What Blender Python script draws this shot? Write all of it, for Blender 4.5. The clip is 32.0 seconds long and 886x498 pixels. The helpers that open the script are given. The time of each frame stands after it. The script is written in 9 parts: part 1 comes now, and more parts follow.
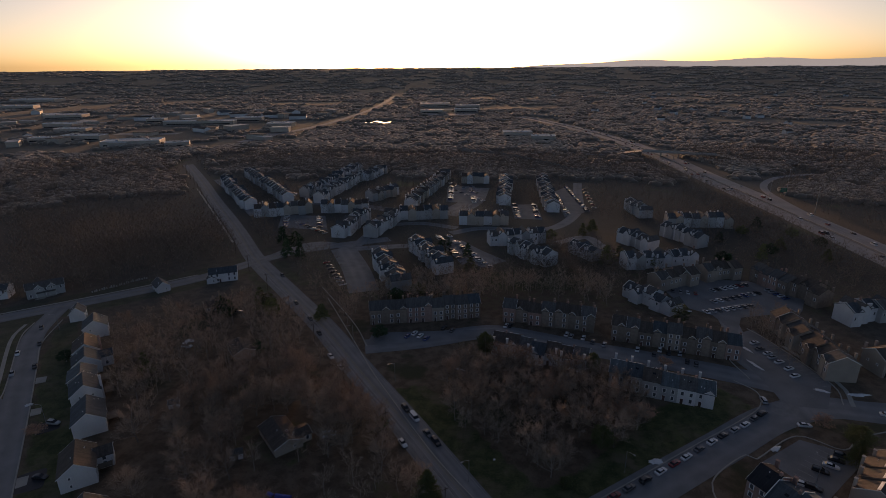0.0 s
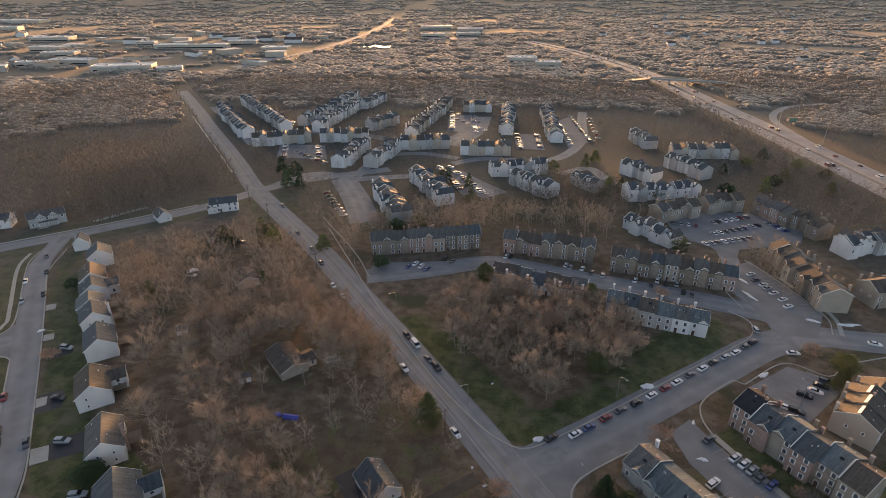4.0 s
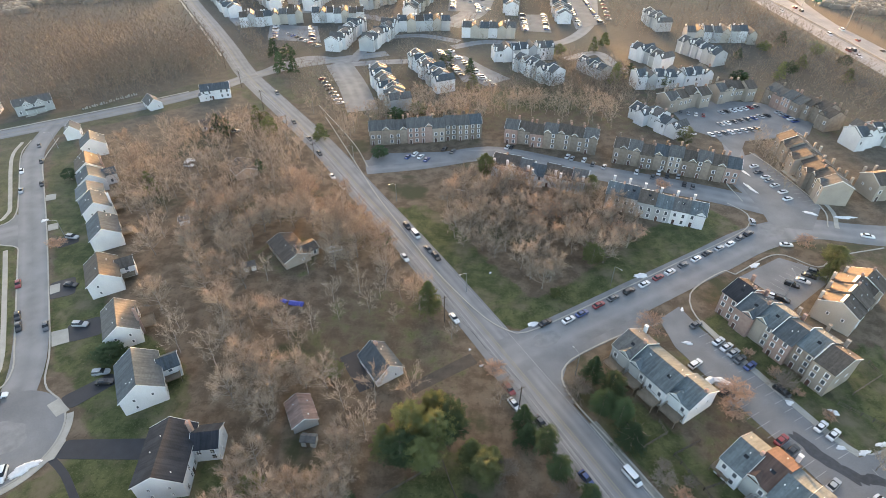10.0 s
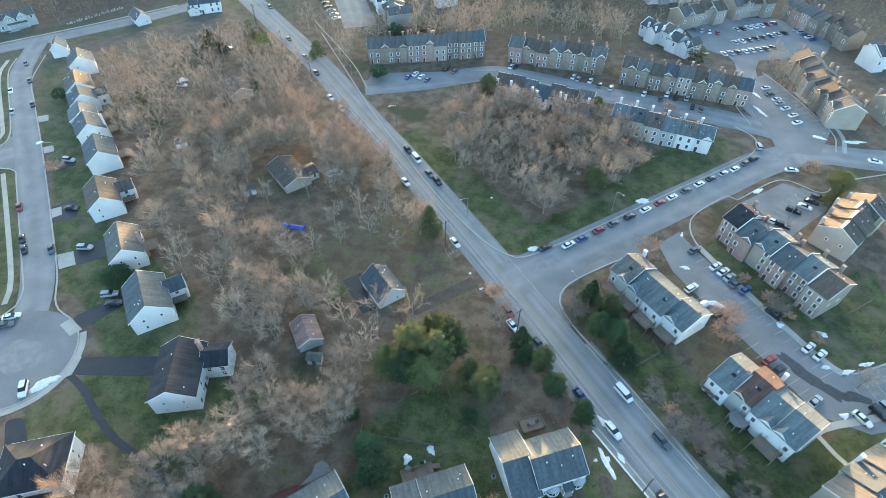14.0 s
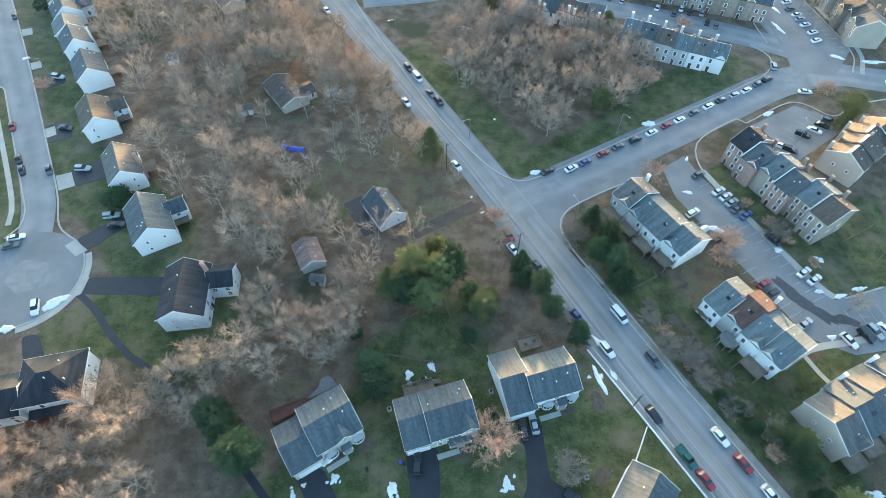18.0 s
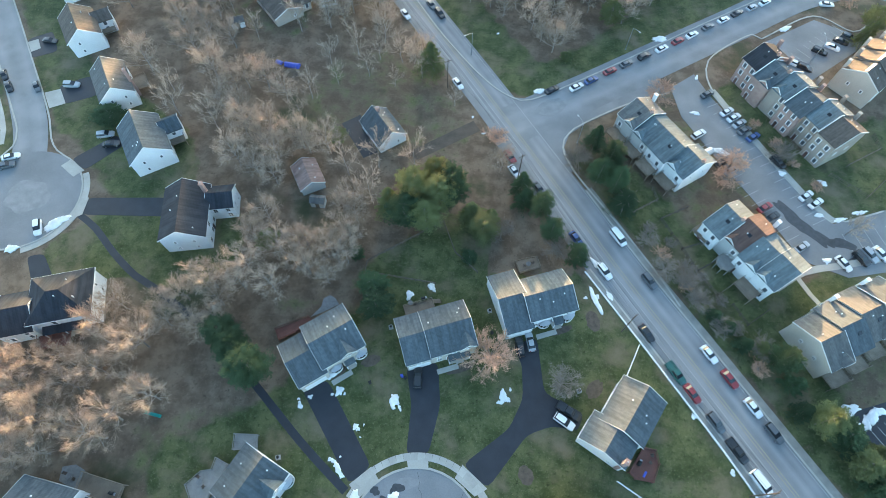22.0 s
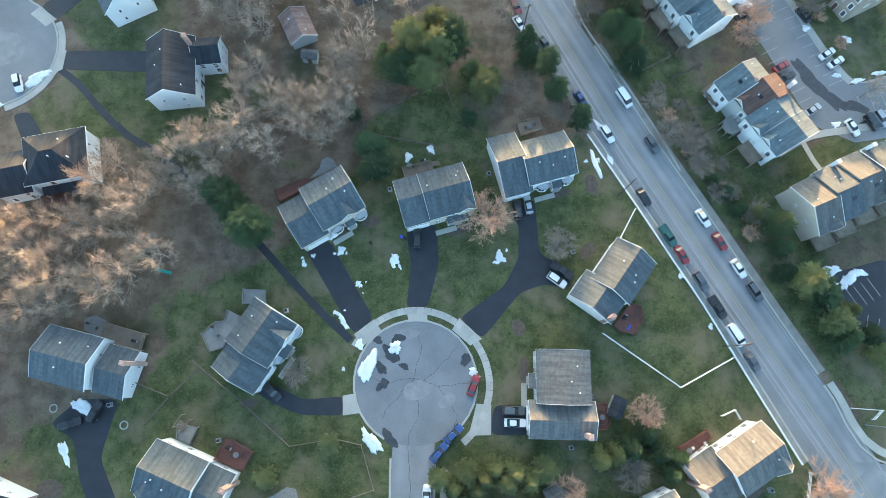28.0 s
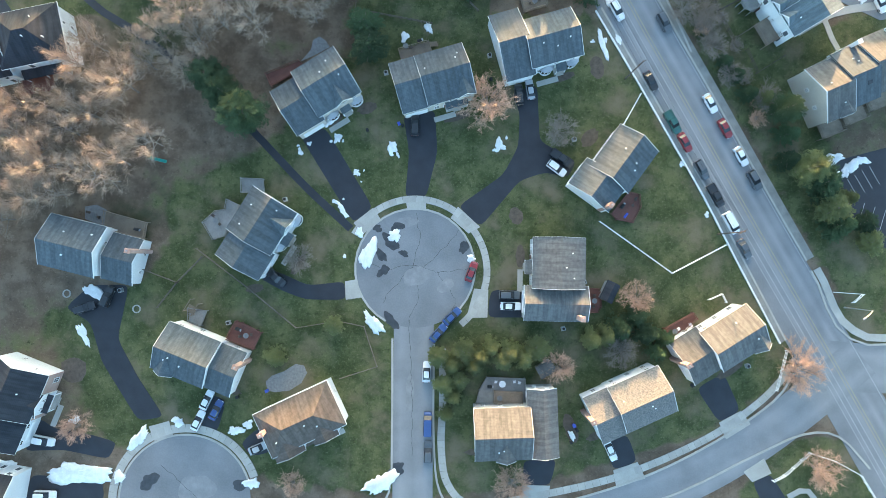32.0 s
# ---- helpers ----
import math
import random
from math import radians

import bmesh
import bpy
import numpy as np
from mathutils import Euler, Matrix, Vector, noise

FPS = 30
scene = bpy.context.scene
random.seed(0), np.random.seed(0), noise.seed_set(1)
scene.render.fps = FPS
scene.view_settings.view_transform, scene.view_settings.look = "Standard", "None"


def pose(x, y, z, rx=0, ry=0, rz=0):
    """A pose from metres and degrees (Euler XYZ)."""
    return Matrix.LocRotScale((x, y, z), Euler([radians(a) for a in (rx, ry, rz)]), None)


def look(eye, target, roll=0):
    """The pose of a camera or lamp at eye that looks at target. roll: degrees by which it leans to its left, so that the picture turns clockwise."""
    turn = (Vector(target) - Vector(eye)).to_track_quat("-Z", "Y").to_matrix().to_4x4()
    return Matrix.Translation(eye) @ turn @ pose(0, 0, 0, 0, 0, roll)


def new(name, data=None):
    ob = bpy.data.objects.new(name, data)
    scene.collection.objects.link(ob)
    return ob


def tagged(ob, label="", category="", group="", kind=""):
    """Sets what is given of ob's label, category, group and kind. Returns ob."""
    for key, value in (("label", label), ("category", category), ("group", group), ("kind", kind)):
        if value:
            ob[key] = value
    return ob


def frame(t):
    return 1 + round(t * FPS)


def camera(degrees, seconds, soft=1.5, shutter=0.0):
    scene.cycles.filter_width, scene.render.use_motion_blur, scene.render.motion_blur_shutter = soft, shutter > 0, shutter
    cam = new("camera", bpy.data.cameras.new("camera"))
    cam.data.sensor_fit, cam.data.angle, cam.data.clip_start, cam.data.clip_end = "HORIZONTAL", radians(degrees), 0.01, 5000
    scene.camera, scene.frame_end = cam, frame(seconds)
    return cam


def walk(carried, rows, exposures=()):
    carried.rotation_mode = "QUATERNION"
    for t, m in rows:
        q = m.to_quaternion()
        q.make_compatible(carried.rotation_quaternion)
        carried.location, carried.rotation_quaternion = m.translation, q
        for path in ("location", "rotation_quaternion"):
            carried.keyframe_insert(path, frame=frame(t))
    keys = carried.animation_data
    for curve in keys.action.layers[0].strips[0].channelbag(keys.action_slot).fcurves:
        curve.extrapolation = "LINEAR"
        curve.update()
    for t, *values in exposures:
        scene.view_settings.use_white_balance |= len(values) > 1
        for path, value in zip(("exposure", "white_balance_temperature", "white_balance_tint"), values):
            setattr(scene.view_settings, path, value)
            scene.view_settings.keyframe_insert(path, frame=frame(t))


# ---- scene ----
# ---------------------------------------------------------------- camera
cam = camera(79.18, 32.0, soft=0.4)
EYE_Z = 120.0
# seconds, pitch, yaw, roll
TILT = [
    (0.0, -19.0, 0.0, 0.4), (1.0, -20.83, 0.06, 0.34), (2.0, -22.67, 0.13, 0.3), (3.0, -24.52, 0.17, 0.26),
    (4.5, -27.29, 0.18, 0.18), (6.0, -30.06, 0.18, 0.125), (7.0, -31.99, 0.18, 0.1), (8.0, -33.97, 0.18, 0.07),
    (9.0, -35.95, 0.2, 0.05), (10.0, -37.95, 0.26, 0.04), (11.0, -39.94, 0.31, 0.026), (12.0, -41.93, 0.35, 0.01),
    (13.0, -43.94, 0.41, 0.0), (14.0, -45.99, 0.47, -0.035), (15.5, -49.06, 0.58, -0.08), (17.0, -52.14, 0.71, -0.12),
    (18.0, -54.16, 0.79, -0.15), (19.0, -56.2, 0.87, -0.17), (20.0, -58.3, 0.97, -0.185), (21.0, -60.4, 1.02, -0.21),
    (22.0, -62.48, 1.03, -0.257), (23.0, -64.62, 1.04, -0.305), (24.0, -66.89, 1.1, -0.335), (25.0, -69.39, 1.19, -0.36),
    (26.5, -73.2, 1.27, -0.42), (28.0, -77.09, 1.32, -0.49), (29.0, -79.9, 1.33, -0.52), (30.0, -82.9, 1.3, -0.545),
    (31.0, -85.96, 1.28, -0.575), (32.0, -88.96, 1.24, -0.62)]
EXPOSURES = [(0.0, 0.24, 8100, 24), (2.0, 1.27, 9700, 23), (3.5, 2.15, 11000, 22), (5.5, 3.45, 11400, 19), (8.0, 3.78, 11300, 17),
             (10.0, 3.86, 10900, 13), (12.0, 3.96, 8300, 2), (16.0, 4.03, 7600, -5), (24.0, 4.07, 7650, -4), (32.0, 4.07, 7700, -3)]
walk(cam, [(t, pose(0, 0, EYE_Z, 90 + p, r, y)) for t, p, y, r in TILT], EXPOSURES)

# ---------------------------------------------------------------- sky and sun
SUN_UP, SUN_TURN = 2.5, 0.9
world = bpy.data.worlds.new("evening_sky")
scene.world = world
world.use_nodes = True
wn = world.node_tree.nodes
sky = wn.new("ShaderNodeTexSky")
sky.sky_type = "NISHITA"
sky.sun_disc = False
sky.sun_elevation = radians(SUN_UP)
sky.sun_rotation = radians(-SUN_TURN)
sky.altitude = 200
sky.dust_density = 1.65
sky.air_density = 0.42
sky.ozone_density = 1.3
wn["Background"].inputs["Strength"].default_value = 0.15
world.node_tree.links.new(sky.outputs[0], wn["Background"].inputs["Color"])

sun = new("sun", bpy.data.lights.new("sun", "SUN"))
sun.data.energy = 1.55
sun.data.angle = radians(0.6)
sun.data.color = (1.0, 0.59, 0.33)
sun_way = Vector((-math.sin(radians(SUN_TURN)), math.cos(radians(SUN_TURN)), math.tan(radians(SUN_UP))))
sun.matrix_world = look(sun_way * 600, (0, 0, 0))

# ---------------------------------------------------------------- building blocks
class Geo:
    """Collects vertices and faces of one mesh."""

    def __init__(self):
        self.v, self.f, self.m = [], [], []

    def add(self, verts, faces, slot=0, at=None):
        n = len(self.v)
        self.v += [tuple(at @ Vector(p)) for p in verts] if at is not None else [tuple(p) for p in verts]
        self.f += [tuple(i + n for i in f) for f in faces]
        self.m += [slot] * len(faces)
        return self

    def box(self, x0, y0, z0, x1, y1, z1, slot=0, at=None):
        p = [(x0, y0, z0), (x1, y0, z0), (x1, y1, z0), (x0, y1, z0), (x0, y0, z1), (x1, y0, z1), (x1, y1, z1), (x0, y1, z1)]
        return self.add(p, [(3, 2, 1, 0), (4, 5, 6, 7), (0, 1, 5, 4), (1, 2, 6, 5), (2, 3, 7, 6), (3, 0, 4, 7)], slot, at)

    def prism(self, outline, a, b, axis="x", slot=0, at=None):
        """An outline extruded from a to b along an axis; outline in the other two axes."""
        n = len(outline)
        put = {"x": lambda s, q: (s, q[0], q[1]), "y": lambda s, q: (q[0], s, q[1]), "z": lambda s, q: (q[0], q[1], s)}[axis]
        p = [put(a, q) for q in outline] + [put(b, q) for q in outline]
        f = [tuple(range(n))[::-1], tuple(range(n, 2 * n))] + [(i, (i + 1) % n, (i + 1) % n + n, i + n) for i in range(n)]
        return self.add(p, f, slot, at)

    def tube(self, a, b, r0, r1, n=6, slot=0, at=None, caps=True):
        a, b = Vector(a), Vector(b)
        q = (b - a).to_track_quat("Z", "Y")
        ring = [(math.cos(2 * math.pi * i / n), math.sin(2 * math.pi * i / n)) for i in range(n)]
        p = [a + q @ Vector((c * r0, s * r0, 0)) for c, s in ring] + [b + q @ Vector((c * r1, s * r1, 0)) for c, s in ring]
        f = [(i, (i + 1) % n, (i + 1) % n + n, i + n) for i in range(n)]
        if caps:
            f += [tuple(range(n))[::-1], tuple(range(n, 2 * n))]
        return self.add(p, f, slot, at)

    def mesh(self, name, *mats):
        me = bpy.data.meshes.new(name)
        me.from_pydata(self.v, [], self.f)
        for m in mats:
            me.materials.append(m)
        if len(mats) > 1:
            me.polygons.foreach_set("material_index", self.m)
        bm = bmesh.new()
        bm.from_mesh(me)
        bmesh.ops.recalc_face_normals(bm, faces=bm.faces)
        bm.to_mesh(me)
        bm.free()
        return me


def part(name, geo, mats, parent, label="", at=None):
    """One mesh under a thing or under a part."""
    mats = mats if isinstance(mats, (tuple, list)) else (mats,)
    ob = new(name, geo if isinstance(geo, bpy.types.Mesh) else geo.mesh(name, *mats))
    ob.parent = parent
    if at is not None:
        ob.matrix_basis = at
    return tagged(ob, label)


def thing(name, label, category, group="", at=None):
    ob = tagged(new(name), label, category, group)
    ob.empty_display_size = 0.5
    if at is not None:
        ob.matrix_basis = at
    return ob


def setting(name, geo, mats, label="", category=""):
    mats = mats if isinstance(mats, (tuple, list)) else (mats,)
    ob = new(name, geo if isinstance(geo, bpy.types.Mesh) else geo.mesh(name, *mats))
    return tagged(ob, label, category, kind="structure")


def turn(yaw):
    return Matrix.Rotation(radians(yaw), 4, "Z")


def at2(x, y, yaw=0.0, z=0.0):
    return Matrix.Translation((x, y, z)) @ turn(yaw)


def inside(poly, x, y):
    """Even-odd test on numpy arrays."""
    hit = np.zeros(np.shape(x), bool)
    for (ax, ay), (bx, by) in zip(poly, poly[1:] + poly[:1]):
        if ay != by:
            hit ^= ((ay > y) != (by > y)) & (x < (bx - ax) * (y - ay) / (by - ay) + ax)
    return hit


def smooth_line(points, step=4.0):
    """A rounded line through the points."""
    p = [Vector((x, y)) for x, y in points]
    p = [2 * p[0] - p[1]] + p + [2 * p[-1] - p[-2]]
    line = []
    for a, b, c, d in zip(p, p[1:], p[2:], p[3:]):
        n = max(1, int((c - b).length / step))
        for i in range(n):
            t = i / n
            line.append(0.5 * (2 * b + (c - a) * t + (2 * a - 5 * b + 4 * c - d) * t * t + (3 * b - a - 3 * c + d) * t ** 3))
    return line + [p[-2]]


def ribbon(line, left, right, z0, z1, geo=None):
    """A slab along a line, from left to right of it (metres; left positive)."""
    geo = geo or Geo()
    rows = []
    for i, p in enumerate(line):
        d = (line[min(i + 1, len(line) - 1)] - line[max(i - 1, 0)]).normalized()
        n = Vector((-d.y, d.x))
        a, b = p + n * left, p + n * right
        rows.append(((a.x, a.y, z0), (a.x, a.y, z1), (b.x, b.y, z1), (b.x, b.y, z0)))
    v = [q for r in rows for q in r]
    f = [(4 * i + k, 4 * i + 4 + k, 4 * i + 5 + k, 4 * i + 1 + k) for i in range(len(rows) - 1) for k in range(3)]
    f += [(0, 1, 2, 3), tuple(len(v) - 4 + k for k in range(4))]
    return geo.add(v, f)


# ---------------------------------------------------------------- materials
def surf(name, dark, light, size=2.0, rough=0.8, fine=0.08, bump=0.3, metal=0.0, vary=0.0, local=True, coat=0.0, alpha=1.0):
    """Two colours mixed by coarse stains and fine grain, with relief; vary: difference from object to object."""
    m = bpy.data.materials.new(name)
    m.use_nodes = True
    nt, L = m.node_tree.nodes, m.node_tree.links
    b = nt["Principled BSDF"]
    b.inputs["Roughness"].default_value, b.inputs["Metallic"].default_value = rough, metal
    b.inputs["Coat Weight"].default_value = coat
    co = nt.new("ShaderNodeTexCoord" if local else "ShaderNodeNewGeometry").outputs["Object" if local else "Position"]
    n1, n2 = nt.new("ShaderNodeTexNoise"), nt.new("ShaderNodeTexNoise")
    n1.inputs["Scale"].default_value, n1.inputs["Detail"].default_value = 1 / size, 6
    n2.inputs["Scale"].default_value, n2.inputs["Detail"].default_value = 1 / fine, 4
    for n in (n1, n2):
        L.new(co, n.inputs["Vector"])
    mix = nt.new("ShaderNodeMath")
    mix.operation = "MULTIPLY_ADD"
    L.new(n1.outputs["Fac"], mix.inputs[0])
    mix.inputs[1].default_value = 1.7
    half = nt.new("ShaderNodeMath")
    half.operation = "MULTIPLY_ADD"
    L.new(n2.outputs["Fac"], half.inputs[0])
    half.inputs[1].default_value, half.inputs[2].default_value = 0.7, -0.7
    L.new(half.outputs[0], mix.inputs[2])
    mix.use_clamp = True
    ramp = nt.new("ShaderNodeMix")
    ramp.data_type = "RGBA"
    L.new(mix.outputs[0], ramp.inputs[0])
    ramp.inputs[6].default_value, ramp.inputs[7].default_value = (*dark, 1), (*light, 1)
    out = ramp.outputs[2]
    if vary:
        info, hsv, val = nt.new("ShaderNodeObjectInfo"), nt.new("ShaderNodeHueSaturation"), nt.new("ShaderNodeMapRange")
        L.new(info.outputs["Random"], val.inputs[0])
        val.inputs[3].default_value, val.inputs[4].default_value = 1 - vary, 1 + vary
        L.new(val.outputs[0], hsv.inputs["Value"])
        L.new(out, hsv.inputs["Color"])
        out = hsv.outputs[0]
    L.new(out, b.inputs["Base Color"])
    if bump:
        bp = nt.new("ShaderNodeBump")
        bp.inputs["Strength"].default_value, bp.inputs["Distance"].default_value = bump, 0.03
        L.new(n2.outputs["Fac"], bp.inputs["Height"])
        L.new(bp.outputs[0], b.inputs["Normal"])
    return m


def lined(m, step, axis, depth=0.25, dark=0.8):
    """Adds courses (clapboards, shingle rows, decking) to a material along an axis of the object."""
    nt, L = m.node_tree.nodes, m.node_tree.links
    b = nt["Principled BSDF"]
    co, sep = nt.new("ShaderNodeTexCoord"), nt.new("ShaderNodeSeparateXYZ")
    L.new(co.outputs["Object"], sep.inputs[0])
    div, frac, cut = nt.new("ShaderNodeMath"), nt.new("ShaderNodeMath"), nt.new("ShaderNodeMath")
    div.operation, frac.operation, cut.operation = "DIVIDE", "FRACT", "GREATER_THAN"
    L.new(sep.outputs[axis], div.inputs[0])
    div.inputs[1].default_value = step
    L.new(div.outputs[0], frac.inputs[0])
    L.new(frac.outputs[0], cut.inputs[0])
    cut.inputs[1].default_value = 0.14
    val = nt.new("ShaderNodeMapRange")
    L.new(cut.outputs[0], val.inputs[0])
    val.inputs[3].default_value = dark
    hsv = nt.new("ShaderNodeHueSaturation")
    old = b.inputs["Base Color"].links[0].from_socket
    L.new(old, hsv.inputs["Color"])
    L.new(val.outputs[0], hsv.inputs["Value"])
    L.new(hsv.outputs[0], b.inputs["Base Color"])
    return m



def streaked(m, amount=0.74):
    """Adds dark runs down a roof slope and a paler band of wear."""
    nt, L = m.node_tree.nodes, m.node_tree.links
    b = nt["Principled BSDF"]
    co, put, n = nt.new("ShaderNodeTexCoord"), nt.new("ShaderNodeMapping"), nt.new("ShaderNodeTexNoise")
    put.inputs["Scale"].default_value = (1.6, 0.16, 0.16)
    n.inputs["Scale"].default_value, n.inputs["Detail"].default_value = 1.0, 5
    L.new(co.outputs["Object"], put.inputs["Vector"])
    L.new(put.outputs[0], n.inputs["Vector"])
    val = nt.new("ShaderNodeMapRange")
    L.new(n.outputs["Fac"], val.inputs[0])
    val.inputs[1].default_value, val.inputs[2].default_value = 0.38, 0.6
    val.inputs[3].default_value, val.inputs[4].default_value = amount, 1.06
    hsv = nt.new("ShaderNodeHueSaturation")
    L.new(b.inputs["Base Color"].links[0].from_socket, hsv.inputs["Color"])
    L.new(val.outputs[0], hsv.inputs["Value"])
    L.new(hsv.outputs[0], b.inputs["Base Color"])
    return m


ROOFS = {
    "slate": lined(surf("slate_blue_shingles", (0.048, 0.065, 0.077), (0.090, 0.114, 0.129), 0.7, 0.85, 0.12, 0.6, vary=0.12), 0.28, 1),
    "teal": lined(surf("pale_blue_green_shingles", (0.081, 0.112, 0.125), (0.138, 0.173, 0.188), 0.7, 0.85, 0.12, 0.6, vary=0.1), 0.28, 1),
    "grey": lined(surf("grey_shingles", (0.082, 0.083, 0.082), (0.147, 0.147, 0.144), 0.7, 0.85, 0.12, 0.6, vary=0.12), 0.28, 1),
    "brown": lined(surf("brown_shingles", (0.069, 0.055, 0.046), (0.133, 0.108, 0.091), 0.7, 0.85, 0.12, 0.6, vary=0.1), 0.28, 1),
    "dark": lined(surf("charcoal_shingles", (0.022, 0.026, 0.033), (0.046, 0.052, 0.062), 3.0, 0.85, 0.12, 0.6, vary=0.1), 0.28, 1),
    "red": lined(surf("red_brown_shingles", (0.075, 0.042, 0.035), (0.125, 0.075, 0.062), 2.0, 0.85, 0.12, 0.6, vary=0.1), 0.28, 1),
    "rust": lined(surf("faded_rust_shingles", (0.23, 0.145, 0.122), (0.35, 0.235, 0.2), 1.2, 0.85, 0.12, 0.6, vary=0.1), 0.28, 1),
    "weathered": lined(surf("weathered_mixed_shingles", (0.05, 0.058, 0.068), (0.25, 0.235, 0.215), 0.32, 0.9, 0.12, 0.8), 0.28, 1, dark=0.65),
}
for kind in ("slate", "teal", "grey", "brown", "dark", "red", "rust"):
    streaked(ROOFS[kind])
ROOFS["dark"].node_tree.nodes["Principled BSDF"].inputs["Specular IOR Level"].default_value = 0.2
WALLS = {
    "white": lined(surf("white_vinyl_siding", (0.60, 0.61, 0.61), (0.76, 0.77, 0.77), 5.0, 0.55, 0.3, 0.1, vary=0.06), 0.2, 2, dark=0.88),
    "grey": lined(surf("grey_vinyl_siding", (0.36, 0.37, 0.37), (0.48, 0.49, 0.48), 5.0, 0.55, 0.3, 0.1, vary=0.12), 0.2, 2, dark=0.88),
    "tan": lined(surf("tan_vinyl_siding", (0.42, 0.37, 0.31), (0.54, 0.48, 0.41), 5.0, 0.55, 0.3, 0.1, vary=0.12), 0.2, 2, dark=0.88),
    "beige": lined(surf("beige_vinyl_siding", (0.29, 0.245, 0.205), (0.40, 0.34, 0.285), 5.0, 0.6, 0.3, 0.1, vary=0.15), 0.2, 2, dark=0.88),
    "brick": surf("red_brown_brick", (0.29, 0.185, 0.155), (0.43, 0.295, 0.25), 1.5, 0.9, 0.1, 0.6, vary=0.2),
    "brown": surf("tan_brown_brick", (0.19, 0.15, 0.12), (0.31, 0.255, 0.21), 1.5, 0.9, 0.1, 0.6, vary=0.2),
}
PAVER = surf("grey_stone_paving", (0.13, 0.135, 0.14), (0.24, 0.245, 0.25), 0.5, 0.9, 0.15, 0.5)
GREYDECK = lined(surf("grey_composite_decking", (0.17, 0.165, 0.155), (0.27, 0.265, 0.255), 1.5, 0.8, 0.15, 0.3), 0.14, 0, dark=0.7)
TRIM = surf("white_painted_trim", (0.70, 0.70, 0.69), (0.82, 0.82, 0.81), 1.0, 0.5, 0.1, 0.05)
GLASS = surf("window_glass", (0.015, 0.018, 0.022), (0.03, 0.034, 0.04), 1.0, 0.06, 0.5, 0.0)
# far panes: the sky's reflection is put into a paler base colour
GLASS_FAR = surf("glass_paled_as_sky_reflection", (0.07, 0.08, 0.09), (0.13, 0.14, 0.155), 1.0, 0.15, 0.5, 0.0)
CONCRETE = surf("pale_concrete", (0.30, 0.29, 0.26), (0.43, 0.41, 0.37), 4.0, 0.9, 0.25, 0.4, local=False)
ASPHALT = surf("worn_asphalt", (0.135, 0.142, 0.149), (0.235, 0.241, 0.248), 9.0, 0.88, 0.3, 0.5, local=False)
FRESH = surf("fresh_black_asphalt", (0.011, 0.0135, 0.019), (0.024, 0.028, 0.037), 3.0, 0.62, 0.2, 0.4, local=False)
HIGHWAY = surf("pale_highway_concrete", (0.22, 0.22, 0.22), (0.33, 0.325, 0.32), 12.0, 0.85, 0.6, 0.3, local=False)
PAINT = surf("worn_white_road_paint", (0.25, 0.25, 0.25), (0.44, 0.44, 0.435), 1.0, 0.8, 0.1, 0.1, local=False)
YELLOW = surf("worn_yellow_road_paint", (0.24, 0.215, 0.15), (0.38, 0.335, 0.23), 1.0, 0.8, 0.1, 0.1, local=False)
DECK = lined(surf("weathered_deck_wood", (0.15, 0.115, 0.085), (0.27, 0.215, 0.165), 2.0, 0.85, 0.15, 0.4, vary=0.2), 0.14, 0, dark=0.7)
REDDECK = lined(surf("red_stained_deck_wood", (0.11, 0.04, 0.03), (0.19, 0.08, 0.06), 2.0, 0.8, 0.15, 0.4), 0.14, 0, dark=0.7)
FENCE = surf("grey_brown_fence_wood", (0.075, 0.061, 0.048), (0.165, 0.135, 0.105), 1.5, 0.9, 0.15, 0.5)
METAL = surf("galvanised_steel", (0.30, 0.31, 0.32), (0.45, 0.46, 0.47), 1.0, 0.45, 0.1, 0.1, metal=0.8)
POLE = surf("creosoted_pole_wood", (0.06, 0.045, 0.035), (0.13, 0.10, 0.08), 0.6, 0.9, 0.1, 0.5)
SNOW = surf("old_snow", (0.66, 0.66, 0.66), (0.88, 0.88, 0.87), 0.8, 0.7, 0.12, 0.8)
RUBBER = surf("black_rubber", (0.012, 0.012, 0.012), (0.03, 0.03, 0.03), 0.3, 0.85, 0.05, 0.1)
LAMPRED = surf("red_tail_lens", (0.22, 0.01, 0.01), (0.32, 0.02, 0.02), 0.2, 0.2, 0.05, 0.0)
LAMPCLEAR = surf("clear_head_lens", (0.5, 0.52, 0.55), (0.7, 0.72, 0.75), 0.2, 0.12, 0.05, 0.0)
CARS = {k: surf(k + "_car_paint", tuple(v * 0.92 for v in c), c, 1.0, 0.32, 0.3, 0.0, coat=0.7) for k, c in {
    "white": (0.74, 0.75, 0.76), "black": (0.016, 0.017, 0.02), "silver": (0.36, 0.38, 0.40), "grey": (0.085, 0.095, 0.105),
    "blue": (0.03, 0.075, 0.22), "red": (0.26, 0.025, 0.03), "green": (0.015, 0.10, 0.085)}.items()}
BARK = surf("grey_brown_bark", (0.17, 0.142, 0.12), (0.34, 0.29, 0.25), 0.6, 0.95, 0.1, 0.6, vary=0.2)
TWIG = surf("bare_brown_twigs", (0.22, 0.168, 0.128), (0.41, 0.32, 0.25), 2.0, 0.95, 0.3, 0.0, vary=0.18)
TWIG_WARM = surf("bare_tawny_twigs", (0.25, 0.178, 0.13), (0.44, 0.32, 0.24), 2.0, 0.95, 0.3, 0.0, vary=0.16)
TWIG_RED = surf("bare_reddish_twigs", (0.43, 0.245, 0.165), (0.64, 0.40, 0.285), 2.0, 0.95, 0.3, 0.0, vary=0.08)
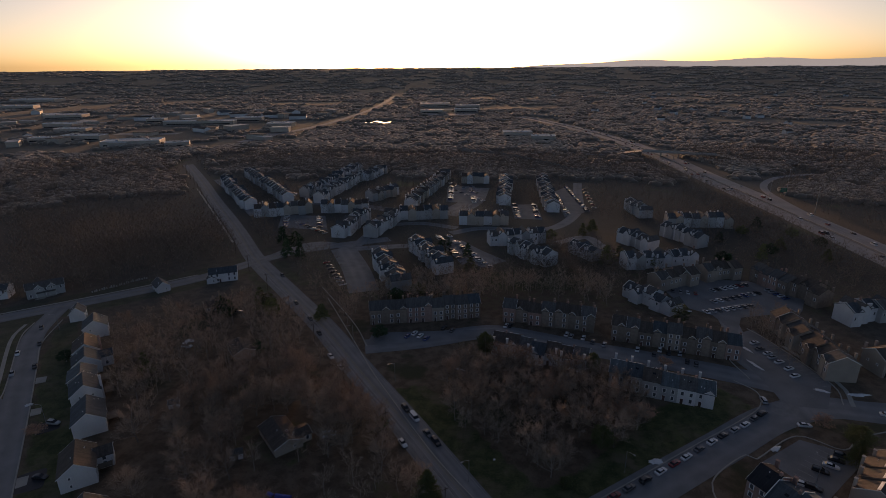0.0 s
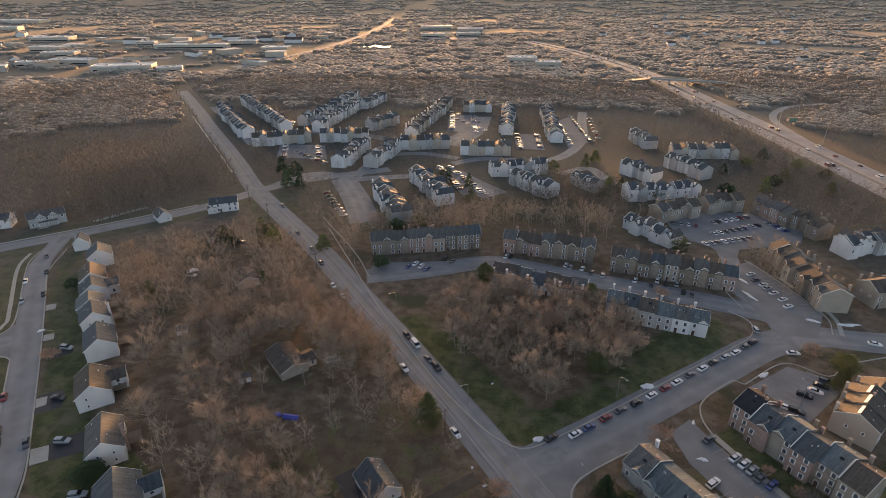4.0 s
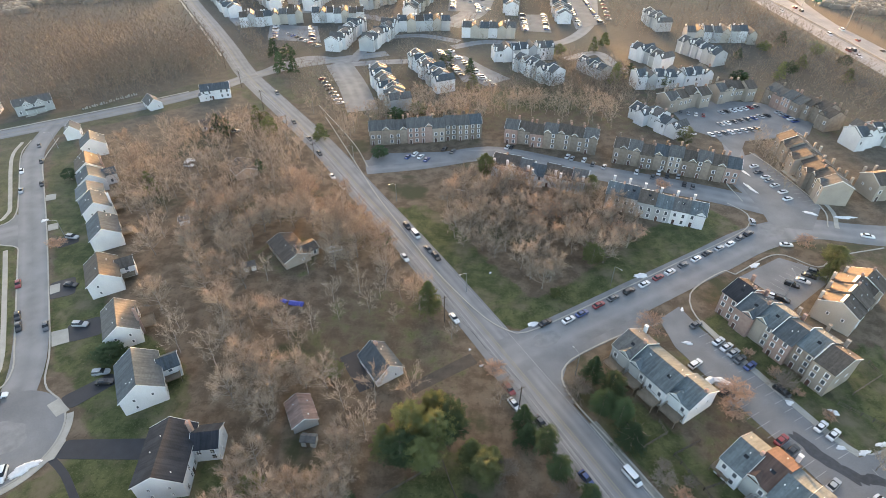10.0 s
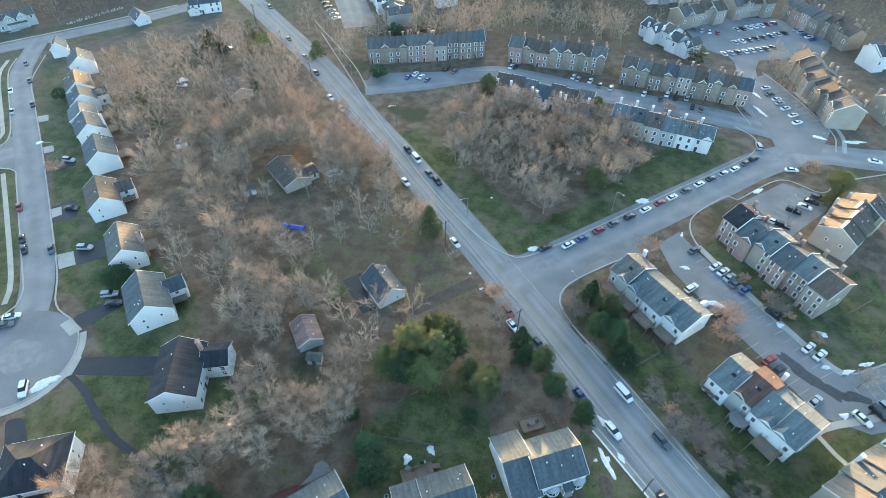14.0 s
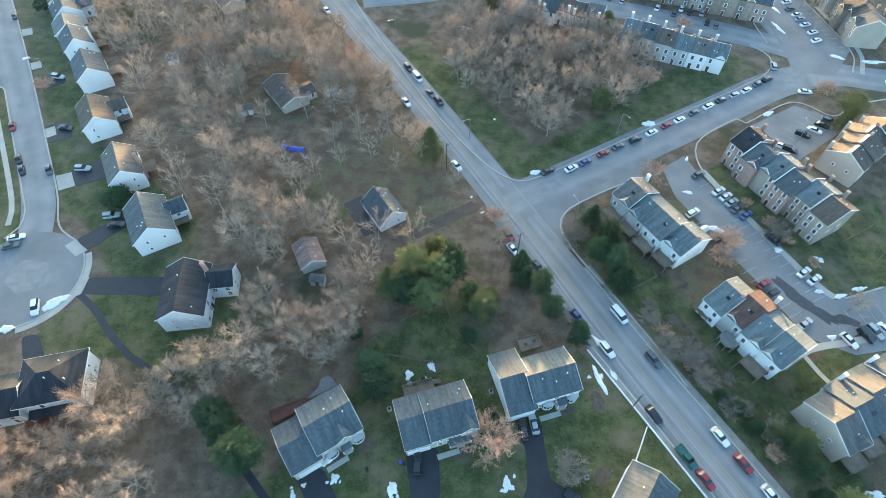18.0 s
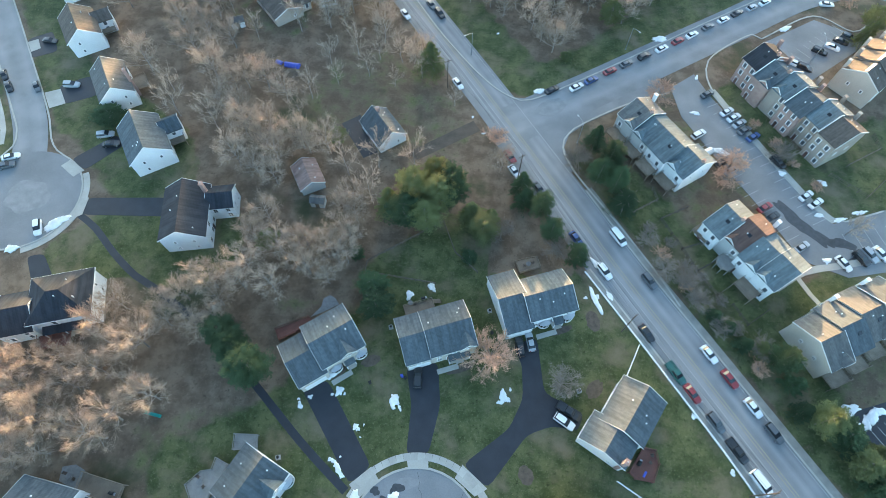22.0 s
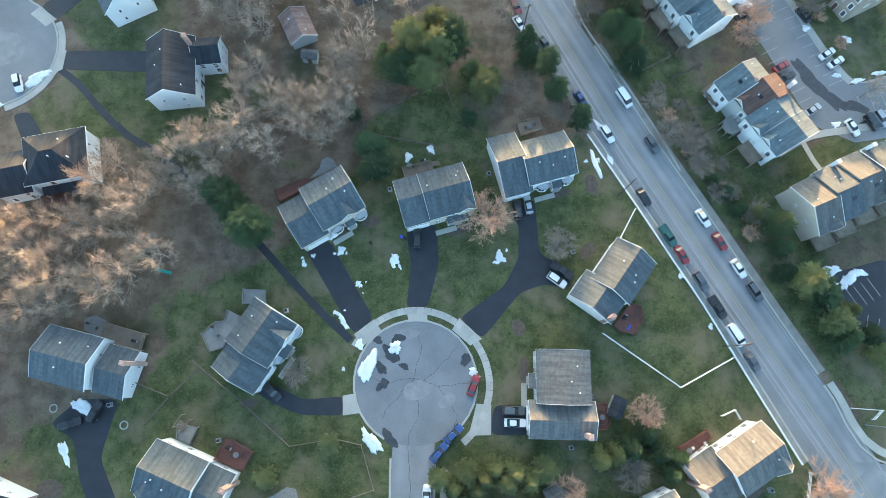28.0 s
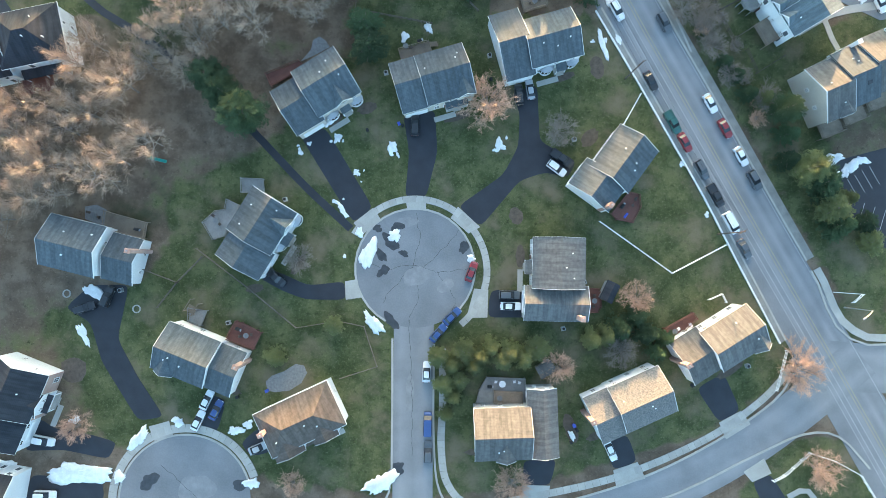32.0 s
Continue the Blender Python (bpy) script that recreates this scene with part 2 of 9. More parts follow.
TWIG_FAR = surf("far_bare_brown_twigs", (0.135, 0.108, 0.087), (0.255, 0.205, 0.165), 40.0, 0.95, 6.0, 0.0, local=False)
TWIG_DARK = surf("dark_grey_brown_twigs", (0.15, 0.125, 0.105), (0.28, 0.235, 0.195), 2.0, 0.95, 0.3, 0.0, vary=0.2)
NEEDLE = surf("dark_green_needles", (0.03, 0.058, 0.026), (0.085, 0.135, 0.06), 1.2, 0.95, 0.15, 0.0, vary=0.3)
NEEDLE_LIGHT = surf("yellow_green_needles", (0.088, 0.108, 0.044), (0.215, 0.225, 0.09), 1.2, 0.95, 0.15, 0.0, vary=0.2)
WOODS = surf("far_bare_woods", (0.14, 0.115, 0.092), (0.27, 0.225, 0.18), 90.0, 0.95, 4.0, 0.0, local=False)
for fuzzy, weight in ((WOODS, 0.5), (TWIG_FAR, 0.4), (TWIG, 0.35), (TWIG_WARM, 0.35)):
    fuzz = fuzzy.node_tree.nodes["Principled BSDF"]
    fuzz.inputs["Sheen Weight"].default_value, fuzz.inputs["Sheen Roughness"].default_value = weight, 0.45
    fuzz.inputs["Sheen Tint"].default_value = (0.9, 0.82, 0.72, 1)
BLUE = surf("blue_tarpaulin", (0.03, 0.06, 0.35), (0.06, 0.12, 0.55), 0.8, 0.5, 0.1, 0.2)
TEAL = surf("teal_plastic", (0.0, 0.2, 0.16), (0.01, 0.32, 0.26), 0.5, 0.4, 0.1, 0.1)
SIGN = surf("green_road_sign", (0.01, 0.14, 0.08), (0.02, 0.20, 0.11), 1.0, 0.5, 0.1, 0.0)
FLAT = surf("pale_flat_roof", (0.45, 0.45, 0.44), (0.68, 0.68, 0.66), 20.0, 0.7, 1.5, 0.1, local=False)
HILL = surf("haze_painted_hill_woods", (0.34, 0.37, 0.41), (0.44, 0.47, 0.50), 300.0, 0.95, 30.0, 0.0, local=False)
# farthest ridge, a plain backdrop of distance: haze painted as pale colour and glow
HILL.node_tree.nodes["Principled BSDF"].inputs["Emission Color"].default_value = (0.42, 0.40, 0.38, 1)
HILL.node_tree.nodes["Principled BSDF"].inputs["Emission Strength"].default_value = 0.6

# ---------------------------------------------------------------- plan lines and areas
LAWN_COURT = [(-60.1, 14.9), (-38.9, 24.3), (-18.1, 50.3), (8.6, 54.9), (35.5, 55.6), (80.0, -17.6), (77.6, -26.5), (61.1, -37.5), (22.1, -50.1), (-8.1, -53.1), (-30.6, -51.0), (-40.7, -48.7), (-58.4, -39.0), (-70.7, -44.2), (-89.1, -14.7), (-65.7, -6.7), (-59.7, 2.3)]
LAWN_WEST = [(-115.2, 108.7), (-98.1, 117.6), (-72.5, 97.6), (-67.5, 84.5), (-71.6, 72.1), (-54.3, 74.2), (-50.4, 59.5), (-62.6, 50.0), (-72.9, 52.8), (-100.4, 52.2), (-102.4, 58.3), (-94.9, 66.6), (-85.9, 73.5), (-97.9, 87.5)]
LAWN_TRIANGLE = [(-22.2, 177.6), (2.0, 146.6), (27.7, 126.7), (41.8, 135.0), (78.9, 167.3), (103.1, 182.7), (115.8, 169.5), (37.7, 120.3), (22.9, 114.0), (14.3, 116.3)]
LAWN_YARDS = [(-23.1, 53.9), (0.2, 73.7), (11.8, 69.0), (10.2, 53.1), (-20.0, 50.2)]
LAWN_STREET = [(-190.0, 236.4), (-183.6, 242.1), (-139.8, 172.7), (-105.9, 120.3), (-84.5, 89.2), (-108.8, 97.1), (-123.5, 117.6), (-144.5, 158.3), (-168.4, 192.6)]
LAWN_EAST = [(69.9, 54.4), (74.1, 41.3), (94.4, 47.5), (108.7, 55.2), (111.0, 63.0), (89.4, 54.8)]
LAWN_SE = [(90.2, -5.9), (101.5, -3.1), (101.6, -20.9), (92.9, -17.3)]
LAWN_S = [(72.6, -43.6), (82.8, -37.7), (101.7, -39.9), (111.0, -53.6), (67.7, -54.3)]
WOOD_MAIN = [(-139.0, 215.9), (-105.0, 261.0), (-66.7, 237.6), (-32.4, 170.0), (-7.1, 123.7), (-3.2, 106.7), (-25.2, 106.5), (-35.8, 89.7), (-57.8, 89.5), (-68.5, 115.6), (-91.2, 145.8)]
WOOD_LOW = [(-62.6, 50.0), (-53.2, 67.5), (-60.1, 90.3), (-51.7, 106.1), (-30.7, 104.6), (-21.8, 73.2), (-25.9, 53.8), (-49.8, 47.3)]
WOOD_WEST = [(-105.7, 31.5), (-90.8, 33.2), (-78.7, 47.5), (-62.1, 41.5), (-60.2, 18.7), (-68.8, 12.2), (-89.9, 7.9), (-104.1, -10.0)]
WOOD_TRIANGLE = [(-0.1, 194.1), (19.0, 203.1), (40.1, 198.9), (60.6, 194.7), (77.7, 171.0), (72.0, 156.9), (48.6, 140.9), (32.0, 132.1), (17.5, 140.6), (2.1, 159.6)]
WOOD_UPPER = [(-103.2, 340.1), (-52.1, 319.4), (-40.0, 275.6), (-50.0, 222.8), (-80.8, 275.7)]
WOOD_ROWS = [(22.6, 329.3), (80.9, 351.0), (103.9, 309.5), (85.9, 253.7), (63.8, 260.7), (29.0, 275.6)]
WOOD_NW = [(-348.7, 418.5), (-171.1, 418.0), (-133.0, 340.2), (-162.2, 296.3), (-237.3, 260.9)]
ROADSIDE_E = [(38.6, 76.3), (46.7, 69.7), (60.3, 46.8), (69.4, 25.3), (74.5, 25.4), (68.5, 46.9), (59.0, 65.1), (49.4, 80.1)]
LOT_SE = [(66.7, 118.4), (74.8, 124.1), (78.3, 114.3), (85.7, 100.4), (96.5, 77.7), (100.6, 71.8), (115.1, 76.3), (125.8, 76.6), (120.3, 60.1), (99.6, 56.5), (89.5, 61.0), (82.4, 77.3), (74.8, 92.5), (67.9, 107.0)]
LOT_E = [(99.9, 138.4), (118.9, 149.2), (128.9, 143.1), (130.9, 137.3), (109.9, 122.2), (102.7, 122.1)]
LOT_UP = [(122.9, 275.5), (144.9, 291.7), (175.5, 287.5), (196.6, 267.8), (181.7, 247.0), (147.2, 240.6), (136.2, 222.8), (134.5, 243.7), (124.0, 253.7)]
DRIVE_C = [(-31.4, 27.0), (-25.8, 29.0), (-14.6, 11.1), (-18.9, 7.6)]
DRIVE_D = [(-8.4, 32.4), (-1.2, 33.5), (-0.5, 23.9), (-2.8, 13.7), (-7.5, 13.6), (-6.8, 23.8)]
DRIVE_E = [(15.9, 37.7), (21.7, 39.8), (22.5, 27.0), (30.9, 22.7), (29.1, 18.9), (23.9, 20.0), (18.2, 18.0), (9.5, 7.3), (4.4, 11.8), (14.4, 19.2), (17.7, 25.6), (17.9, 33.3)]
DRIVE_G = [(12.1, -6.7), (20.6, -6.5), (20.7, -12.7), (11.5, -12.9)]
DRIVE_H = [(-20.5, -5.5), (-28.7, -6.6), (-35.7, -3.5), (-40.0, -4.9), (-34.3, -7.9), (-29.2, -9.7), (-20.2, -9.6)]
DRIVE_A = [(-76.9, -7.5), (-68.4, -7.3), (-70.5, -19.3), (-65.6, -27.9), (-59.7, -36.3), (-65.3, -37.3), (-73.8, -24.4), (-76.6, -15.7), (-82.3, -12.7)]
DRIVE_B = [(-50.9, -30.8), (-46.1, -32.3), (-48.0, -39.8), (-53.7, -39.6)]
DRIVE_I = [(-42.7, -41.8), (-38.5, -38.0), (-35.8, -43.6), (-40.2, -44.7)]
DRIVE_J = [(20.1, -44.5), (27.6, -44.0), (26.2, -50.0), (20.2, -49.9)]
DRIVE_K = [(38.3, -40.4), (43.3, -38.2), (45.7, -44.4), (40.3, -46.3)]
DRIVE_L = [(58.7, -27.8), (64.8, -24.2), (68.7, -32.6), (63.9, -35.3)]
DRIVE_M = [(-87.4, -36.9), (-83.3, -39.5), (-75.2, -40.6), (-69.9, -42.1), (-71.6, -45.8), (-81.9, -43.9), (-90.2, -44.4)]
DRIVE_N = [(-88.4, -49.5), (-72.9, -50.4), (-72.2, -54.8), (-90.1, -55.7)]
DRIVE_P = [(-94.8, 75.9), (-73.0, 76.4), (-72.2, 70.6), (-94.9, 70.7)]
DRIVE_L1 = [(-103.5, 88.3), (-93.6, 97.1), (-89.7, 94.3), (-98.7, 84.7)]
DRIVE_O = [(-104.5, 58.3), (-100.5, 59.2), (-95.6, 52.3), (-99.5, 49.2)]
TRAIL = [(-95.4, 70.7), (-89.9, 66.7), (-83.0, 59.6), (-75.8, 53.5), (-69.4, 49.9), (-55.2, 39.8), (-48.0, 33.6), (-41.6, 27.4), (-29.9, 15.6), (-19.5, 6.3)]
KERB_TRI = [(-63.7, 267.8), (-41.8, 219.3), (-30.4, 193.9), (-22.2, 177.6), (-5.9, 146.5), (3.9, 130.5), (12.6, 118.8), (19.3, 113.4), (24.5, 112.8), (37.6, 119.5), (58.2, 131.8), (81.0, 145.7), (106.1, 160.6), (116.5, 168.4), (119.9, 177.0), (115.1, 184.8)]
KERB_SE = [(65.2, 116.3), (53.2, 111.8), (39.5, 104.3), (34.5, 100.2), (32.5, 95.3), (35.0, 86.9), (45.2, 69.7), (52.2, 57.1), (56.5, 48.1)]
PATH_E = [(80.7, 53.1), (88.8, 57.8), (97.6, 59.6), (110.8, 62.2)]
PATH_BRICK = [(79.0, 117.7), (85.9, 101.4), (96.8, 78.5), (101.1, 72.6)]
MAIN_ROAD = [(122, -76), (104.5, -46), (87.1, -16.5), (71.8, 9), (57, 34.3), (44.2, 56), (29.8, 82.5), (10, 118), (-12, 156), (-34.6, 193.1), (-60, 235.7), (-89.5, 279.5), (-124, 331), (-152, 382), (-178, 428), (-220, 500), (-262, 575), (-330, 690)]
CROSS_ROAD = [(-330, 176), (-270, 215), (-225, 244.5), (-204, 258), (-182, 272), (-158, 288.5), (-138, 306), (-122, 326), (-96, 348), (-40, 372)]
WEST_STREET = [(-204, 262), (-196.5, 232), (-189.5, 217), (-178, 197.8), (-160.9, 170.4), (-144.3, 143.4), (-131.9, 122.7), (-123.2, 107.8), (-117.6, 96), (-113, 80)]
WEST_STUB = [(-160, 166.5), (-168, 162.4), (-190, 151), (-230, 131)]
EAST_STREET = [(18, 102.8), (46, 119), (66, 131), (93, 147), (117, 161), (138, 167), (160, 163), (200, 160)]
STEM = [(-4.9, -2), (-4.8, -24.3), (-4.4, -49.3), (-4.0, -68)]
SOUTH_STREET = [(-54.5, -58), (-36, -64), (-4, -66), (22, -60.5), (45, -53.5), (64, -44.5), (80, -33.5), (96, -20)]
LANE_NORTH = [(128, 160), (131, 182), (128, 204), (136, 226), (142, 250)]
LANE_ROWS = [(-36, 214), (-10, 219), (16, 227), (30, 226), (64, 211), (92, 200), (117, 189), (130, 182)]
LANES = [([(-114, 335), (-101, 356), (-85, 362), (-63, 351), (-48, 353), (-25, 356)], 9), ([(5, 385), (30, 397), (70, 391), (94, 407), (117, 453), (132, 519), (142, 560)], 9), ([(1, 437), (24, 479), (36, 541)], 22), ([(-70, 351), (-55, 311), (-45, 276)], 17),
         ([(80, 360), (104, 372), (112, 340), (133, 334), (147, 322)], 8), ([(-160, 440), (-205, 516), (-252, 592)], 10), ([(-150, 462), (-122, 482), (-64, 464), (-30, 440)], 12), ([(4, 362), (18, 338), (32, 318)], 20), ([(-62, 356), (-50, 400), (-20, 412), (10, 398)], 8)]
HIGHWAY_LINE = [(282, 200), (287, 300), (290, 400), (291, 480), (292, 600), (296, 720), (292, 860), (272, 1010), (240, 1150), (190, 1320)]
RAMP_LINE = [(300, 420), (309, 480), (318, 520), (338, 555), (372, 585), (420, 600)]
EAST_STUB = [(88, -22), (104, -22.5), (140, -20)]
CLEARING = [(-38, 130), (-17, 134), (1, 115), (10, 100), (8, 92), (-11, 90), (-30, 91), (-44, 98), (-46, 110)]
OLIVE = [[(-100, 300), (-30, 250), (60, 250), (140, 240), (240, 240), (258, 420), (140, 540), (-20, 520), (-120, 470)], CLEARING, [(-74, 150), (-66, 134), (-44, 136), (-40, 152), (-50, 166), (-64, 162)], [(-66, 22), (-46, 26), (-38, 17), (-52, 10), (-62, 5), (-70, 10)], [(-105, -6), (-78, -8), (-72, -20), (-62, -38), (-75, -46), (-105, -42)], [(47, 106), (80, 127), (100, 72), (126, 77), (130, 30), (112, 6), (92, 14), (75, 45), (60, 75)], [(-20, 50), (-40, 52), (-44, 40), (-30, 44)]]
LOT_DARK = [(89.7, 24.1), (101.3, 27.4), (122, 22.7), (122, -2), (101.4, 4.5), (96.5, 7.0), (90.0, 15.8)]
FAR_LOTS = [[(-138, 440), (-100, 436), (-90, 396), (-130, 402)], [(-6, 376), (5, 376), (26, 322), (11, 318)], [(4, 548), (32, 548), (32, 476), (2, 482)], [(106, 516), (128, 545), (126, 446), (100, 428)], [(-160, 520), (-145, 520), (-142, 486), (-152, 486)], [(60, 470), (84, 470), (80, 420), (58, 424)]]
LAWN_BACK = [(94.4, -12), (79, 13.5), (64, 38.5), (37, 87), (46, 92), (58, 80), (72, 58), (78, 44), (96, 16), (106, -4)]
LAWN_VERGE = [(-22, 180), (-12, 165), (2, 140), (15, 119), (25, 112), (28, 127), (16, 146), (4, 168), (-9, 183)]
FAR_ROAD = [(-340, 900), (-262, 1150), (-238, 1290), (-205, 1600), (-195, 2100), (-190, 3000)]


def rise(r):
    """The land climbs gently towards the horizon."""
    t = np.clip((r - 2200) / 2650, 0, 1)
    return 92 * t * t * (3 - 2 * t)


# ---------------------------------------------------------------- ground
GRASS_AREAS = [LAWN_COURT, LAWN_WEST, LAWN_TRIANGLE, LAWN_YARDS, LAWN_STREET, LAWN_EAST, LAWN_SE, LAWN_S, LAWN_VERGE, LAWN_BACK, [(-22, 372), (4, 378), (14, 345), (4, 325), (-12, 345)], [(22, 300), (60, 322), (90, 300), (70, 276), (30, 280)]]


def strip(points, left, right):
    """The outline of a verge beside a road."""
    line = smooth_line(points, 12)
    a, b = [], []
    for i, p in enumerate(line):
        d = (line[min(i + 1, len(line) - 1)] - line[max(i - 1, 0)]).normalized()
        n = Vector((-d.y, d.x))
        a.append(tuple(p + n * left))
        b.append(tuple(p + n * right))
    return a + b[::-1]


GRASS_AREAS += [strip(CROSS_ROAD[:7], 15, 5), strip(CROSS_ROAD[:7], -5, -14), strip(MAIN_ROAD[11:], -7, -13), strip(MAIN_ROAD[11:], 12, 7), strip(HIGHWAY_LINE[:7], 32, 16), strip(WEST_STREET, -5, -16),
                [(100, 72), (126, 77), (128, 110), (112, 104), (104, 88)], [(80, 118), (86, 122), (105, 84), (100, 74)], [(37, 63), (54, 51), (68, 26), (80, 14), (72, 12), (53, 38), (35, 58)]]


def ground_sheet():
    rad = [0.0]
    while rad[-1] < 4900:
        rad.append(rad[-1] + max(2.0, rad[-1] * 0.013))
    ang = np.radians(np.arange(0, 360, 1.0))
    r, a = np.meshgrid(np.array(rad[1:]), ang, indexing="ij")
    x, y = r * np.sin(a), r * np.cos(a)
    z = rise(r)
    n, k = r.shape
    grass = np.zeros(r.shape)
    for area in GRASS_AREAS:
        soft = np.zeros(r.shape)
        for ox, oy in ((0, 0), (2.5, 0), (-2.5, 0), (0, 2.5), (0, -2.5)):
            soft += inside(area, x + ox, y + oy) / 5
        grass = np.maximum(grass, soft)
    for area in OLIVE:
        soft = np.zeros(r.shape)
        for ox, oy in ((0, 0), (3, 0), (-3, 0), (0, 3), (0, -3)):
            soft += inside(area, x + ox, y + oy) / 5
        grass = np.maximum(grass, soft * 0.42)
    far = np.clip((r - 215) / 220, 0, 1)
    co = np.stack([x, y, z], -1).reshape(-1, 3)
    co = np.vstack([[[0, 0, 0]], co])
    i, j = np.meshgrid(np.arange(n - 1), np.arange(k), indexing="ij")
    j2 = (j + 1) % k
    quads = np.stack([1 + i * k + j, 1 + i * k + j2, 1 + (i + 1) * k + j2, 1 + (i + 1) * k + j], -1).reshape(-1, 4)[:, ::-1]
    faces = quads.tolist() + [(0, 1 + (j + 1) % k, 1 + j) for j in range(k)]
    me = bpy.data.meshes.new("ground")
    me.from_pydata(co.tolist(), [], faces)
    for name, val in (("grass", grass), ("distance", far)):
        at = me.attributes.new(name, "FLOAT", "POINT")
        at.data.foreach_set("value", np.concatenate([[val.flat[0]], val.ravel()]).astype(np.float32))
    me.polygons.foreach_set("use_smooth", [True] * len(me.polygons))
    return me


def ground_material():
    m = bpy.data.materials.new("grass_and_leaf_litter")
    m.use_nodes = True
    nt, L = m.node_tree.nodes, m.node_tree.links
    b = nt["Principled BSDF"]
    b.inputs["Roughness"].default_value = 0.95
    b.inputs["Specular IOR Level"].default_value = 0.15
    b.inputs["Sheen Weight"].default_value, b.inputs["Sheen Roughness"].default_value = 0.1, 0.4
    pos = nt.new("ShaderNodeNewGeometry").outputs["Position"]

    def noise_of(scale, detail=6, rough=0.55):
        n = nt.new("ShaderNodeTexNoise")
        n.inputs["Scale"].default_value, n.inputs["Detail"].default_value, n.inputs["Roughness"].default_value = scale, detail, rough
        L.new(pos, n.inputs["Vector"])
        return n.outputs["Fac"]

    def mixed(fac, a, c):
        n = nt.new("ShaderNodeMix")
        n.data_type = "RGBA"
        L.new(fac, n.inputs[0])
        for s, v in ((6, a), (7, c)):
            if isinstance(v, tuple):
                n.inputs[s].default_value = (*v, 1)
            else:
                L.new(v, n.inputs[s])
        return n.outputs[2]

    def step_of(value, lo, hi):
        n = nt.new("ShaderNodeMapRange")
        n.interpolation_type = "SMOOTHSTEP"
        L.new(value, n.inputs[0])
        n.inputs[1].default_value, n.inputs[2].default_value = lo, hi
        return n.outputs[0]

    patch, blot, grain, tuft = noise_of(0.035), noise_of(0.22), noise_of(3.2, 8, 0.7), noise_of(1.6, 10, 0.85)
    green = mixed(step_of(blot, 0.35, 0.68), (0.045, 0.059, 0.022), (0.107, 0.115, 0.051))
    green = mixed(step_of(tuft, 0.5, 0.72), green, (0.205, 0.196, 0.112))
    speck = noise_of(0.75, 10, 0.82)
    green = mixed(step_of(speck, 0.5, 0.66), green, (0.031, 0.041, 0.016))
    litter = mixed(step_of(blot, 0.35, 0.65), (0.104, 0.075, 0.053), (0.185, 0.137, 0.099))
    litter = mixed(step_of(tuft, 0.5, 0.76), litter, (0.27, 0.21, 0.155))
    litter = mixed(step_of(speck, 0.52, 0.7), litter, (0.052, 0.038, 0.027))
    litter = mixed(step_of(patch, 0.56, 0.66), litter, (0.060, 0.062, 0.034))
    add = nt.new("ShaderNodeMath")
    add.operation = "MULTIPLY_ADD"
    L.new(blot, add.inputs[0])
    add.inputs[1].default_value = 0.9
    grass = nt.new("ShaderNodeAttribute")
    grass.attribute_name = "grass"
    L.new(grass.outputs["Fac"], add.inputs[2])
    green = mixed(step_of(noise_of(0.09, 8, 0.6), 0.47, 0.70), green, (0.155, 0.128, 0.085))
    near = mixed(step_of(add.outputs[0], 0.78, 1.08), litter, green)
    broad, field = noise_of(0.004, 8, 0.65), noise_of(0.012, 6)
    land = mixed(step_of(broad, 0.4, 0.62), (0.056, 0.051, 0.043), (0.094, 0.085, 0.070))
    land = mixed(step_of(field, 0.6, 0.68), land, (0.075, 0.083, 0.043))
    far = nt.new("ShaderNodeAttribute")
    far.attribute_name = "distance"
    L.new(mixed(far.outputs["Fac"], near, land), b.inputs["Base Color"])
    bp = nt.new("ShaderNodeBump")
    bp.inputs["Strength"].default_value, bp.inputs["Distance"].default_value = 0.7, 0.12
    L.new(grain, bp.inputs["Height"])
    L.new(bp.outputs[0], b.inputs["Normal"])
    return m


sheet = ground_sheet()
sheet.materials.append(ground_material())
setting("ground", sheet, (), "winter grass and brown leaf litter reaching the horizon", "ground")


def far_hills():
    g = Geo()
    rng = np.random.RandomState(5)
    top = []
    for i in range(90):
        az = radians(7 + 44 * i / 89)
        h = 92 + 56 * min(1, i / 22) * (0.9 + 0.13 * math.sin(i * 0.31) + 0.09 * math.sin(i * 0.13 + 1)) + rng.uniform(-1.5, 1.5)
        top.append((math.sin(az) * 4870, math.cos(az) * 4870, h))
    v = top + [(x, y, 60) for x, y, z in top] + [(x * 0.985, y * 0.985, 80) for x, y, z in top]
    n = len(top)
    f = [(2 * n + i, 2 * n + i + 1, i + 1, i) for i in range(n - 1)]
    f += [(i, i + 1, n + i + 1, n + i) for i in range(n - 1)]
    setting("backdrop_hills", g.add(v, f), HILL, "long blue-grey wooded ridge on the horizon, its haze painted in and faintly glowing", "hills")


far_hills()


# ---------------------------------------------------------------- roads, kerbs, pavements
def across(mesh, left, right):
    """Stores, on a ribbon's mesh, how many metres each corner lies from the line."""
    at = mesh.attributes.new("across", "FLOAT", "POINT")
    at.data.foreach_set("value", [left, left, right, right] * (len(mesh.vertices) // 4))


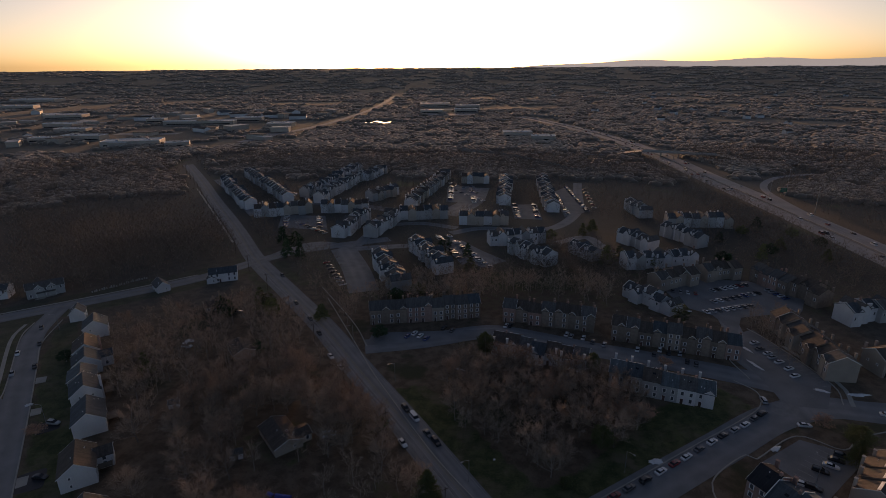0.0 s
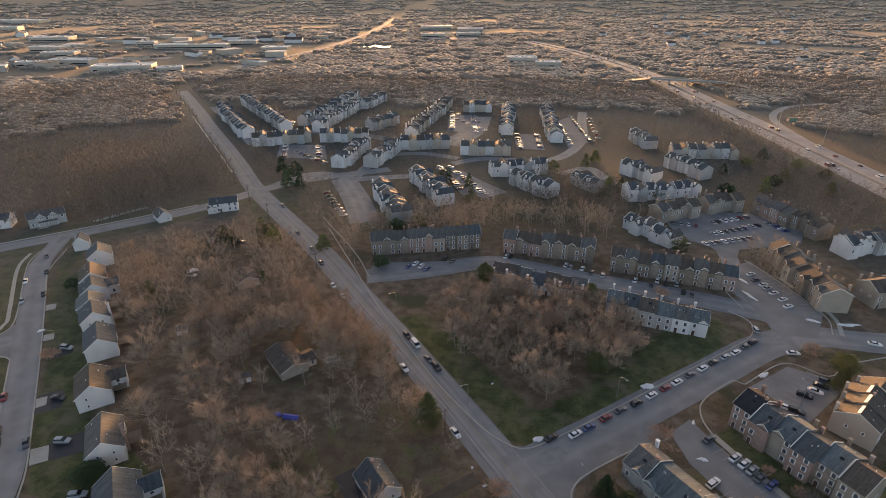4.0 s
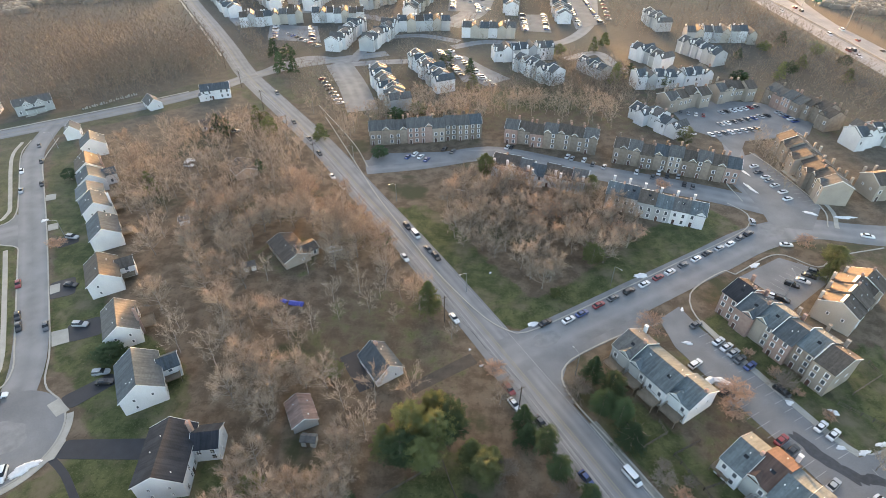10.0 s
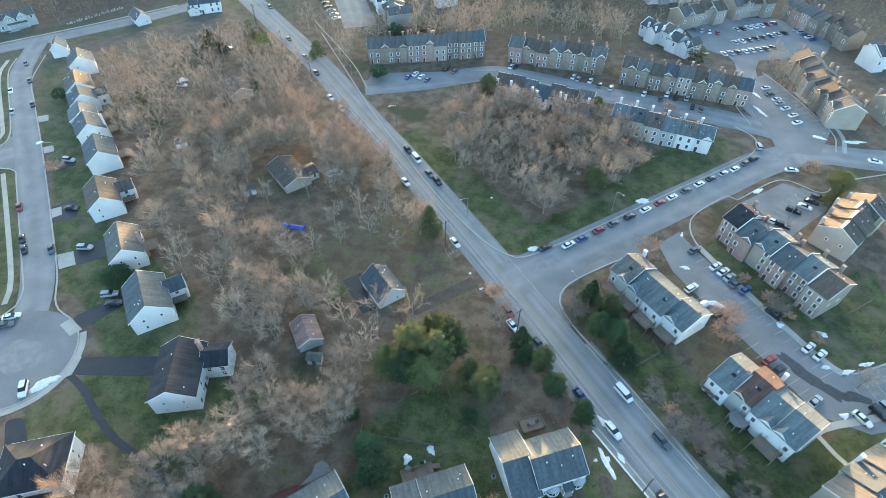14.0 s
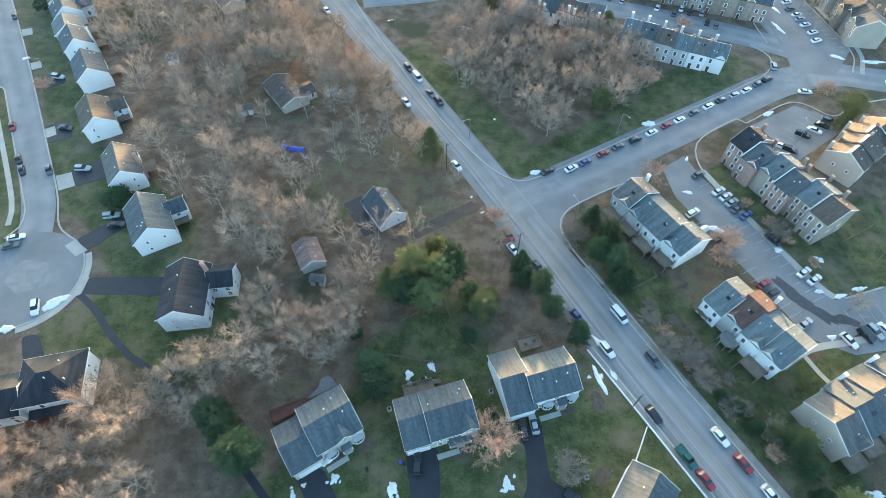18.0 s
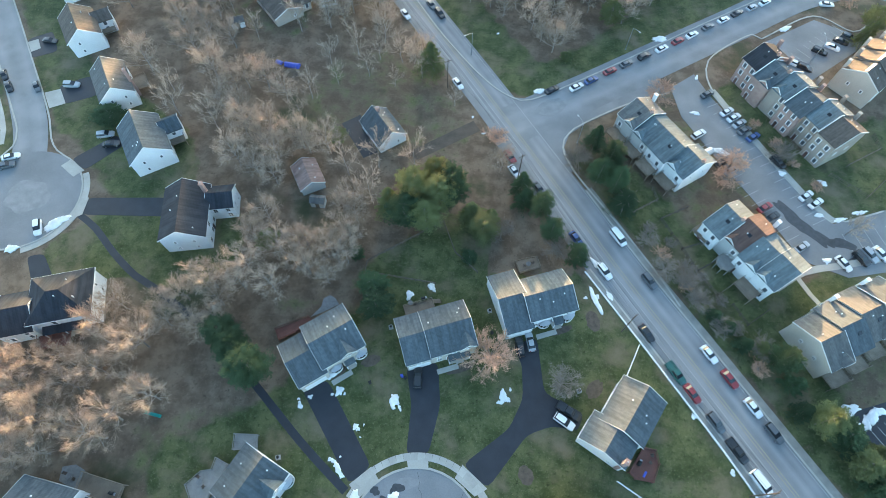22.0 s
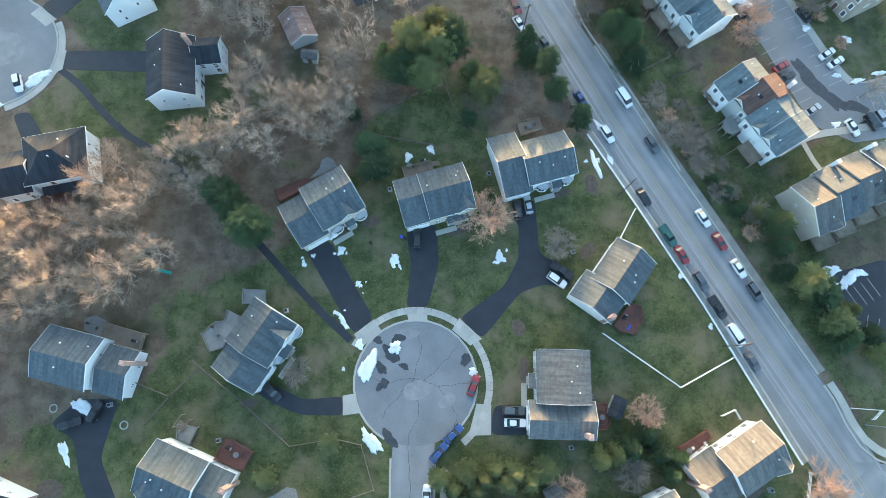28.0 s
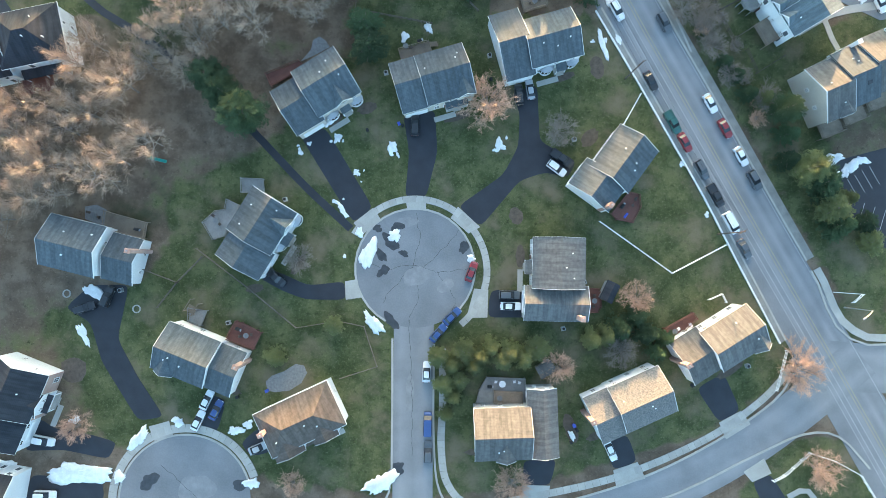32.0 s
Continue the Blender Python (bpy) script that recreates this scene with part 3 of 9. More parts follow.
def worn_asphalt(name, dark, light, tracks, pale):
    """Asphalt polished paler along the wheel paths, with oil-dark lane centres and long patches."""
    m = surf(name, dark, light, 6.0, 0.85, 0.3, 0.5, local=False)
    nt, L = m.node_tree.nodes, m.node_tree.links
    b = nt["Principled BSDF"]
    lane = nt.new("ShaderNodeAttribute")
    lane.attribute_name = "across"
    n = nt.new("ShaderNodeTexNoise")
    n.inputs["Scale"].default_value, n.inputs["Detail"].default_value = 0.11, 5
    L.new(nt.new("ShaderNodeNewGeometry").outputs["Position"], n.inputs["Vector"])
    ramp = nt.new("ShaderNodeValToRGB")
    els = ramp.color_ramp.elements
    while len(els) < len(tracks):
        els.new(0.5)
    for e, (o, v) in zip(els, sorted(tracks)):
        e.position, e.color = (o + 8) / 16, (v, v, v, 1)
    put = nt.new("ShaderNodeMapRange")
    L.new(lane.outputs["Fac"], put.inputs[0])
    put.inputs[1].default_value, put.inputs[2].default_value = -8, 8
    L.new(put.outputs[0], ramp.inputs[0])
    amount = nt.new("ShaderNodeMath")
    amount.operation = "MULTIPLY"
    rag = nt.new("ShaderNodeMapRange")
    L.new(n.outputs["Fac"], rag.inputs[0])
    rag.inputs[1].default_value, rag.inputs[2].default_value, rag.inputs[3].default_value, rag.inputs[4].default_value = 0.3, 0.7, 0.35, 1.0
    L.new(ramp.outputs[0], amount.inputs[0])
    L.new(rag.outputs[0], amount.inputs[1])
    mix = nt.new("ShaderNodeMix")
    mix.data_type = "RGBA"
    L.new(amount.outputs[0], mix.inputs[0])
    L.new(b.inputs["Base Color"].links[0].from_socket, mix.inputs[6])
    mix.inputs[7].default_value = (*pale, 1)
    L.new(mix.outputs[2], b.inputs["Base Color"])
    return m


TRACKS = [(-7.5, 0.0), (-5.4, 0.05), (-4.4, 0.55), (-3.3, 0.15), (-2.2, 0.75), (-1.0, 0.1), (0.3, 0.25), (1.4, 0.7), (2.4, 0.2), (3.4, 0.55), (4.6, 0.1), (7.4, 0.0)]
STREET_TRACKS = [(-6.5, 0.0), (-4.6, 0.1), (-2.8, 0.6), (-1.4, 0.35), (0.0, 0.15), (1.4, 0.4), (2.8, 0.6), (4.6, 0.1), (6.5, 0.0)]
WORN = worn_asphalt("wheel_worn_asphalt", (0.135, 0.142, 0.15), (0.225, 0.231, 0.239), TRACKS, (0.30, 0.304, 0.31))
WORN_STREET = worn_asphalt("wheel_worn_street", (0.135, 0.142, 0.149), (0.235, 0.241, 0.248), STREET_TRACKS, (0.305, 0.307, 0.31))


def road(name, points, width, mat, label, z=0.05, step=4.0):
    line = smooth_line(points, step)
    ob = setting(name, ribbon(line, width / 2, -width / 2, z - 0.3, z), WORN_STREET if mat is ASPHALT else mat, label, "road")
    across(ob.data, width / 2, -width / 2)
    return ob


def disc(name, x, y, r, mat, label, z, category="road"):
    g = Geo()
    g.prism([(x + r * math.cos(2 * math.pi * i / 64), y + r * math.sin(2 * math.pi * i / 64)) for i in range(64)], z - 0.3, z, "z")
    return setting(name, g, mat, label, category)


def rounded(poly, cut=0.16):
    """Takes the corners off an outline, twice."""
    for _ in range(2):
        nxt = []
        for (ax, ay), (bx, by) in zip(poly, poly[1:] + poly[:1]):
            f = min(cut, 0.9 / max(0.1, math.hypot(bx - ax, by - ay)))
            nxt += [(ax + (bx - ax) * f, ay + (by - ay) * f), (bx + (ax - bx) * f, by + (ay - by) * f)]
        poly, cut = nxt, 0.25
    return poly


def area(name, poly, mat, label, z, category="driveway"):
    poly = rounded(poly) if name == "driveway" else poly
    return setting(name, Geo().prism(poly, z - 0.25, z, "z"), mat, label, category)


def arc(x, y, r, a0, a1, n=28):
    return [Vector((x + r * math.cos(radians(a0 + (a1 - a0) * i / n)), y + r * math.sin(radians(a0 + (a1 - a0) * i / n)))) for i in range(n + 1)]


main_line = smooth_line(MAIN_ROAD, 4)
road_ob = setting("road_main", ribbon([p for p in main_line if p.y < 104], 7.4, -5.8, -0.25, 0.050), WORN, "wide worn grey asphalt main road with paler wheel paths", "road")
across(road_ob.data, 7.4, -5.8)
setting("road_main_north", ribbon([p for p in main_line if p.y > 96], 6.2, -6.2, -0.25, 0.046), WORN, "worn grey asphalt main road between woods", "road")
across(scene.objects["road_main_north"].data, 6.2, -6.2)
area("road_junction", [(9.5, 121.5), (13.5, 118.4), (19.5, 113.6), (24.5, 113.1), (38, 119.8), (58, 132), (66, 116.5), (53.2, 111.6), (39.7, 104.1), (34.7, 100.0), (32.8, 95.3), (35.2, 86.9), (24, 88), (12, 110)], ASPHALT, "flared asphalt mouth of the side street", 0.044, "road")
road("road_cross", CROSS_ROAD, 10.8, ASPHALT, "grey asphalt cross road by the woods", 0.058)
road("road_west", WEST_STREET, 9.3, ASPHALT, "pale grey asphalt residential street", 0.066)
road("road_west_stub", WEST_STUB, 9.0, ASPHALT, "short asphalt side street off the residential street", 0.062)
area("road_mouth", [(-155.0, 152.2), (-157.3, 154.5), (-161.1, 155.1), (-166.4, 156.2), (-172.6, 167.8), (-169.9, 170.2), (-170.7, 176), (-160, 168), (-154, 158)], ASPHALT, "flared asphalt mouth of a side street", 0.056, "road")
road("road_east", EAST_STREET, 13.5, ASPHALT, "grey asphalt side street lined with parked cars", 0.062)
road("road_stem", STEM, 8.9, ASPHALT, "short asphalt street leading to the turning circle", 0.054)
road("road_south", SOUTH_STREET, 9.6, ASPHALT, "curving grey asphalt residential street", 0.068)
road("road_stub", EAST_STUB, 11.0, ASPHALT, "short asphalt side street off the main road", 0.064)
road("road_lane_north", LANE_NORTH, 8.5, ASPHALT, "asphalt lane between townhouse rows", 0.072)
road("road_lane_rows", LANE_ROWS, 13.0, ASPHALT, "asphalt parking lane before brick townhouses", 0.076)
for k, (pts, wd) in enumerate(LANES):
    road("road_lane", pts, wd, ASPHALT, "worn asphalt lane between townhouse rows", 0.05 + 0.004 * k)
disc("turning_circle", -4.88, -2.3, 13.2, ASPHALT, "round asphalt turning circle with cracks and wet patches", 0.060)
disc("turning_circle_west", -112.4, 75.5, 15.3, ASPHALT, "round asphalt turning circle among lawns", 0.072)
disc("turning_circle_south", -54.5, -54.7, 14.4, ASPHALT, "round asphalt turning circle ringed by snow heaps", 0.074)
area("parking_court", LOT_SE, ASPHALT, "asphalt parking court between townhouse rows", 0.080, "car park")
area("parking_dark", LOT_DARK, FRESH, "black asphalt car park half covered with old snow", 0.082, "car park")
area("parking_bay", LOT_E, ASPHALT, "small asphalt car park with a raised kerb", 0.084, "car park")
area("parking_upper", LOT_UP, ASPHALT, "large asphalt car park among townhouses", 0.088, "car park")
area("parking_row", [(133, 222), (146, 228), (152, 182), (140, 166), (126, 168), (127, 200)], ASPHALT, "asphalt parking strip beside a tan row", 0.090, "car park")
area("parking_brown", [(-36, 215), (22, 222), (24, 230), (-34, 227)], ASPHALT, "asphalt parking strip in front of brick houses", 0.086, "car park")
for k, poly in enumerate(FAR_LOTS):
    area("parking_rows", poly, ASPHALT, "worn asphalt car park between townhouse rows", 0.092 + 0.004 * k, "car park")
for k, (name, poly) in enumerate({"c": DRIVE_C, "d": DRIVE_D, "e": DRIVE_E, "g": DRIVE_G, "h": DRIVE_H, "a": DRIVE_A, "b": DRIVE_B, "i": DRIVE_I, "j": DRIVE_J,
                                  "k": DRIVE_K, "l": DRIVE_L, "m": DRIVE_M, "n": DRIVE_N, "p": DRIVE_P, "q": DRIVE_L1, "o": DRIVE_O, "t": [(-133.0, 134.4), (-126.3, 138.4), (-121.7, 129.5), (-128.9, 126.3)], "u": [(-116.4, 115.1), (-108.0, 119.5), (-103.6, 111.7), (-112.4, 108.0)], "v": [(-145.7, 159.1), (-139.4, 162.9), (-135.5, 157.8), (-141.5, 153.3)], "s": [(71.5, -48.4), (75.5, -46.4), (79.2, -51.9), (84.3, -58.7), (77.7, -60.7)]}.items()):
    area("driveway", poly, FRESH, "smooth black asphalt driveway", 0.044)
area("terrace", [(-30.4, 102.6), (-25.3, 105.9), (-19.3, 92.6), (-23.1, 90.5)], FRESH, "dark paved terrace beside a cottage", 0.05, "terrace")
area("dirt_track", [(-11.0, 92.6), (7.4, 104.4), (9.4, 100.8), (-8.4, 90.0)], surf("wet_brown_earth", (0.05, 0.04, 0.032), (0.11, 0.088, 0.07), 2.5, 0.9, 0.3, 0.6, local=False), "muddy track leading to a cottage", 0.03, "track")
setting("trail", ribbon(smooth_line(TRAIL, 3), 0.85, -0.85, -0.1, 0.04), FRESH, "narrow winding black asphalt footpath", "path")


VERGE = surf("gritty_grey_footway", (0.17, 0.165, 0.15), (0.29, 0.28, 0.255), 2.2, 0.92, 0.2, 0.5, local=False)
JOINT = surf("dirty_joint_sand", (0.12, 0.115, 0.10), (0.2, 0.19, 0.17), 2.0, 0.95, 0.2, 0.3, local=False)
SLAB = surf("pale_concrete_slab", (0.30, 0.29, 0.26), (0.43, 0.41, 0.37), 3.0, 0.9, 0.25, 0.4, vary=0.1, local=False)


def pavement(points, half, label="pale concrete pavement", z=0.12, rounded=True, slabs=False):
    line = smooth_line(points, 1.5 if slabs else 3) if rounded else [Vector(p) for p in points]
    if not slabs:
        return setting("pavement", ribbon(line, half, -half, -0.1, z), CONCRETE, label, "pavement")
    bed = setting("pavement", ribbon(line, half + 0.04, -half - 0.04, -0.1, z - 0.03), JOINT, label, "pavement")
    for p, q in zip(line, line[1:]):
        d = (q - p).normalized() * 0.025
        part("slab", ribbon([p + d, q - d], half, -half, z - 0.08, z), SLAB, bed)
    return bed


def kerb(points, label="raised concrete kerb", rounded=True):
    line = smooth_line(points, 2.5) if rounded else [Vector(p) for p in points]
    return setting("kerb", ribbon(line, 0.22, -0.22, -0.1, 0.17), CONCRETE, label, "kerb")


EDGE_WEST = smooth_line([(34.6, 56.9), (44.7, 40.4), (51.5, 29.0), (59.6, 15.4), (67.0, 1.6), (72.9, -9.2), (77.4, -17.4)], 4)
setting("edging_wall", ribbon(EDGE_WEST, 0.15, -0.15, -0.1, 0.4), TRIM, "low white edging wall along the footway", "wall")
setting("footway_main", ribbon(EDGE_WEST, 1.3, 0.2, -0.1, 0.12), VERGE, "straight grey concrete footway beside the main road", "pavement")
kerb([tuple(p + Vector((0.86, 0.51)) * 1.5) for p in EDGE_WEST])
kerb(KERB_TRI)
kerb(KERB_SE)
EAST_SIDE = [p for p in smooth_line(MAIN_ROAD, 4) if -4 < p.y < 84]
SIDE = [(b - a).normalized() for a, b in zip(EAST_SIDE, EAST_SIDE[1:])]
kerb([tuple(p + Vector((d.y, -d.x)) * 5.9) for p, d in zip(EAST_SIDE, SIDE)][::-1])
CORNER = [(84.3, -0.9), (85.8, -3.5), (87.9, -9.2), (90.2, -13.3), (93.4, -16.0), (97.3, -17.3), (101.5, -17.1), (130, -15)]
kerb(CORNER)
setting("verge_path", ribbon([p + Vector((d.y, -d.x)) * 7.0 for p, d in zip(EAST_SIDE, SIDE)], 0.85, -0.85, -0.1, 0.11), VERGE, "grey gritty concrete footway along the main road", "pavement")
pavement([(85.6, -0.4), (87.3, -3.4), (89.7, -9.1), (91.5, -12.0), (94.1, -14.1), (97.3, -15.6), (101.5, -15.7), (130, -13.4)], 0.85, "narrow concrete footway round a street corner")
kerb([(-70, 283), (-45, 238), (-35, 214)])
pavement(PATH_E, 0.9, "curving concrete garden path")
pavement([(87, 56), (91, 48), (99, 44)], 0.6)
pavement(PATH_BRICK, 1.0, "concrete footway before the brick townhouses")
kerb([(79.5, 116), (85, 102), (96, 79), (100, 73.5), (104, 72.6), (115, 76)])
kerb([(79.2, 117), (78.5, 123), (80.5, 130), (87, 136), (97, 142), (99.5, 140)])
kerb([(99.5, 140), (119, 151), (130, 144), (140, 150), (160, 155)])
kerb([(147, 168), (152, 182), (148, 214), (144, 229)])
pavement([(150, 167), (155, 182), (151, 212)], 0.8)
kerb([(122, 186), (122, 204), (131, 222)])
# footways and kerbs round the turning circles
for cx, cy, r, a0, a1 in ((-4.88, -2.3, 13.2, -62, 242), (-112.4, 75.5, 15.3, -150, 57), (-54.5, -54.7, 14.4, 12, 190)):
    kerb(arc(cx, cy, r + 0.2, a0, a1), rounded=False)
RING = [(152 - 5.6 * i, 15.6 + 0.55 * max(0.0, min(1.0, (i - 20) / 8))) for i in range(37)]
pavement([Vector((-4.88 + r * math.cos(radians(a)), -2.3 + r * math.sin(radians(a)))) for a, r in RING], 0.75, "curved pale concrete footway of square slabs", rounded=False, slabs=True)
pavement(arc(-112.4, 75.5, 16.6, -70, 30), 0.8, rounded=False)
pavement(arc(-54.5, -54.7, 16.0, 20, 185, 30), 0.9, rounded=False, slabs=True)
pavement([(1.6, -20), (1.9, -32), (1.8, -42), (3.4, -50), (9, -54.5), (22, -52.5), (42, -47.5), (61, -39), (73, -30.5), (79.6, -23.5)], 0.8, slabs=True)
kerb([(-0.3, -19), (0.1, -40), (1.8, -52), (8, -57.5), (22, -55.4), (44, -48.9), (62, -40.2), (76, -30.4), (80.6, -24)])
kerb([(-9.6, -18), (-9.2, -40), (-9.6, -52), (-14, -59)])
kerb([(38, -56.5), (55, -51), (72, -42.5), (83, -37.6), (91, -38), (98, -45)])
kerb([(-104.0, 88.5), (-108.6, 91.4), (-111.6, 95.5), (-114.4, 102.1), (-119.2, 110.8), (-127.8, 125.0), (-140.2, 145.6), (-157.0, 173.0), (-174.1, 200.2), (-185.6, 219.3), (-192, 243)])
kerb([(-123.4, 88.2), (-121.2, 92.4), (-122.3, 98.2), (-127.0, 106.2), (-138.8, 125.6), (-152.8, 148.6), (-156.3, 153.9), (-161.2, 155.2), (-168, 154.6), (-188, 144.6)])
kerb([(-190, 157.6), (-174, 166.6), (-170.1, 170.4), (-171.2, 176.8), (-179.2, 191), (-199.2, 224.4), (-204, 240)])
pavement([(-124.8, 93), (-128.4, 102.6), (-146.3, 131.4), (-159.6, 152.2)], 0.75)
pavement([(-190, 160), (-175.6, 168.6), (-173.6, 172.4), (-174.4, 177.4), (-181, 188.2), (-202, 222), (-207, 238)], 0.75)
pavement([(-330, 186), (-225, 252.5), (-182, 280), (-150, 303)], 0.6)
pavement([(-152, 366), (-178, 412), (-220, 484), (-256, 546)], 0.7, "pale footway along the road through the woods")
for pts in (((-2.8, 13.7), (-7.5, 13.6), (-6.9, 10.8), (-2.7, 10.8)), ((-14.6, 11.1), (-18.9, 7.6), (-16.6, 5.2), (-12.8, 8.5)), ((9.5, 7.3), (4.4, 11.8), (2.8, 9.2), (6.9, 5.8)),
            ((11.6, -6.7), (11.5, -12.9), (6.8, -13.1), (8.4, -6.5)), ((-20.5, -5.5), (-20.2, -9.6), (-16.6, -9.0), (-18.0, -5.0)), ((-94.6, 75.9), (-94.7, 70.7), (-97.5, 69), (-97.0, 77)),
            ((-103.5, 88.3), (-98.7, 84.7), (-101, 82.5), (-105.5, 86)), ((20.2, -49.9), (26.2, -50), (25.6, -54), (19.2, -55)), ((40.3, -46.3), (45.7, -44.4), (47.5, -48), (41, -50)),
            ((63.9, -35.3), (68.7, -32.6), (71, -35.5), (65.5, -39)), ((69.5, -46.2), (74.1, -43.1), (75.8, -46.4), (71.5, -48.4)), ((-63.0, -38.5), (-58.6, -37.2), (-57.6, -40.2), (-61.6, -41.6)), ((-119.6, 112.3), (-115.4, 113.9), (-112.0, 108.4), (-116.1, 106.4)),
            ((-153.6, 168.4), (-150.4, 169.8), (-148.2, 166.0), (-151.2, 164.4)), ((-167.0, 189.8), (-163.4, 191), (-161.2, 186.8), (-164.4, 185.4)), ((-132.4, 133.2), (-129.6, 134.6), (-127.4, 130.6), (-129.8, 129.0))):
    area("driveway_apron", list(pts), CONCRETE, "pale concrete driveway apron", 0.115)

pavement([(79.6, -51.6), (82.2, -50.2), (84.2, -50.2), (86.5, -53)], 0.6)

MULCH = surf("dark_bark_mulch", (0.06, 0.046, 0.036), (0.125, 0.096, 0.075), 0.8, 0.95, 0.12, 0.6, local=False)
for k, (x, y, rx, ry, yaw) in enumerate(((-16.5, 33.5, 2.2, 1.3, 20), (-24.0, 30.5, 2.4, 1.0, 33), (3.6, 32.0, 3.2, 0.9, 17), (35.2, 44.0, 1.6, 2.6, 10), (27.0, 41.5, 3.5, 0.9, 17), (33.8, 28.0, 2.4, 1.6, 50), (18.6, 1.0, 1.0, 2.6, 0), (17.5, 10.0, 1.5, 2.0, 20),
                                         (-31.0, -2.0, 2.6, 1.0, 59), (-46.5, -29.5, 4.0, 1.0, -21), (-80.0, -26.4, 3.0, 2.8, 0), (-40.5, -7.5, 2.0, 1.0, 10), (10.4, -42.8, 3.4, 0.8, 3), (36.6, -38.6, 2.6, 0.9, 25), (66.2, -23.6, 3.4, 1.0, 33), (30.6, -37.2, 1.4, 3.4, 20))):
    ring = [(x + (turn(yaw) @ Vector((math.cos(i * 0.3142) * rx * (1 + 0.12 * math.sin(i * 2.1 + k)), math.sin(i * 0.3142) * ry, 0))).x, y + (turn(yaw) @ Vector((math.cos(i * 0.3142) * rx * (1 + 0.12 * math.sin(i * 2.1 + k)), math.sin(i * 0.3142) * ry, 0))).y) for i in range(20)]
    setting("planting_bed", Geo().prism(ring, -0.05, 0.035 + 0.001 * k, "z"), MULCH, "dark mulched planting bed beside a house", "planting bed")

# markings
marks = smooth_line(MAIN_ROAD, 4)
for off in (0.55, -0.1):
    setting("centre_line", ribbon(marks, off + 0.08, off - 0.08, 0.05, 0.075), YELLOW, "worn double yellow centre line", "road marking")
for off in (1.9, 3.1, -5.3):
    setting("lane_line", ribbon(marks, off + 0.06, off - 0.06, 0.05, 0.073), PAINT, "worn white lane line", "road marking")
setting("lane_line", ribbon(marks[6:44], 4.15, 4.05, 0.05, 0.073), PAINT, "faint white edge line", "road marking")
setting("centre_line", ribbon(smooth_line(CROSS_ROAD, 4), 0.1, -0.1, 0.05, 0.08), YELLOW, "worn yellow centre line", "road marking")


def bays(ax, ay, bx, by, n, length, side):
    """White bay lines square to a kerb."""
    a, b = Vector((ax, ay)), Vector((bx, by))
    d = (b - a).normalized()
    q = Vector((-d.y, d.x)) * side
    for i in range(n):
        p = a + (b - a) * i / (n - 1)
        setting("bay_line", ribbon([p, p + q * length], 0.06, -0.06, 0.08, 0.105), PAINT, "white parking bay line", "road marking")


bays(80.5, 113, 99.5, 73.5, 16, 4.8, -1)
bays(71, 96, 88, 63.5, 13, 4.6, 1)
bays(152.5, 181, 147.5, 213, 12, 4.8, 1)
bays(103, 64, 121, 68, 7, 5.0, 1)
bays(110, 130, 127, 143, 8, 4.8, 1)
bays(95, 10, 112, 5, 8, 4.8, 1)
bays(92.4, 20.0, 97.4, 23.0, 4, 4.6, -1)

# meltwater, cracks and patched strips on the turning circle and streets
WET = surf("wet_dark_asphalt", (0.03, 0.032, 0.036), (0.06, 0.062, 0.066), 1.0, 0.35, 0.2, 0.2, local=False)
SEAL = surf("crack_sealant", (0.03, 0.03, 0.032), (0.08, 0.08, 0.082), 1.0, 0.6, 0.2, 0.1, local=False)
PATCH = surf("pale_worn_asphalt", (0.175, 0.18, 0.184), (0.262, 0.264, 0.265), 2.0, 0.9, 0.3, 0.4, local=False)


STAINS = []


def stain(x, y, r, stretch, yaw, mat, label, z=0.085, ragged=0.45):
    rng = random.Random(int(x * 13 + y * 7 + r * 5))
    ring = []
    waves = [(k, rng.uniform(0.2, 0.7) * ragged / k ** 0.6, rng.uniform(0, 6.28)) for k in (2, 3, 5, 7)]
    for i in range(52):
        k = r * max(0.15, 1 + sum(s * math.sin(j * i * 0.12083 + p) for j, s, p in waves))
        q = turn(yaw) @ Vector((math.cos(i * 0.12083) * k * stretch, math.sin(i * 0.12083) * k, 0))
        ring.append((x + q.x, y + q.y))
    STAINS.append(x)
    z += 0.003 * (len(STAINS) % 9)
    setting("stain", Geo().prism(ring, z - 0.02, z, "z"), mat, label, "stain")


for x, y, r, st, yw in ((-10.5, 3.5, 1.3, 1.6, -40), (-12.5, 0.5, 0.9, 1.8, -60), (-9.0, 7.0, 1.0, 1.4, 20), (-7.5, 1.0, 0.7, 1.5, -30), (-12.0, -3.0, 1.0, 1.5, 40), (-10.0, -14.0, 1.1, 1.9, -50), (-13.5, 6.5, 0.8, 1.3, 0),
                        (6.0, 2.8, 1.0, 1.6, 70), (-62.5, -50.5, 1.5, 1.5, 30), (-42.5, -51.0, 1.2, 1.4, 10), (91.0, 73.0, 2.0, 3.0, -57), (95.5, 68.0, 1.6, 2.6, -50), (101, 66, 1.5, 2.2, -20), (104, 61.5, 1.2, 2.0, 10), (-8, -47, 1.4, 1.4, 50)):
    stain(x, y, r, st, yw, WET, "dark meltwater stain on the asphalt", 0.096)
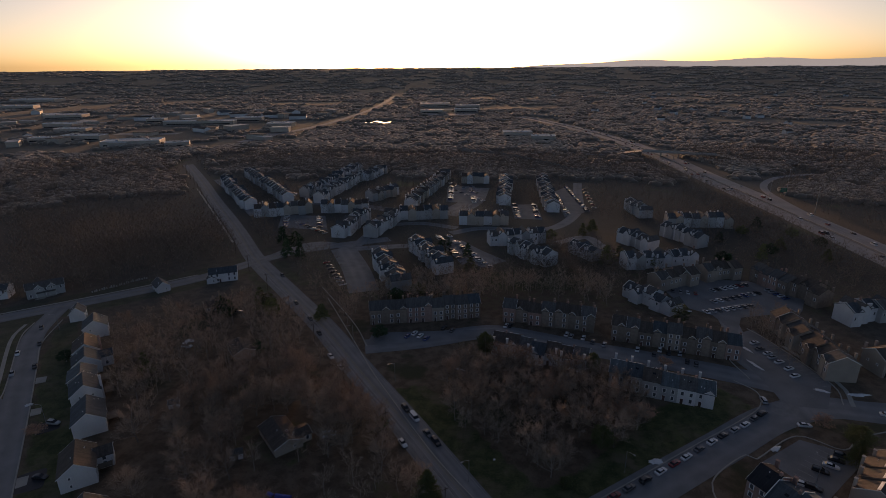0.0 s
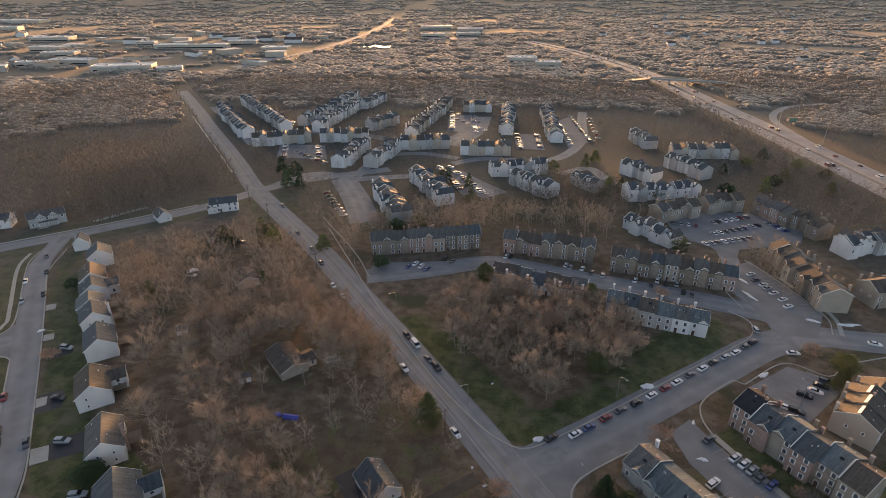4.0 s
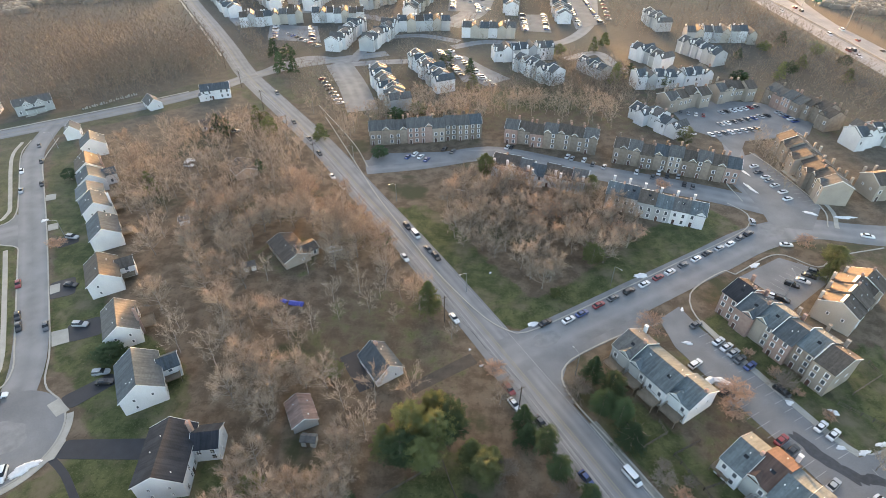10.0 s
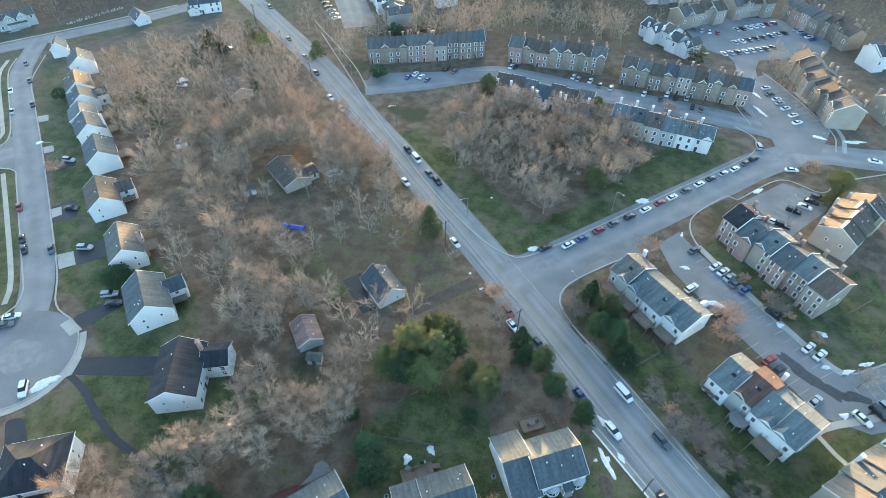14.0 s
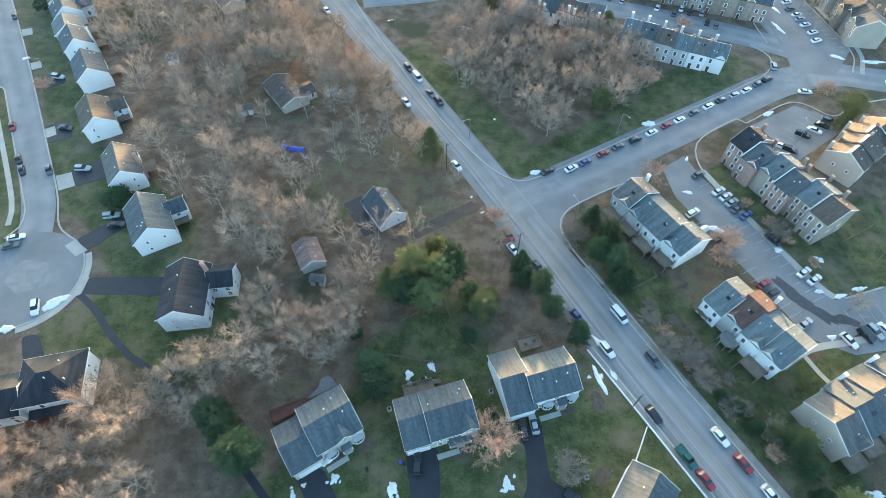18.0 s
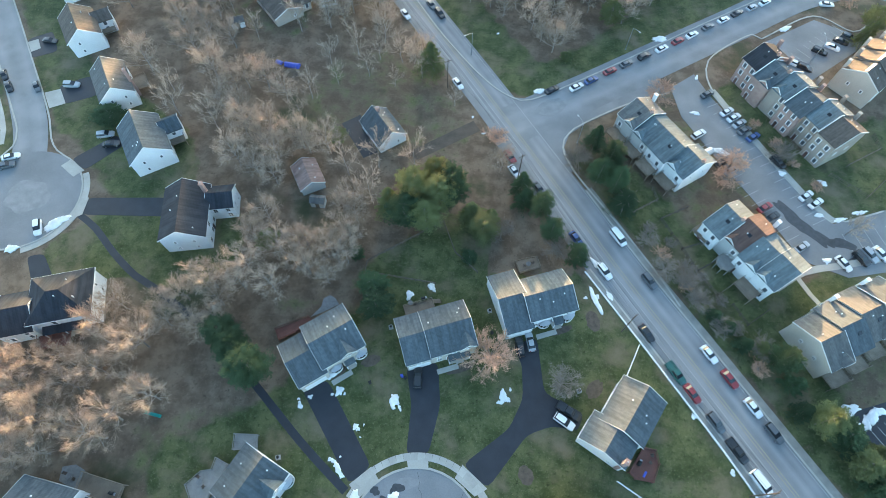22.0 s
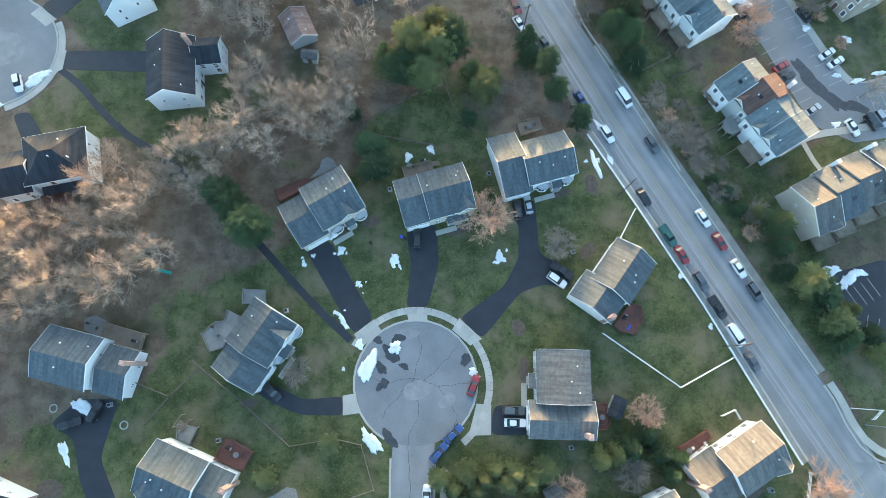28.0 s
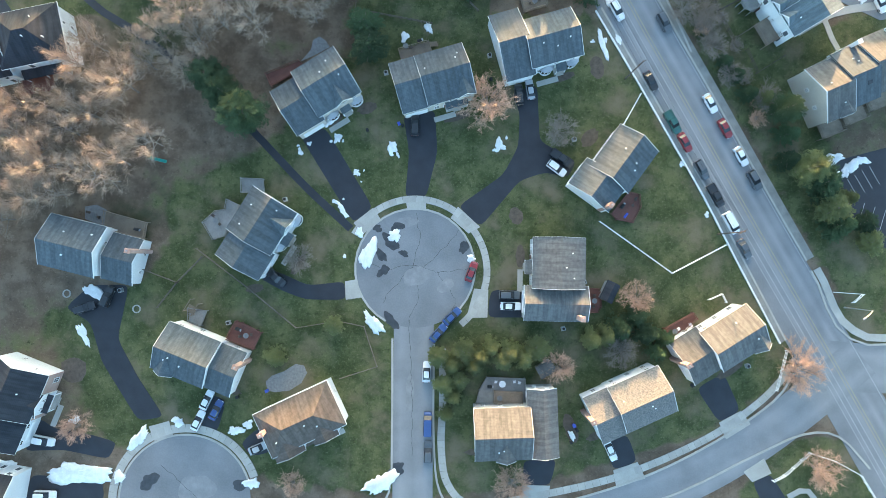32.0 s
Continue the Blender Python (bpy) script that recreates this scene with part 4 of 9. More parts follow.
for x, y, r, st, yw in ((-4.5, -4.0, 2.0, 1.6, 10), (2.0, -6.0, 1.4, 1.4, 40), (-7, 8, 1.2, 2.0, 10), (-5.5, -30, 1.0, 4.0, 88), (-52, -52, 3.0, 1.4, 0), (30.5, 110, 3.0, 1.5, 35), (-111, 76, 5, 1.2, 0), (124, 166, 4, 1.3, 20), (84, -24, 2.5, 2.2, -50)):
    stain(x, y, r, st, yw, PATCH, "pale worn patch in the asphalt", 0.092, 0.25)
for pts in (((-16, -1), (-11, -2.5), (-5, -1.5), (0, -3), (7, -2)), ((-5, 10), (-4, 4), (-5.5, -2), (-4, -8), (-6, -14)), ((-4, -3), (2, 3), (5, 7)), ((-5.5, -2), (-10, -7), (-12, -10)), ((-6, -14), (-5, -30), (-4.6, -44)),
            ((-60, -47), (-54, -52), (-48, -58)), ((-66, -57), (-56, -55), (-44, -54)), ((0, -3), (4, -9), (3, -13))):
    jag = random.Random(int(pts[0][0]))
    line = [p + Vector((jag.uniform(-0.25, 0.25), jag.uniform(-0.25, 0.25))) for p in smooth_line(pts, 0.9)]
    setting("crack", ribbon(line, 0.035, -0.035, 0.07, 0.1), SEAL, "dark sealed crack in the asphalt", "crack")

# highway with its bridge and ramp
road("road_highway", HIGHWAY_LINE, 32, HIGHWAY, "pale dual carriageway with a median barrier", 0.12, 12)
road("road_ramp", RAMP_LINE, 7, HIGHWAY, "curved pale highway slip road", 0.16, 8)
road("road_far", FAR_ROAD, 16, HIGHWAY, "distant pale road running to the horizon", 0.2, 25)
hl = smooth_line(HIGHWAY_LINE, 12)
setting("median", ribbon(hl, 0.4, -0.4, 0, 1.0), CONCRETE, "concrete median barrier of the highway", "barrier")
setting("median_strip", ribbon(hl, 2.2, -2.2, 0.1, 0.15), ASPHALT, "dark strip beside the median barrier", "road")
for off in (-6, -9.6, 6, 9.6, 13.6, -13.6):
    setting("lane_line", ribbon(hl, off + 0.1, off - 0.1, 0.1, 0.14), PAINT, "white highway lane line", "road marking")

# ---------------------------------------------------------------- houses
def lattice(xs, zs, holes, y0, y1):
    """A plate between y0 and y1 over a grid of lines, with some cells left open; one connected piece."""
    g, nx, nz = Geo(), len(xs), len(zs)
    g.v = [(x, y, z) for y in (y0, y1) for z in zs for x in xs]
    at = lambda k, i, j: k * nx * nz + j * nx + i
    solid = {(i, j) for i in range(nx - 1) for j in range(nz - 1)} - set(holes)
    for i, j in sorted(solid):
        g.f.append((at(0, i, j), at(0, i + 1, j), at(0, i + 1, j + 1), at(0, i, j + 1)))
        g.f.append((at(1, i, j + 1), at(1, i + 1, j + 1), at(1, i + 1, j), at(1, i, j)))
        for di, dj, p, q in ((0, -1, (i, j), (i + 1, j)), (0, 1, (i + 1, j + 1), (i, j + 1)), (-1, 0, (i, j + 1), (i, j)), (1, 0, (i + 1, j), (i + 1, j + 1))):
            if (i + di, j + dj) not in solid:
                g.f.append((at(0, *q), at(0, *p), at(1, *p), at(1, *q)))
    g.m = [0] * len(g.f)
    return g


def window_mesh(w, h, panes=2):
    """A proud white surround with glazing bars, and the dark glass behind them; front towards -y."""
    xs, holes = [-w / 2 - 0.11, -w / 2], []
    for i in range(1, panes):
        x = -w / 2 + w * i / panes
        xs += [x - 0.025, x + 0.025]
    xs += [w / 2, w / 2 + 0.11]
    zs = [-0.1, 0, h / 2 - 0.03, h / 2 + 0.03, h, h + 0.11]
    holes = [(1 + 2 * i, j) for i in range(panes) for j in (1, 3)]
    return lattice(xs, zs, holes, -0.1, 0.02).mesh("window", TRIM), Geo().box(-w / 2 - 0.02, -0.045, -0.02, w / 2 + 0.02, 0.02, h + 0.02).mesh("pane", GLASS)


def one_window(w, h):
    """A surround and its glass in one piece, for walls seen from far off."""
    a, b, g = w / 2 + 0.2, w / 2 - 0.04, Geo()
    out = [(-a, -0.1), (a, -0.1), (a, h + 0.12), (-a, h + 0.12)]
    inn = [(-b, 0), (b, 0), (b, h), (-b, h)]
    v = [(x, 0.02, z) for x, z in out] + [(x, -0.1, z) for x, z in out] + [(x, -0.1, z) for x, z in inn] + [(x, -0.04, z) for x, z in inn]
    f = [(k * 4 + i, k * 4 + (i + 1) % 4, k * 4 + 4 + (i + 1) % 4, k * 4 + 4 + i) for k in range(3) for i in range(4)]
    g.add(v, f).f.append((12, 13, 14, 15))
    g.m.append(1)
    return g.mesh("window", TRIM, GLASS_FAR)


WIN, WIN_WIDE, WIN_SMALL = window_mesh(0.95, 1.45), window_mesh(1.7, 1.45, 2), window_mesh(0.6, 0.8)
WIN_FAR, WIN_FAR_SMALL = one_window(1.0, 1.5), one_window(0.6, 0.85)
DOOR = Geo().box(-0.5, -0.07, 0, 0.5, 0.02, 2.1).box(-0.62, -0.04, 0, -0.5, 0.02, 2.2, 1).box(0.5, -0.04, 0, 0.62, 0.02, 2.2, 1).box(-0.62, -0.04, 2.1, 0.62, 0.02, 2.22, 1).mesh(
    "door", surf("dark_front_door_paint", (0.06, 0.03, 0.025), (0.12, 0.06, 0.05), 1.0, 0.5, 0.1, 0.0, vary=0.5), TRIM)


def garage_mesh(w):
    g = Geo().box(-w / 2 - 0.12, -0.05, 0, w / 2 + 0.12, 0.02, 2.35)
    for i in range(4):
        g.box(-w / 2, -0.1, 0.03 + i * 0.55, w / 2, 0.0, 0.55 + i * 0.55)
    return g.mesh("garage_door", TRIM)


GARAGE = garage_mesh(4.8)


def put_window(parent, kind, x, y, z, yaw, base):
    m = parent.matrix_basis @ base @ at2(x, y, yaw, z)
    if m.translation.length > 170 and (m.to_3x3() @ Vector((0, -1, 0))).dot(m.translation) > 0.35 * m.translation.length:
        return None
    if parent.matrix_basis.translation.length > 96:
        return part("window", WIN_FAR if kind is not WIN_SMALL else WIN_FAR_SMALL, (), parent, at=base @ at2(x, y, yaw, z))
    ob = part("window", kind[0], (), parent, at=base @ at2(x, y, yaw, z))
    part("pane", kind[1], (), ob, "dark reflecting glass pane")
    return ob


def gable_body(parent, L, W, h, rise_h, wall, roof, at, overhang=0.35, fascia=True, thick=0.17, party=False):
    """Walls and a pitched roof; the ridge runs along x."""
    body = Geo().prism([(-W / 2, 0), (W / 2, 0), (W / 2, h), (0, h + rise_h), (-W / 2, h)], -L / 2, L / 2)
    if party:
        body.prism([(-W / 2 - 0.3, h - 0.6), (W / 2 + 0.3, h - 0.6), (W / 2 + 0.3, h + 0.35), (0, h + rise_h + 0.65), (-W / 2 - 0.3, h + 0.35)], -L / 2 - 0.01, -L / 2 + 0.28)
    part("wall", body, wall, parent, at=at)
    tan = rise_h / (W / 2)
    e, g = W / 2 + overhang, Geo()
    for s in (1, -1):
        g.prism([(0, h + rise_h + 0.02), (s * e, h - overhang * tan + 0.02), (s * e, h - overhang * tan + 0.02 + thick), (0, h + rise_h + 0.02 + thick)], -L / 2 - 0.25, L / 2 + 0.25)
    part("roof", g, roof, parent, at=at)
    if fascia:
        for end in (-1, 1):
            f = Geo()
            for s in (1, -1):
                x = end * (L / 2 + 0.25)
                f.prism([(0, h + rise_h - 0.06), (s * (e + 0.03), h - overhang * tan - 0.06), (s * (e + 0.03), h - overhang * tan + 0.22), (0, h + rise_h + 0.22)], x - 0.02, x + end * 0.06)
            part("fascia", f, TRIM, parent, "white rake board", at=at)
        for s in (1, -1) if parent.matrix_basis.translation.length < 130 else ():
            z = h - overhang * tan
            part("gutter", Geo().box(-L / 2 - 0.2, s * (e - 0.14), z - 0.14, L / 2 + 0.2, s * (e + 0.03), z + 0.0), TRIM, parent, "white gutter", at=at)


def hip_body(parent, L, W, h, rise_h, wall, roof, at, inset=4.5, overhang=0.4):
    """Walls and a roof that slopes on all four sides; the ridge runs along x."""
    part("wall", Geo().box(-L / 2, -W / 2, 0, L / 2, W / 2, h), wall, parent, at=at)
    a, b, c = L / 2 + overhang, W / 2 + overhang, max(0.2, L / 2 - inset)
    g = Geo()
    eaves = [(-a, -b), (a, -b), (a, b), (-a, b)]
    g.add([(px, py, h - 0.1) for px, py in eaves] + [(px, py, h + 0.08) for px, py in eaves] + [(-c, 0, h + rise_h), (c, 0, h + rise_h)],
          [(3, 2, 1, 0), (0, 1, 5, 4), (1, 2, 6, 5), (2, 3, 7, 6), (3, 0, 4, 7), (4, 5, 9, 8), (6, 7, 8, 9), (5, 6, 9), (7, 4, 8)])
    part("roof", g, roof, parent, at=at)
    gut = Geo()
    for (p, q) in zip(eaves, eaves[1:] + eaves[:1]):
        gut.tube((*p, h - 0.02), (*q, h - 0.02), 0.1, 0.1, 4)
    part("gutter", gut, TRIM, parent, "white gutter", at=at)


def bay_window(t, x, y, yaw, wide=1.5):
    """A half-round glazed bay with white mullions under a small metal roof."""
    b = at2(x, y, yaw)
    ring = [(wide * math.cos(math.pi + math.pi * i / 6), 0.75 * wide * math.sin(math.pi + math.pi * i / 6)) for i in range(7)]
    bay = part("bay_window", Geo().prism(ring, 0.3, 1.0, "z").prism([(u * 1.03, v * 1.03) for u, v in ring], 2.3, 2.6, "z"), TRIM, t, "white half-round bay window", at=b)
    part("pane", Geo().prism([(u * 0.96, v * 0.96) for u, v in ring], 1.0, 2.3, "z"), GLASS, bay, "dark reflecting glass pane")
    for u, v in ring[1:-1]:
        part("mullion", Geo().box(u - 0.05, v - 0.05, 1.0, u + 0.05, v + 0.05, 2.3), TRIM, bay)
    g = Geo()
    n = len(ring)
    g.add([(u * 1.12, v * 1.12, 2.6) for u, v in ring] + [(0, 0, 3.25)] + [(u * 1.12, v * 1.12, 2.52) for u, v in ring], [(i, i + 1, n) for i in range(n - 1)] + [tuple(range(2 * n, n, -1))] + [(i + n + 1, i + n + 2, i + 1, i) for i in range(n - 1)])
    part("bay_roof", g, METAL, bay, "grey-blue metal bay roof")


HOMES = {}


def deck_on(seed, pts, z, mat, label="boarded timber deck with railings", rail=True, name="deck_floor"):
    """A deck or terrace of any outline, in the plan's axes, as part of a house."""
    t = HOMES[seed]
    back = t.matrix_basis.inverted()
    part(name, Geo().prism(pts, max(0.0, z - 0.2), z, "z"), mat, t, label, at=back)
    for a, b in zip(pts, pts[1:] + pts[:1]) if rail else ():
        g = Geo().tube((*a, z + 0.95), (*b, z + 0.95), 0.07, 0.07, 4).tube((*a, z + 0.15), (*b, z + 0.15), 0.05, 0.05, 4)
        n = max(2, int((Vector(a) - Vector(b)).length / 0.4))
        for i in range(n + 1):
            p = Vector(a).lerp(Vector(b), i / n)
            g.tube((p.x, p.y, z), (p.x, p.y, z + 0.95), 0.035, 0.035, 3)
        part("deck_railing", g, mat, t, at=back)
        part("deck_post", Geo().box(a[0] - 0.09, a[1] - 0.09, 0, a[0] + 0.09, a[1] + 0.09, z + 1.1), mat, t, at=back)


def house(x, y, yaw, L, W, wall="white", roof="grey", h=5.6, pitch=0.5, wings=(), porch=None, deck=None, chimney=None, windows=True, dormer=None, label="", seed=0, hip=0.0, bays=()):
    """A detached house. wings: dx, dy, quarter turns, length, width, eaves, garage side. porch, deck, dormer, chimney in the main block's axes."""
    rng = random.Random(seed)
    label = label or f"two-storey {wall} sided house with a {'charcoal' if roof == 'dark' else roof if roof != 'slate' else 'blue-grey'} shingle roof"
    t = thing("house", label, "house", "houses", at2(x, y, yaw))
    W_, R_ = WALLS[wall], ROOFS[roof]
    eye = Matrix.Identity(4)
    HOMES[seed] = t
    if hip:
        hip_body(t, L, W, h, W / 2 * pitch, W_, R_, eye, hip)
    else:
        gable_body(t, L, W, h, W / 2 * pitch, W_, R_, eye)
    for bx in bays:
        bay_window(t, bx, -W / 2, 0)
    blocks = [(eye, L, W, h)]
    for dx, dy, q, wl, ww, wh, garage in wings:
        b = at2(dx, dy, 90 * q)
        gable_body(t, wl, ww, wh, ww / 2 * pitch * 0.92, W_, R_, b)
        blocks.append((b, wl, ww, wh))
        if garage:
            g = {"s": (0, -ww / 2, 0), "n": (0, ww / 2, 180), "e": (wl / 2, 0, 90), "w": (-wl / 2, 0, -90)}[garage]
            part("garage_door", GARAGE, (), t, "white panelled garage door", at=b @ at2(*g))
    if windows:
        for b, bl, bw, bh in blocks:
            n = max(1, int(bl / 3.0))
            for z in ([0.95, 3.6 if bh > 5.3 else 3.05] if bh > 4.5 else [0.9]):
                for i in range(n):
                    px = -bl / 2 + bl * (i + 0.5) / n
                    for s in (-1, 1):
                        if rng.random() < 0.7:
                            put_window(t, WIN, px, s * bw / 2, z, 0 if s < 0 else 180, b)
                for s in (-1, 1):
                    for py in (-bw * 0.22, bw * 0.2):
                        if rng.random() < 0.55:
                            put_window(t, WIN_SMALL, s * bl / 2, py, z + 0.3, 90 * s, b)
        part("door", DOOR, (), t, "dark panelled front door", at=at2(-L * 0.12, -W / 2 - 0.01, 0))
    top = h + W / 2 * pitch
    for i in range(3):
        px, py = rng.uniform(-L * 0.4, L * 0.4), rng.uniform(0.8, W * 0.34) * rng.choice((-1, 1))
        z = h + (W / 2 - abs(py)) * pitch
        part("vent_pipe", Geo().tube((0, 0, -0.2), (0, 0, 0.5), 0.11, 0.11, 6).tube((0, 0, 0.5), (0, 0, 0.58), 0.17, 0.1, 6), TRIM, t, "pale roof vent", at=Matrix.Translation((px, py, z)))
    if chimney:
        cx, cy = chimney
        g = Geo().box(cx - 0.5, cy - 0.4, 0, cx + 0.5, cy + 0.4, top + 0.7).box(cx - 0.6, cy - 0.5, top + 0.7, cx + 0.6, cy + 0.5, top + 0.9)
        part("chimney", g, WALLS["brick"] if rng.random() < 0.5 or math.hypot(x, y) < 110 else W_, t, "chimney stack with a capped top")
        part("flue", Geo().tube((cx, cy, top + 0.9), (cx, cy, top + 1.3), 0.16, 0.14, 8), METAL, t)
    if porch:
        px, pw, pd = porch
        part("porch_roof", Geo().prism([(-W / 2 - pd, 2.75), (-W / 2, 3.2), (-W / 2, 3.35), (-W / 2 - pd - 0.2, 2.82)], px - pw / 2, px + pw / 2), R_, t)
        part("porch_floor", Geo().box(px - pw / 2, -W / 2 - pd, 0, px + pw / 2, -W / 2, 0.35), CONCRETE, t)
        for i in range(max(2, int(pw / 2.4))):
            qx = px - pw / 2 + 0.15 + (pw - 0.3) * i / max(1, int(pw / 2.4) - 1)
            part("porch_post", Geo().box(qx - 0.08, -W / 2 - pd + 0.05, 0.35, qx + 0.08, -W / 2 - pd + 0.21, 2.8), TRIM, t)
        far_end = px - 5.6 if not wings or wings[0][0] < 0 else px + 5.6
        part("front_walk", Geo().box(min(px + 0.6, far_end), -W / 2 - pd - 1.5, 0, max(px - 0.6, far_end), -W / 2 - pd - 0.3, 0.06), CONCRETE, t, "pale concrete front walk")
        part("porch_step", Geo().box(px - 0.9, -W / 2 - pd - 0.35, 0, px + 0.9, -W / 2 - pd, 0.18), CONCRETE, t)
    if dormer:
        for dx in dormer:
            gable_body(t, 4.4, 3.8, h + 0.05, 1.75, W_, R_, at2(dx, -W / 2 + 1.9, 90), 0.2)
            put_window(t, WIN_SMALL, dx, -W / 2 - 0.3, h - 1.0, 0, eye)
    if deck:
        build_deck(t, *deck)
    return t


def build_deck(t, x0, y0, x1, y1, z=2.2, mat=None, stairs=True):
    mat = mat or DECK
    part("deck_floor", Geo().box(x0, y0, z - 0.2, x1, y1, z), mat, t, "boarded timber deck")
    for px in (x0 + 0.1, x1 - 0.1):
        for py in (y0 + 0.1, y1 - 0.1):
            part("deck_post", Geo().box(px - 0.08, py - 0.08, 0, px + 0.08, py + 0.08, z + 1.0), mat, t)
    for a, b in (((x0, y0), (x1, y0)), ((x0, y1), (x1, y1)), ((x0, y0), (x0, y1)), ((x1, y0), (x1, y1))):
        g = Geo()
        g.tube((*a, z + 0.95), (*b, z + 0.95), 0.06, 0.06, 4)
        g.tube((*a, z + 0.15), (*b, z + 0.15), 0.05, 0.05, 4)
        n = max(2, int((Vector(a) - Vector(b)).length / 0.5))
        for i in range(n + 1):
            p = Vector(a).lerp(Vector(b), i / n)
            g.tube((p.x, p.y, z), (p.x, p.y, z + 0.95), 0.03, 0.03, 3)
        part("deck_railing", g, mat, t)
    if stairs:
        g = Geo()
        for i in range(8):
            g.box(x1 + i * 0.28, y1 - 1.1, z - (i + 1) * z / 8 - 0.05, x1 + i * 0.28 + 0.3, y1, z - (i + 1) * z / 8)
        part("deck_stairs", g, mat, t)


# houses round the turning circle
house(-77.4, 1.1, -13, 11.6, 10.5, "white", "slate", wings=[(10.0, -0.4, 0, 6.3, 9.6, 3.8, "s")], chimney=(13.4, 2.2), label="white house with grey roof, deck and brick chimney", seed=1)
house(-52.8, -21.5, -21, 11.3, 9.9, "white", "slate", wings=[(8.4, -0.4, 0, 5.7, 9.6, 3.9, "s")], chimney=(11.5, 2.5), dormer=[-3], seed=2, label="white sided house with blue-grey roof and brown deck")
house(-24.7, 37.4, 33, 10.2, 10.9, "tan", "slate", wings=[(-7.9, -0.9, 0, 6.5, 10.6, 4.9, "s")], dormer=[1.0], porch=(0.6, 2.4, 1.4), bays=[-2.6, 3.6], seed=3, label="tan sided house with blue-grey gabled roof and garage wing")
house(0.8, 39.7, 17.5, 10.2, 10.6, "tan", "slate", wings=[(-8.0, 0.1, 0, 5.6, 10.8, 4.9, "s")], deck=(-8, 5.4, -1, 9.4, 1.4), dormer=[3.2], porch=(1.0, 5.0, 1.3), seed=4, label="tan sided house with grey roof, rear deck and snow beside it")
house(23.6, 48.2, 17, 11.1, 10.1, "white", "slate", wings=[(-8.3, 1.2, 0, 6.2, 14.4, 4.3, "s")], porch=(1.2, 2.4, 1.5), bays=[-1.8, 3.9], seed=5, label="white house with skylights, front porch and wing")
house(39.8, 22.4, 55, 10.7, 9.5, "white", "slate", wings=[(-7.8, 1.2, 0, 6.4, 10.0, 4.9, "n")], chimney=(-10.6, -3.0), seed=6, label="white house with blue-grey roof near the main road")
house(26.1, -0.4, -90, 10.5, 10.7, "grey", "grey", h=5.7, wings=[(8.7, -0.3, 1, 13.3, 7.0, 4.8, "w")], chimney=(11.5, 4.4), porch=(1.0, 3.2, 1.2), seed=7, label="grey sided house with taupe roof and garage wing")
house(-37.6, 7.3, 59.3, 10.2, 10.4, "white", "slate", dormer=[1.6], porch=(-0.8, 3.0, 1.5), wings=[(-8.0, -0.6, 0, 6.2, 10.2, 4.9, "s")], bays=[-2.8, 3.6], seed=8, label="white house with blue-grey roof and front gable beside the drive")
house(-28.4, -34.7, 26, 16.4, 9.4, "white", "brown", hip=4.6, wings=[(3.4, -3.2, 1, 6.0, 5.0, 5.3, None), (-4.9, -3.2, 1, 6.0, 6.0, 5.2, "w")], porch=(0.5, 5, 1.6), chimney=(-7.6, 1.0), seed=9, label="white house with brown roof, stone patio and porch")
house(14.8, -37.0, 3, 11.7, 10.5, "grey", "grey", wings=[(8.7, 1.9, 1, 14.2, 5.8, 5.2, "w")], dormer=[0.5], seed=10, label="grey house with grey roof and a large rear deck")
house(44.5, -29.1, 25, 11.4, 9.9, "white", "weathered", wings=[(-8.3, -0.4, 0, 5.8, 10.2, 4.4, "s")], porch=(2, 5, 1.2), chimney=(-12.0, 1.0), seed=11, label="white house with mottled weathered shingle roof")
house(64.2, -15.6, 33, 11.4, 9.2, "white", "grey", wings=[(-8.8, 0.6, 0, 6.4, 10.0, 4.0, "s")], chimney=(-12.4, 1.4), dormer=[4.0], seed=12, label="white house with grey roof and a red deck")
house(-89.1, -29.5, 69.3, 10.5, 11.3, "white", "dark", h=5.5, wings=[(-9.0, 0.3, 0, 7.6, 10.4, 4.6, "s"), (-1.6, -3.4, 1, 5.4, 4.6, 5.0, None)], porch=(-1.4, 4.2, 1.4), seed=13, label="white house with charcoal roof and brick steps")
part("brick_front", Geo().box(-5.2, -5.69, 0.0, 5.2, -5.65, 5.2), WALLS["brick"], HOMES[13], "red-brown brick veneer on the front wall")
house(-95.5, -52.0, -8, 13.0, 10.0, "white", "dark", seed=14, label="white house with charcoal roof beside a black driveway")
house(-87.8, 45.5, 13.4, 13.4, 11.2, "white", "dark", h=5.9, pitch=0.62, hip=5.4, porch=(-0.5, 9.0, 1.8), wings=[(-10.0, -1.6, 0, 8.0, 10.0, 4.8, None)], deck=(-7.0, -10.0, 0.0, -5.8, 0.9, REDDECK, False), seed=15, label="white house with charcoal hipped roof and red brick terrace")
house(-64.8, 68.4, 97.6, 15.0, 10.8, "white", "dark", h=6.1, pitch=0.64, wings=[(4.2, -8.2, 1, 6.2, 6.4, 5.2, None)], porch=(3, 4, 1.2), chimney=(5.2, -4.9), seed=16, label="white house with charcoal roof and dormers")
deck_on(3, [(-39.0, 40.2), (-31.8, 43.4), (-30.6, 42.3), (-33.8, 39.9), (-37.8, 37.7)], 0.9, REDDECK, "red-stained timber deck with railings")
deck_on(3, [(-31.6, 43.7), (-29.4, 46.4), (-29.0, 48.6), (-27.6, 49.4), (-26.2, 48.6), (-25.2, 47.1), (-28.7, 45.1)], 0.06, PAVER, "rounded grey stone patio", False, "patio")
deck_on(5, [(17.5, 58.9), (20.1, 59.7), (22.7, 60.2), (23.5, 57.5), (18.3, 55.8)], 0.6, DECK)
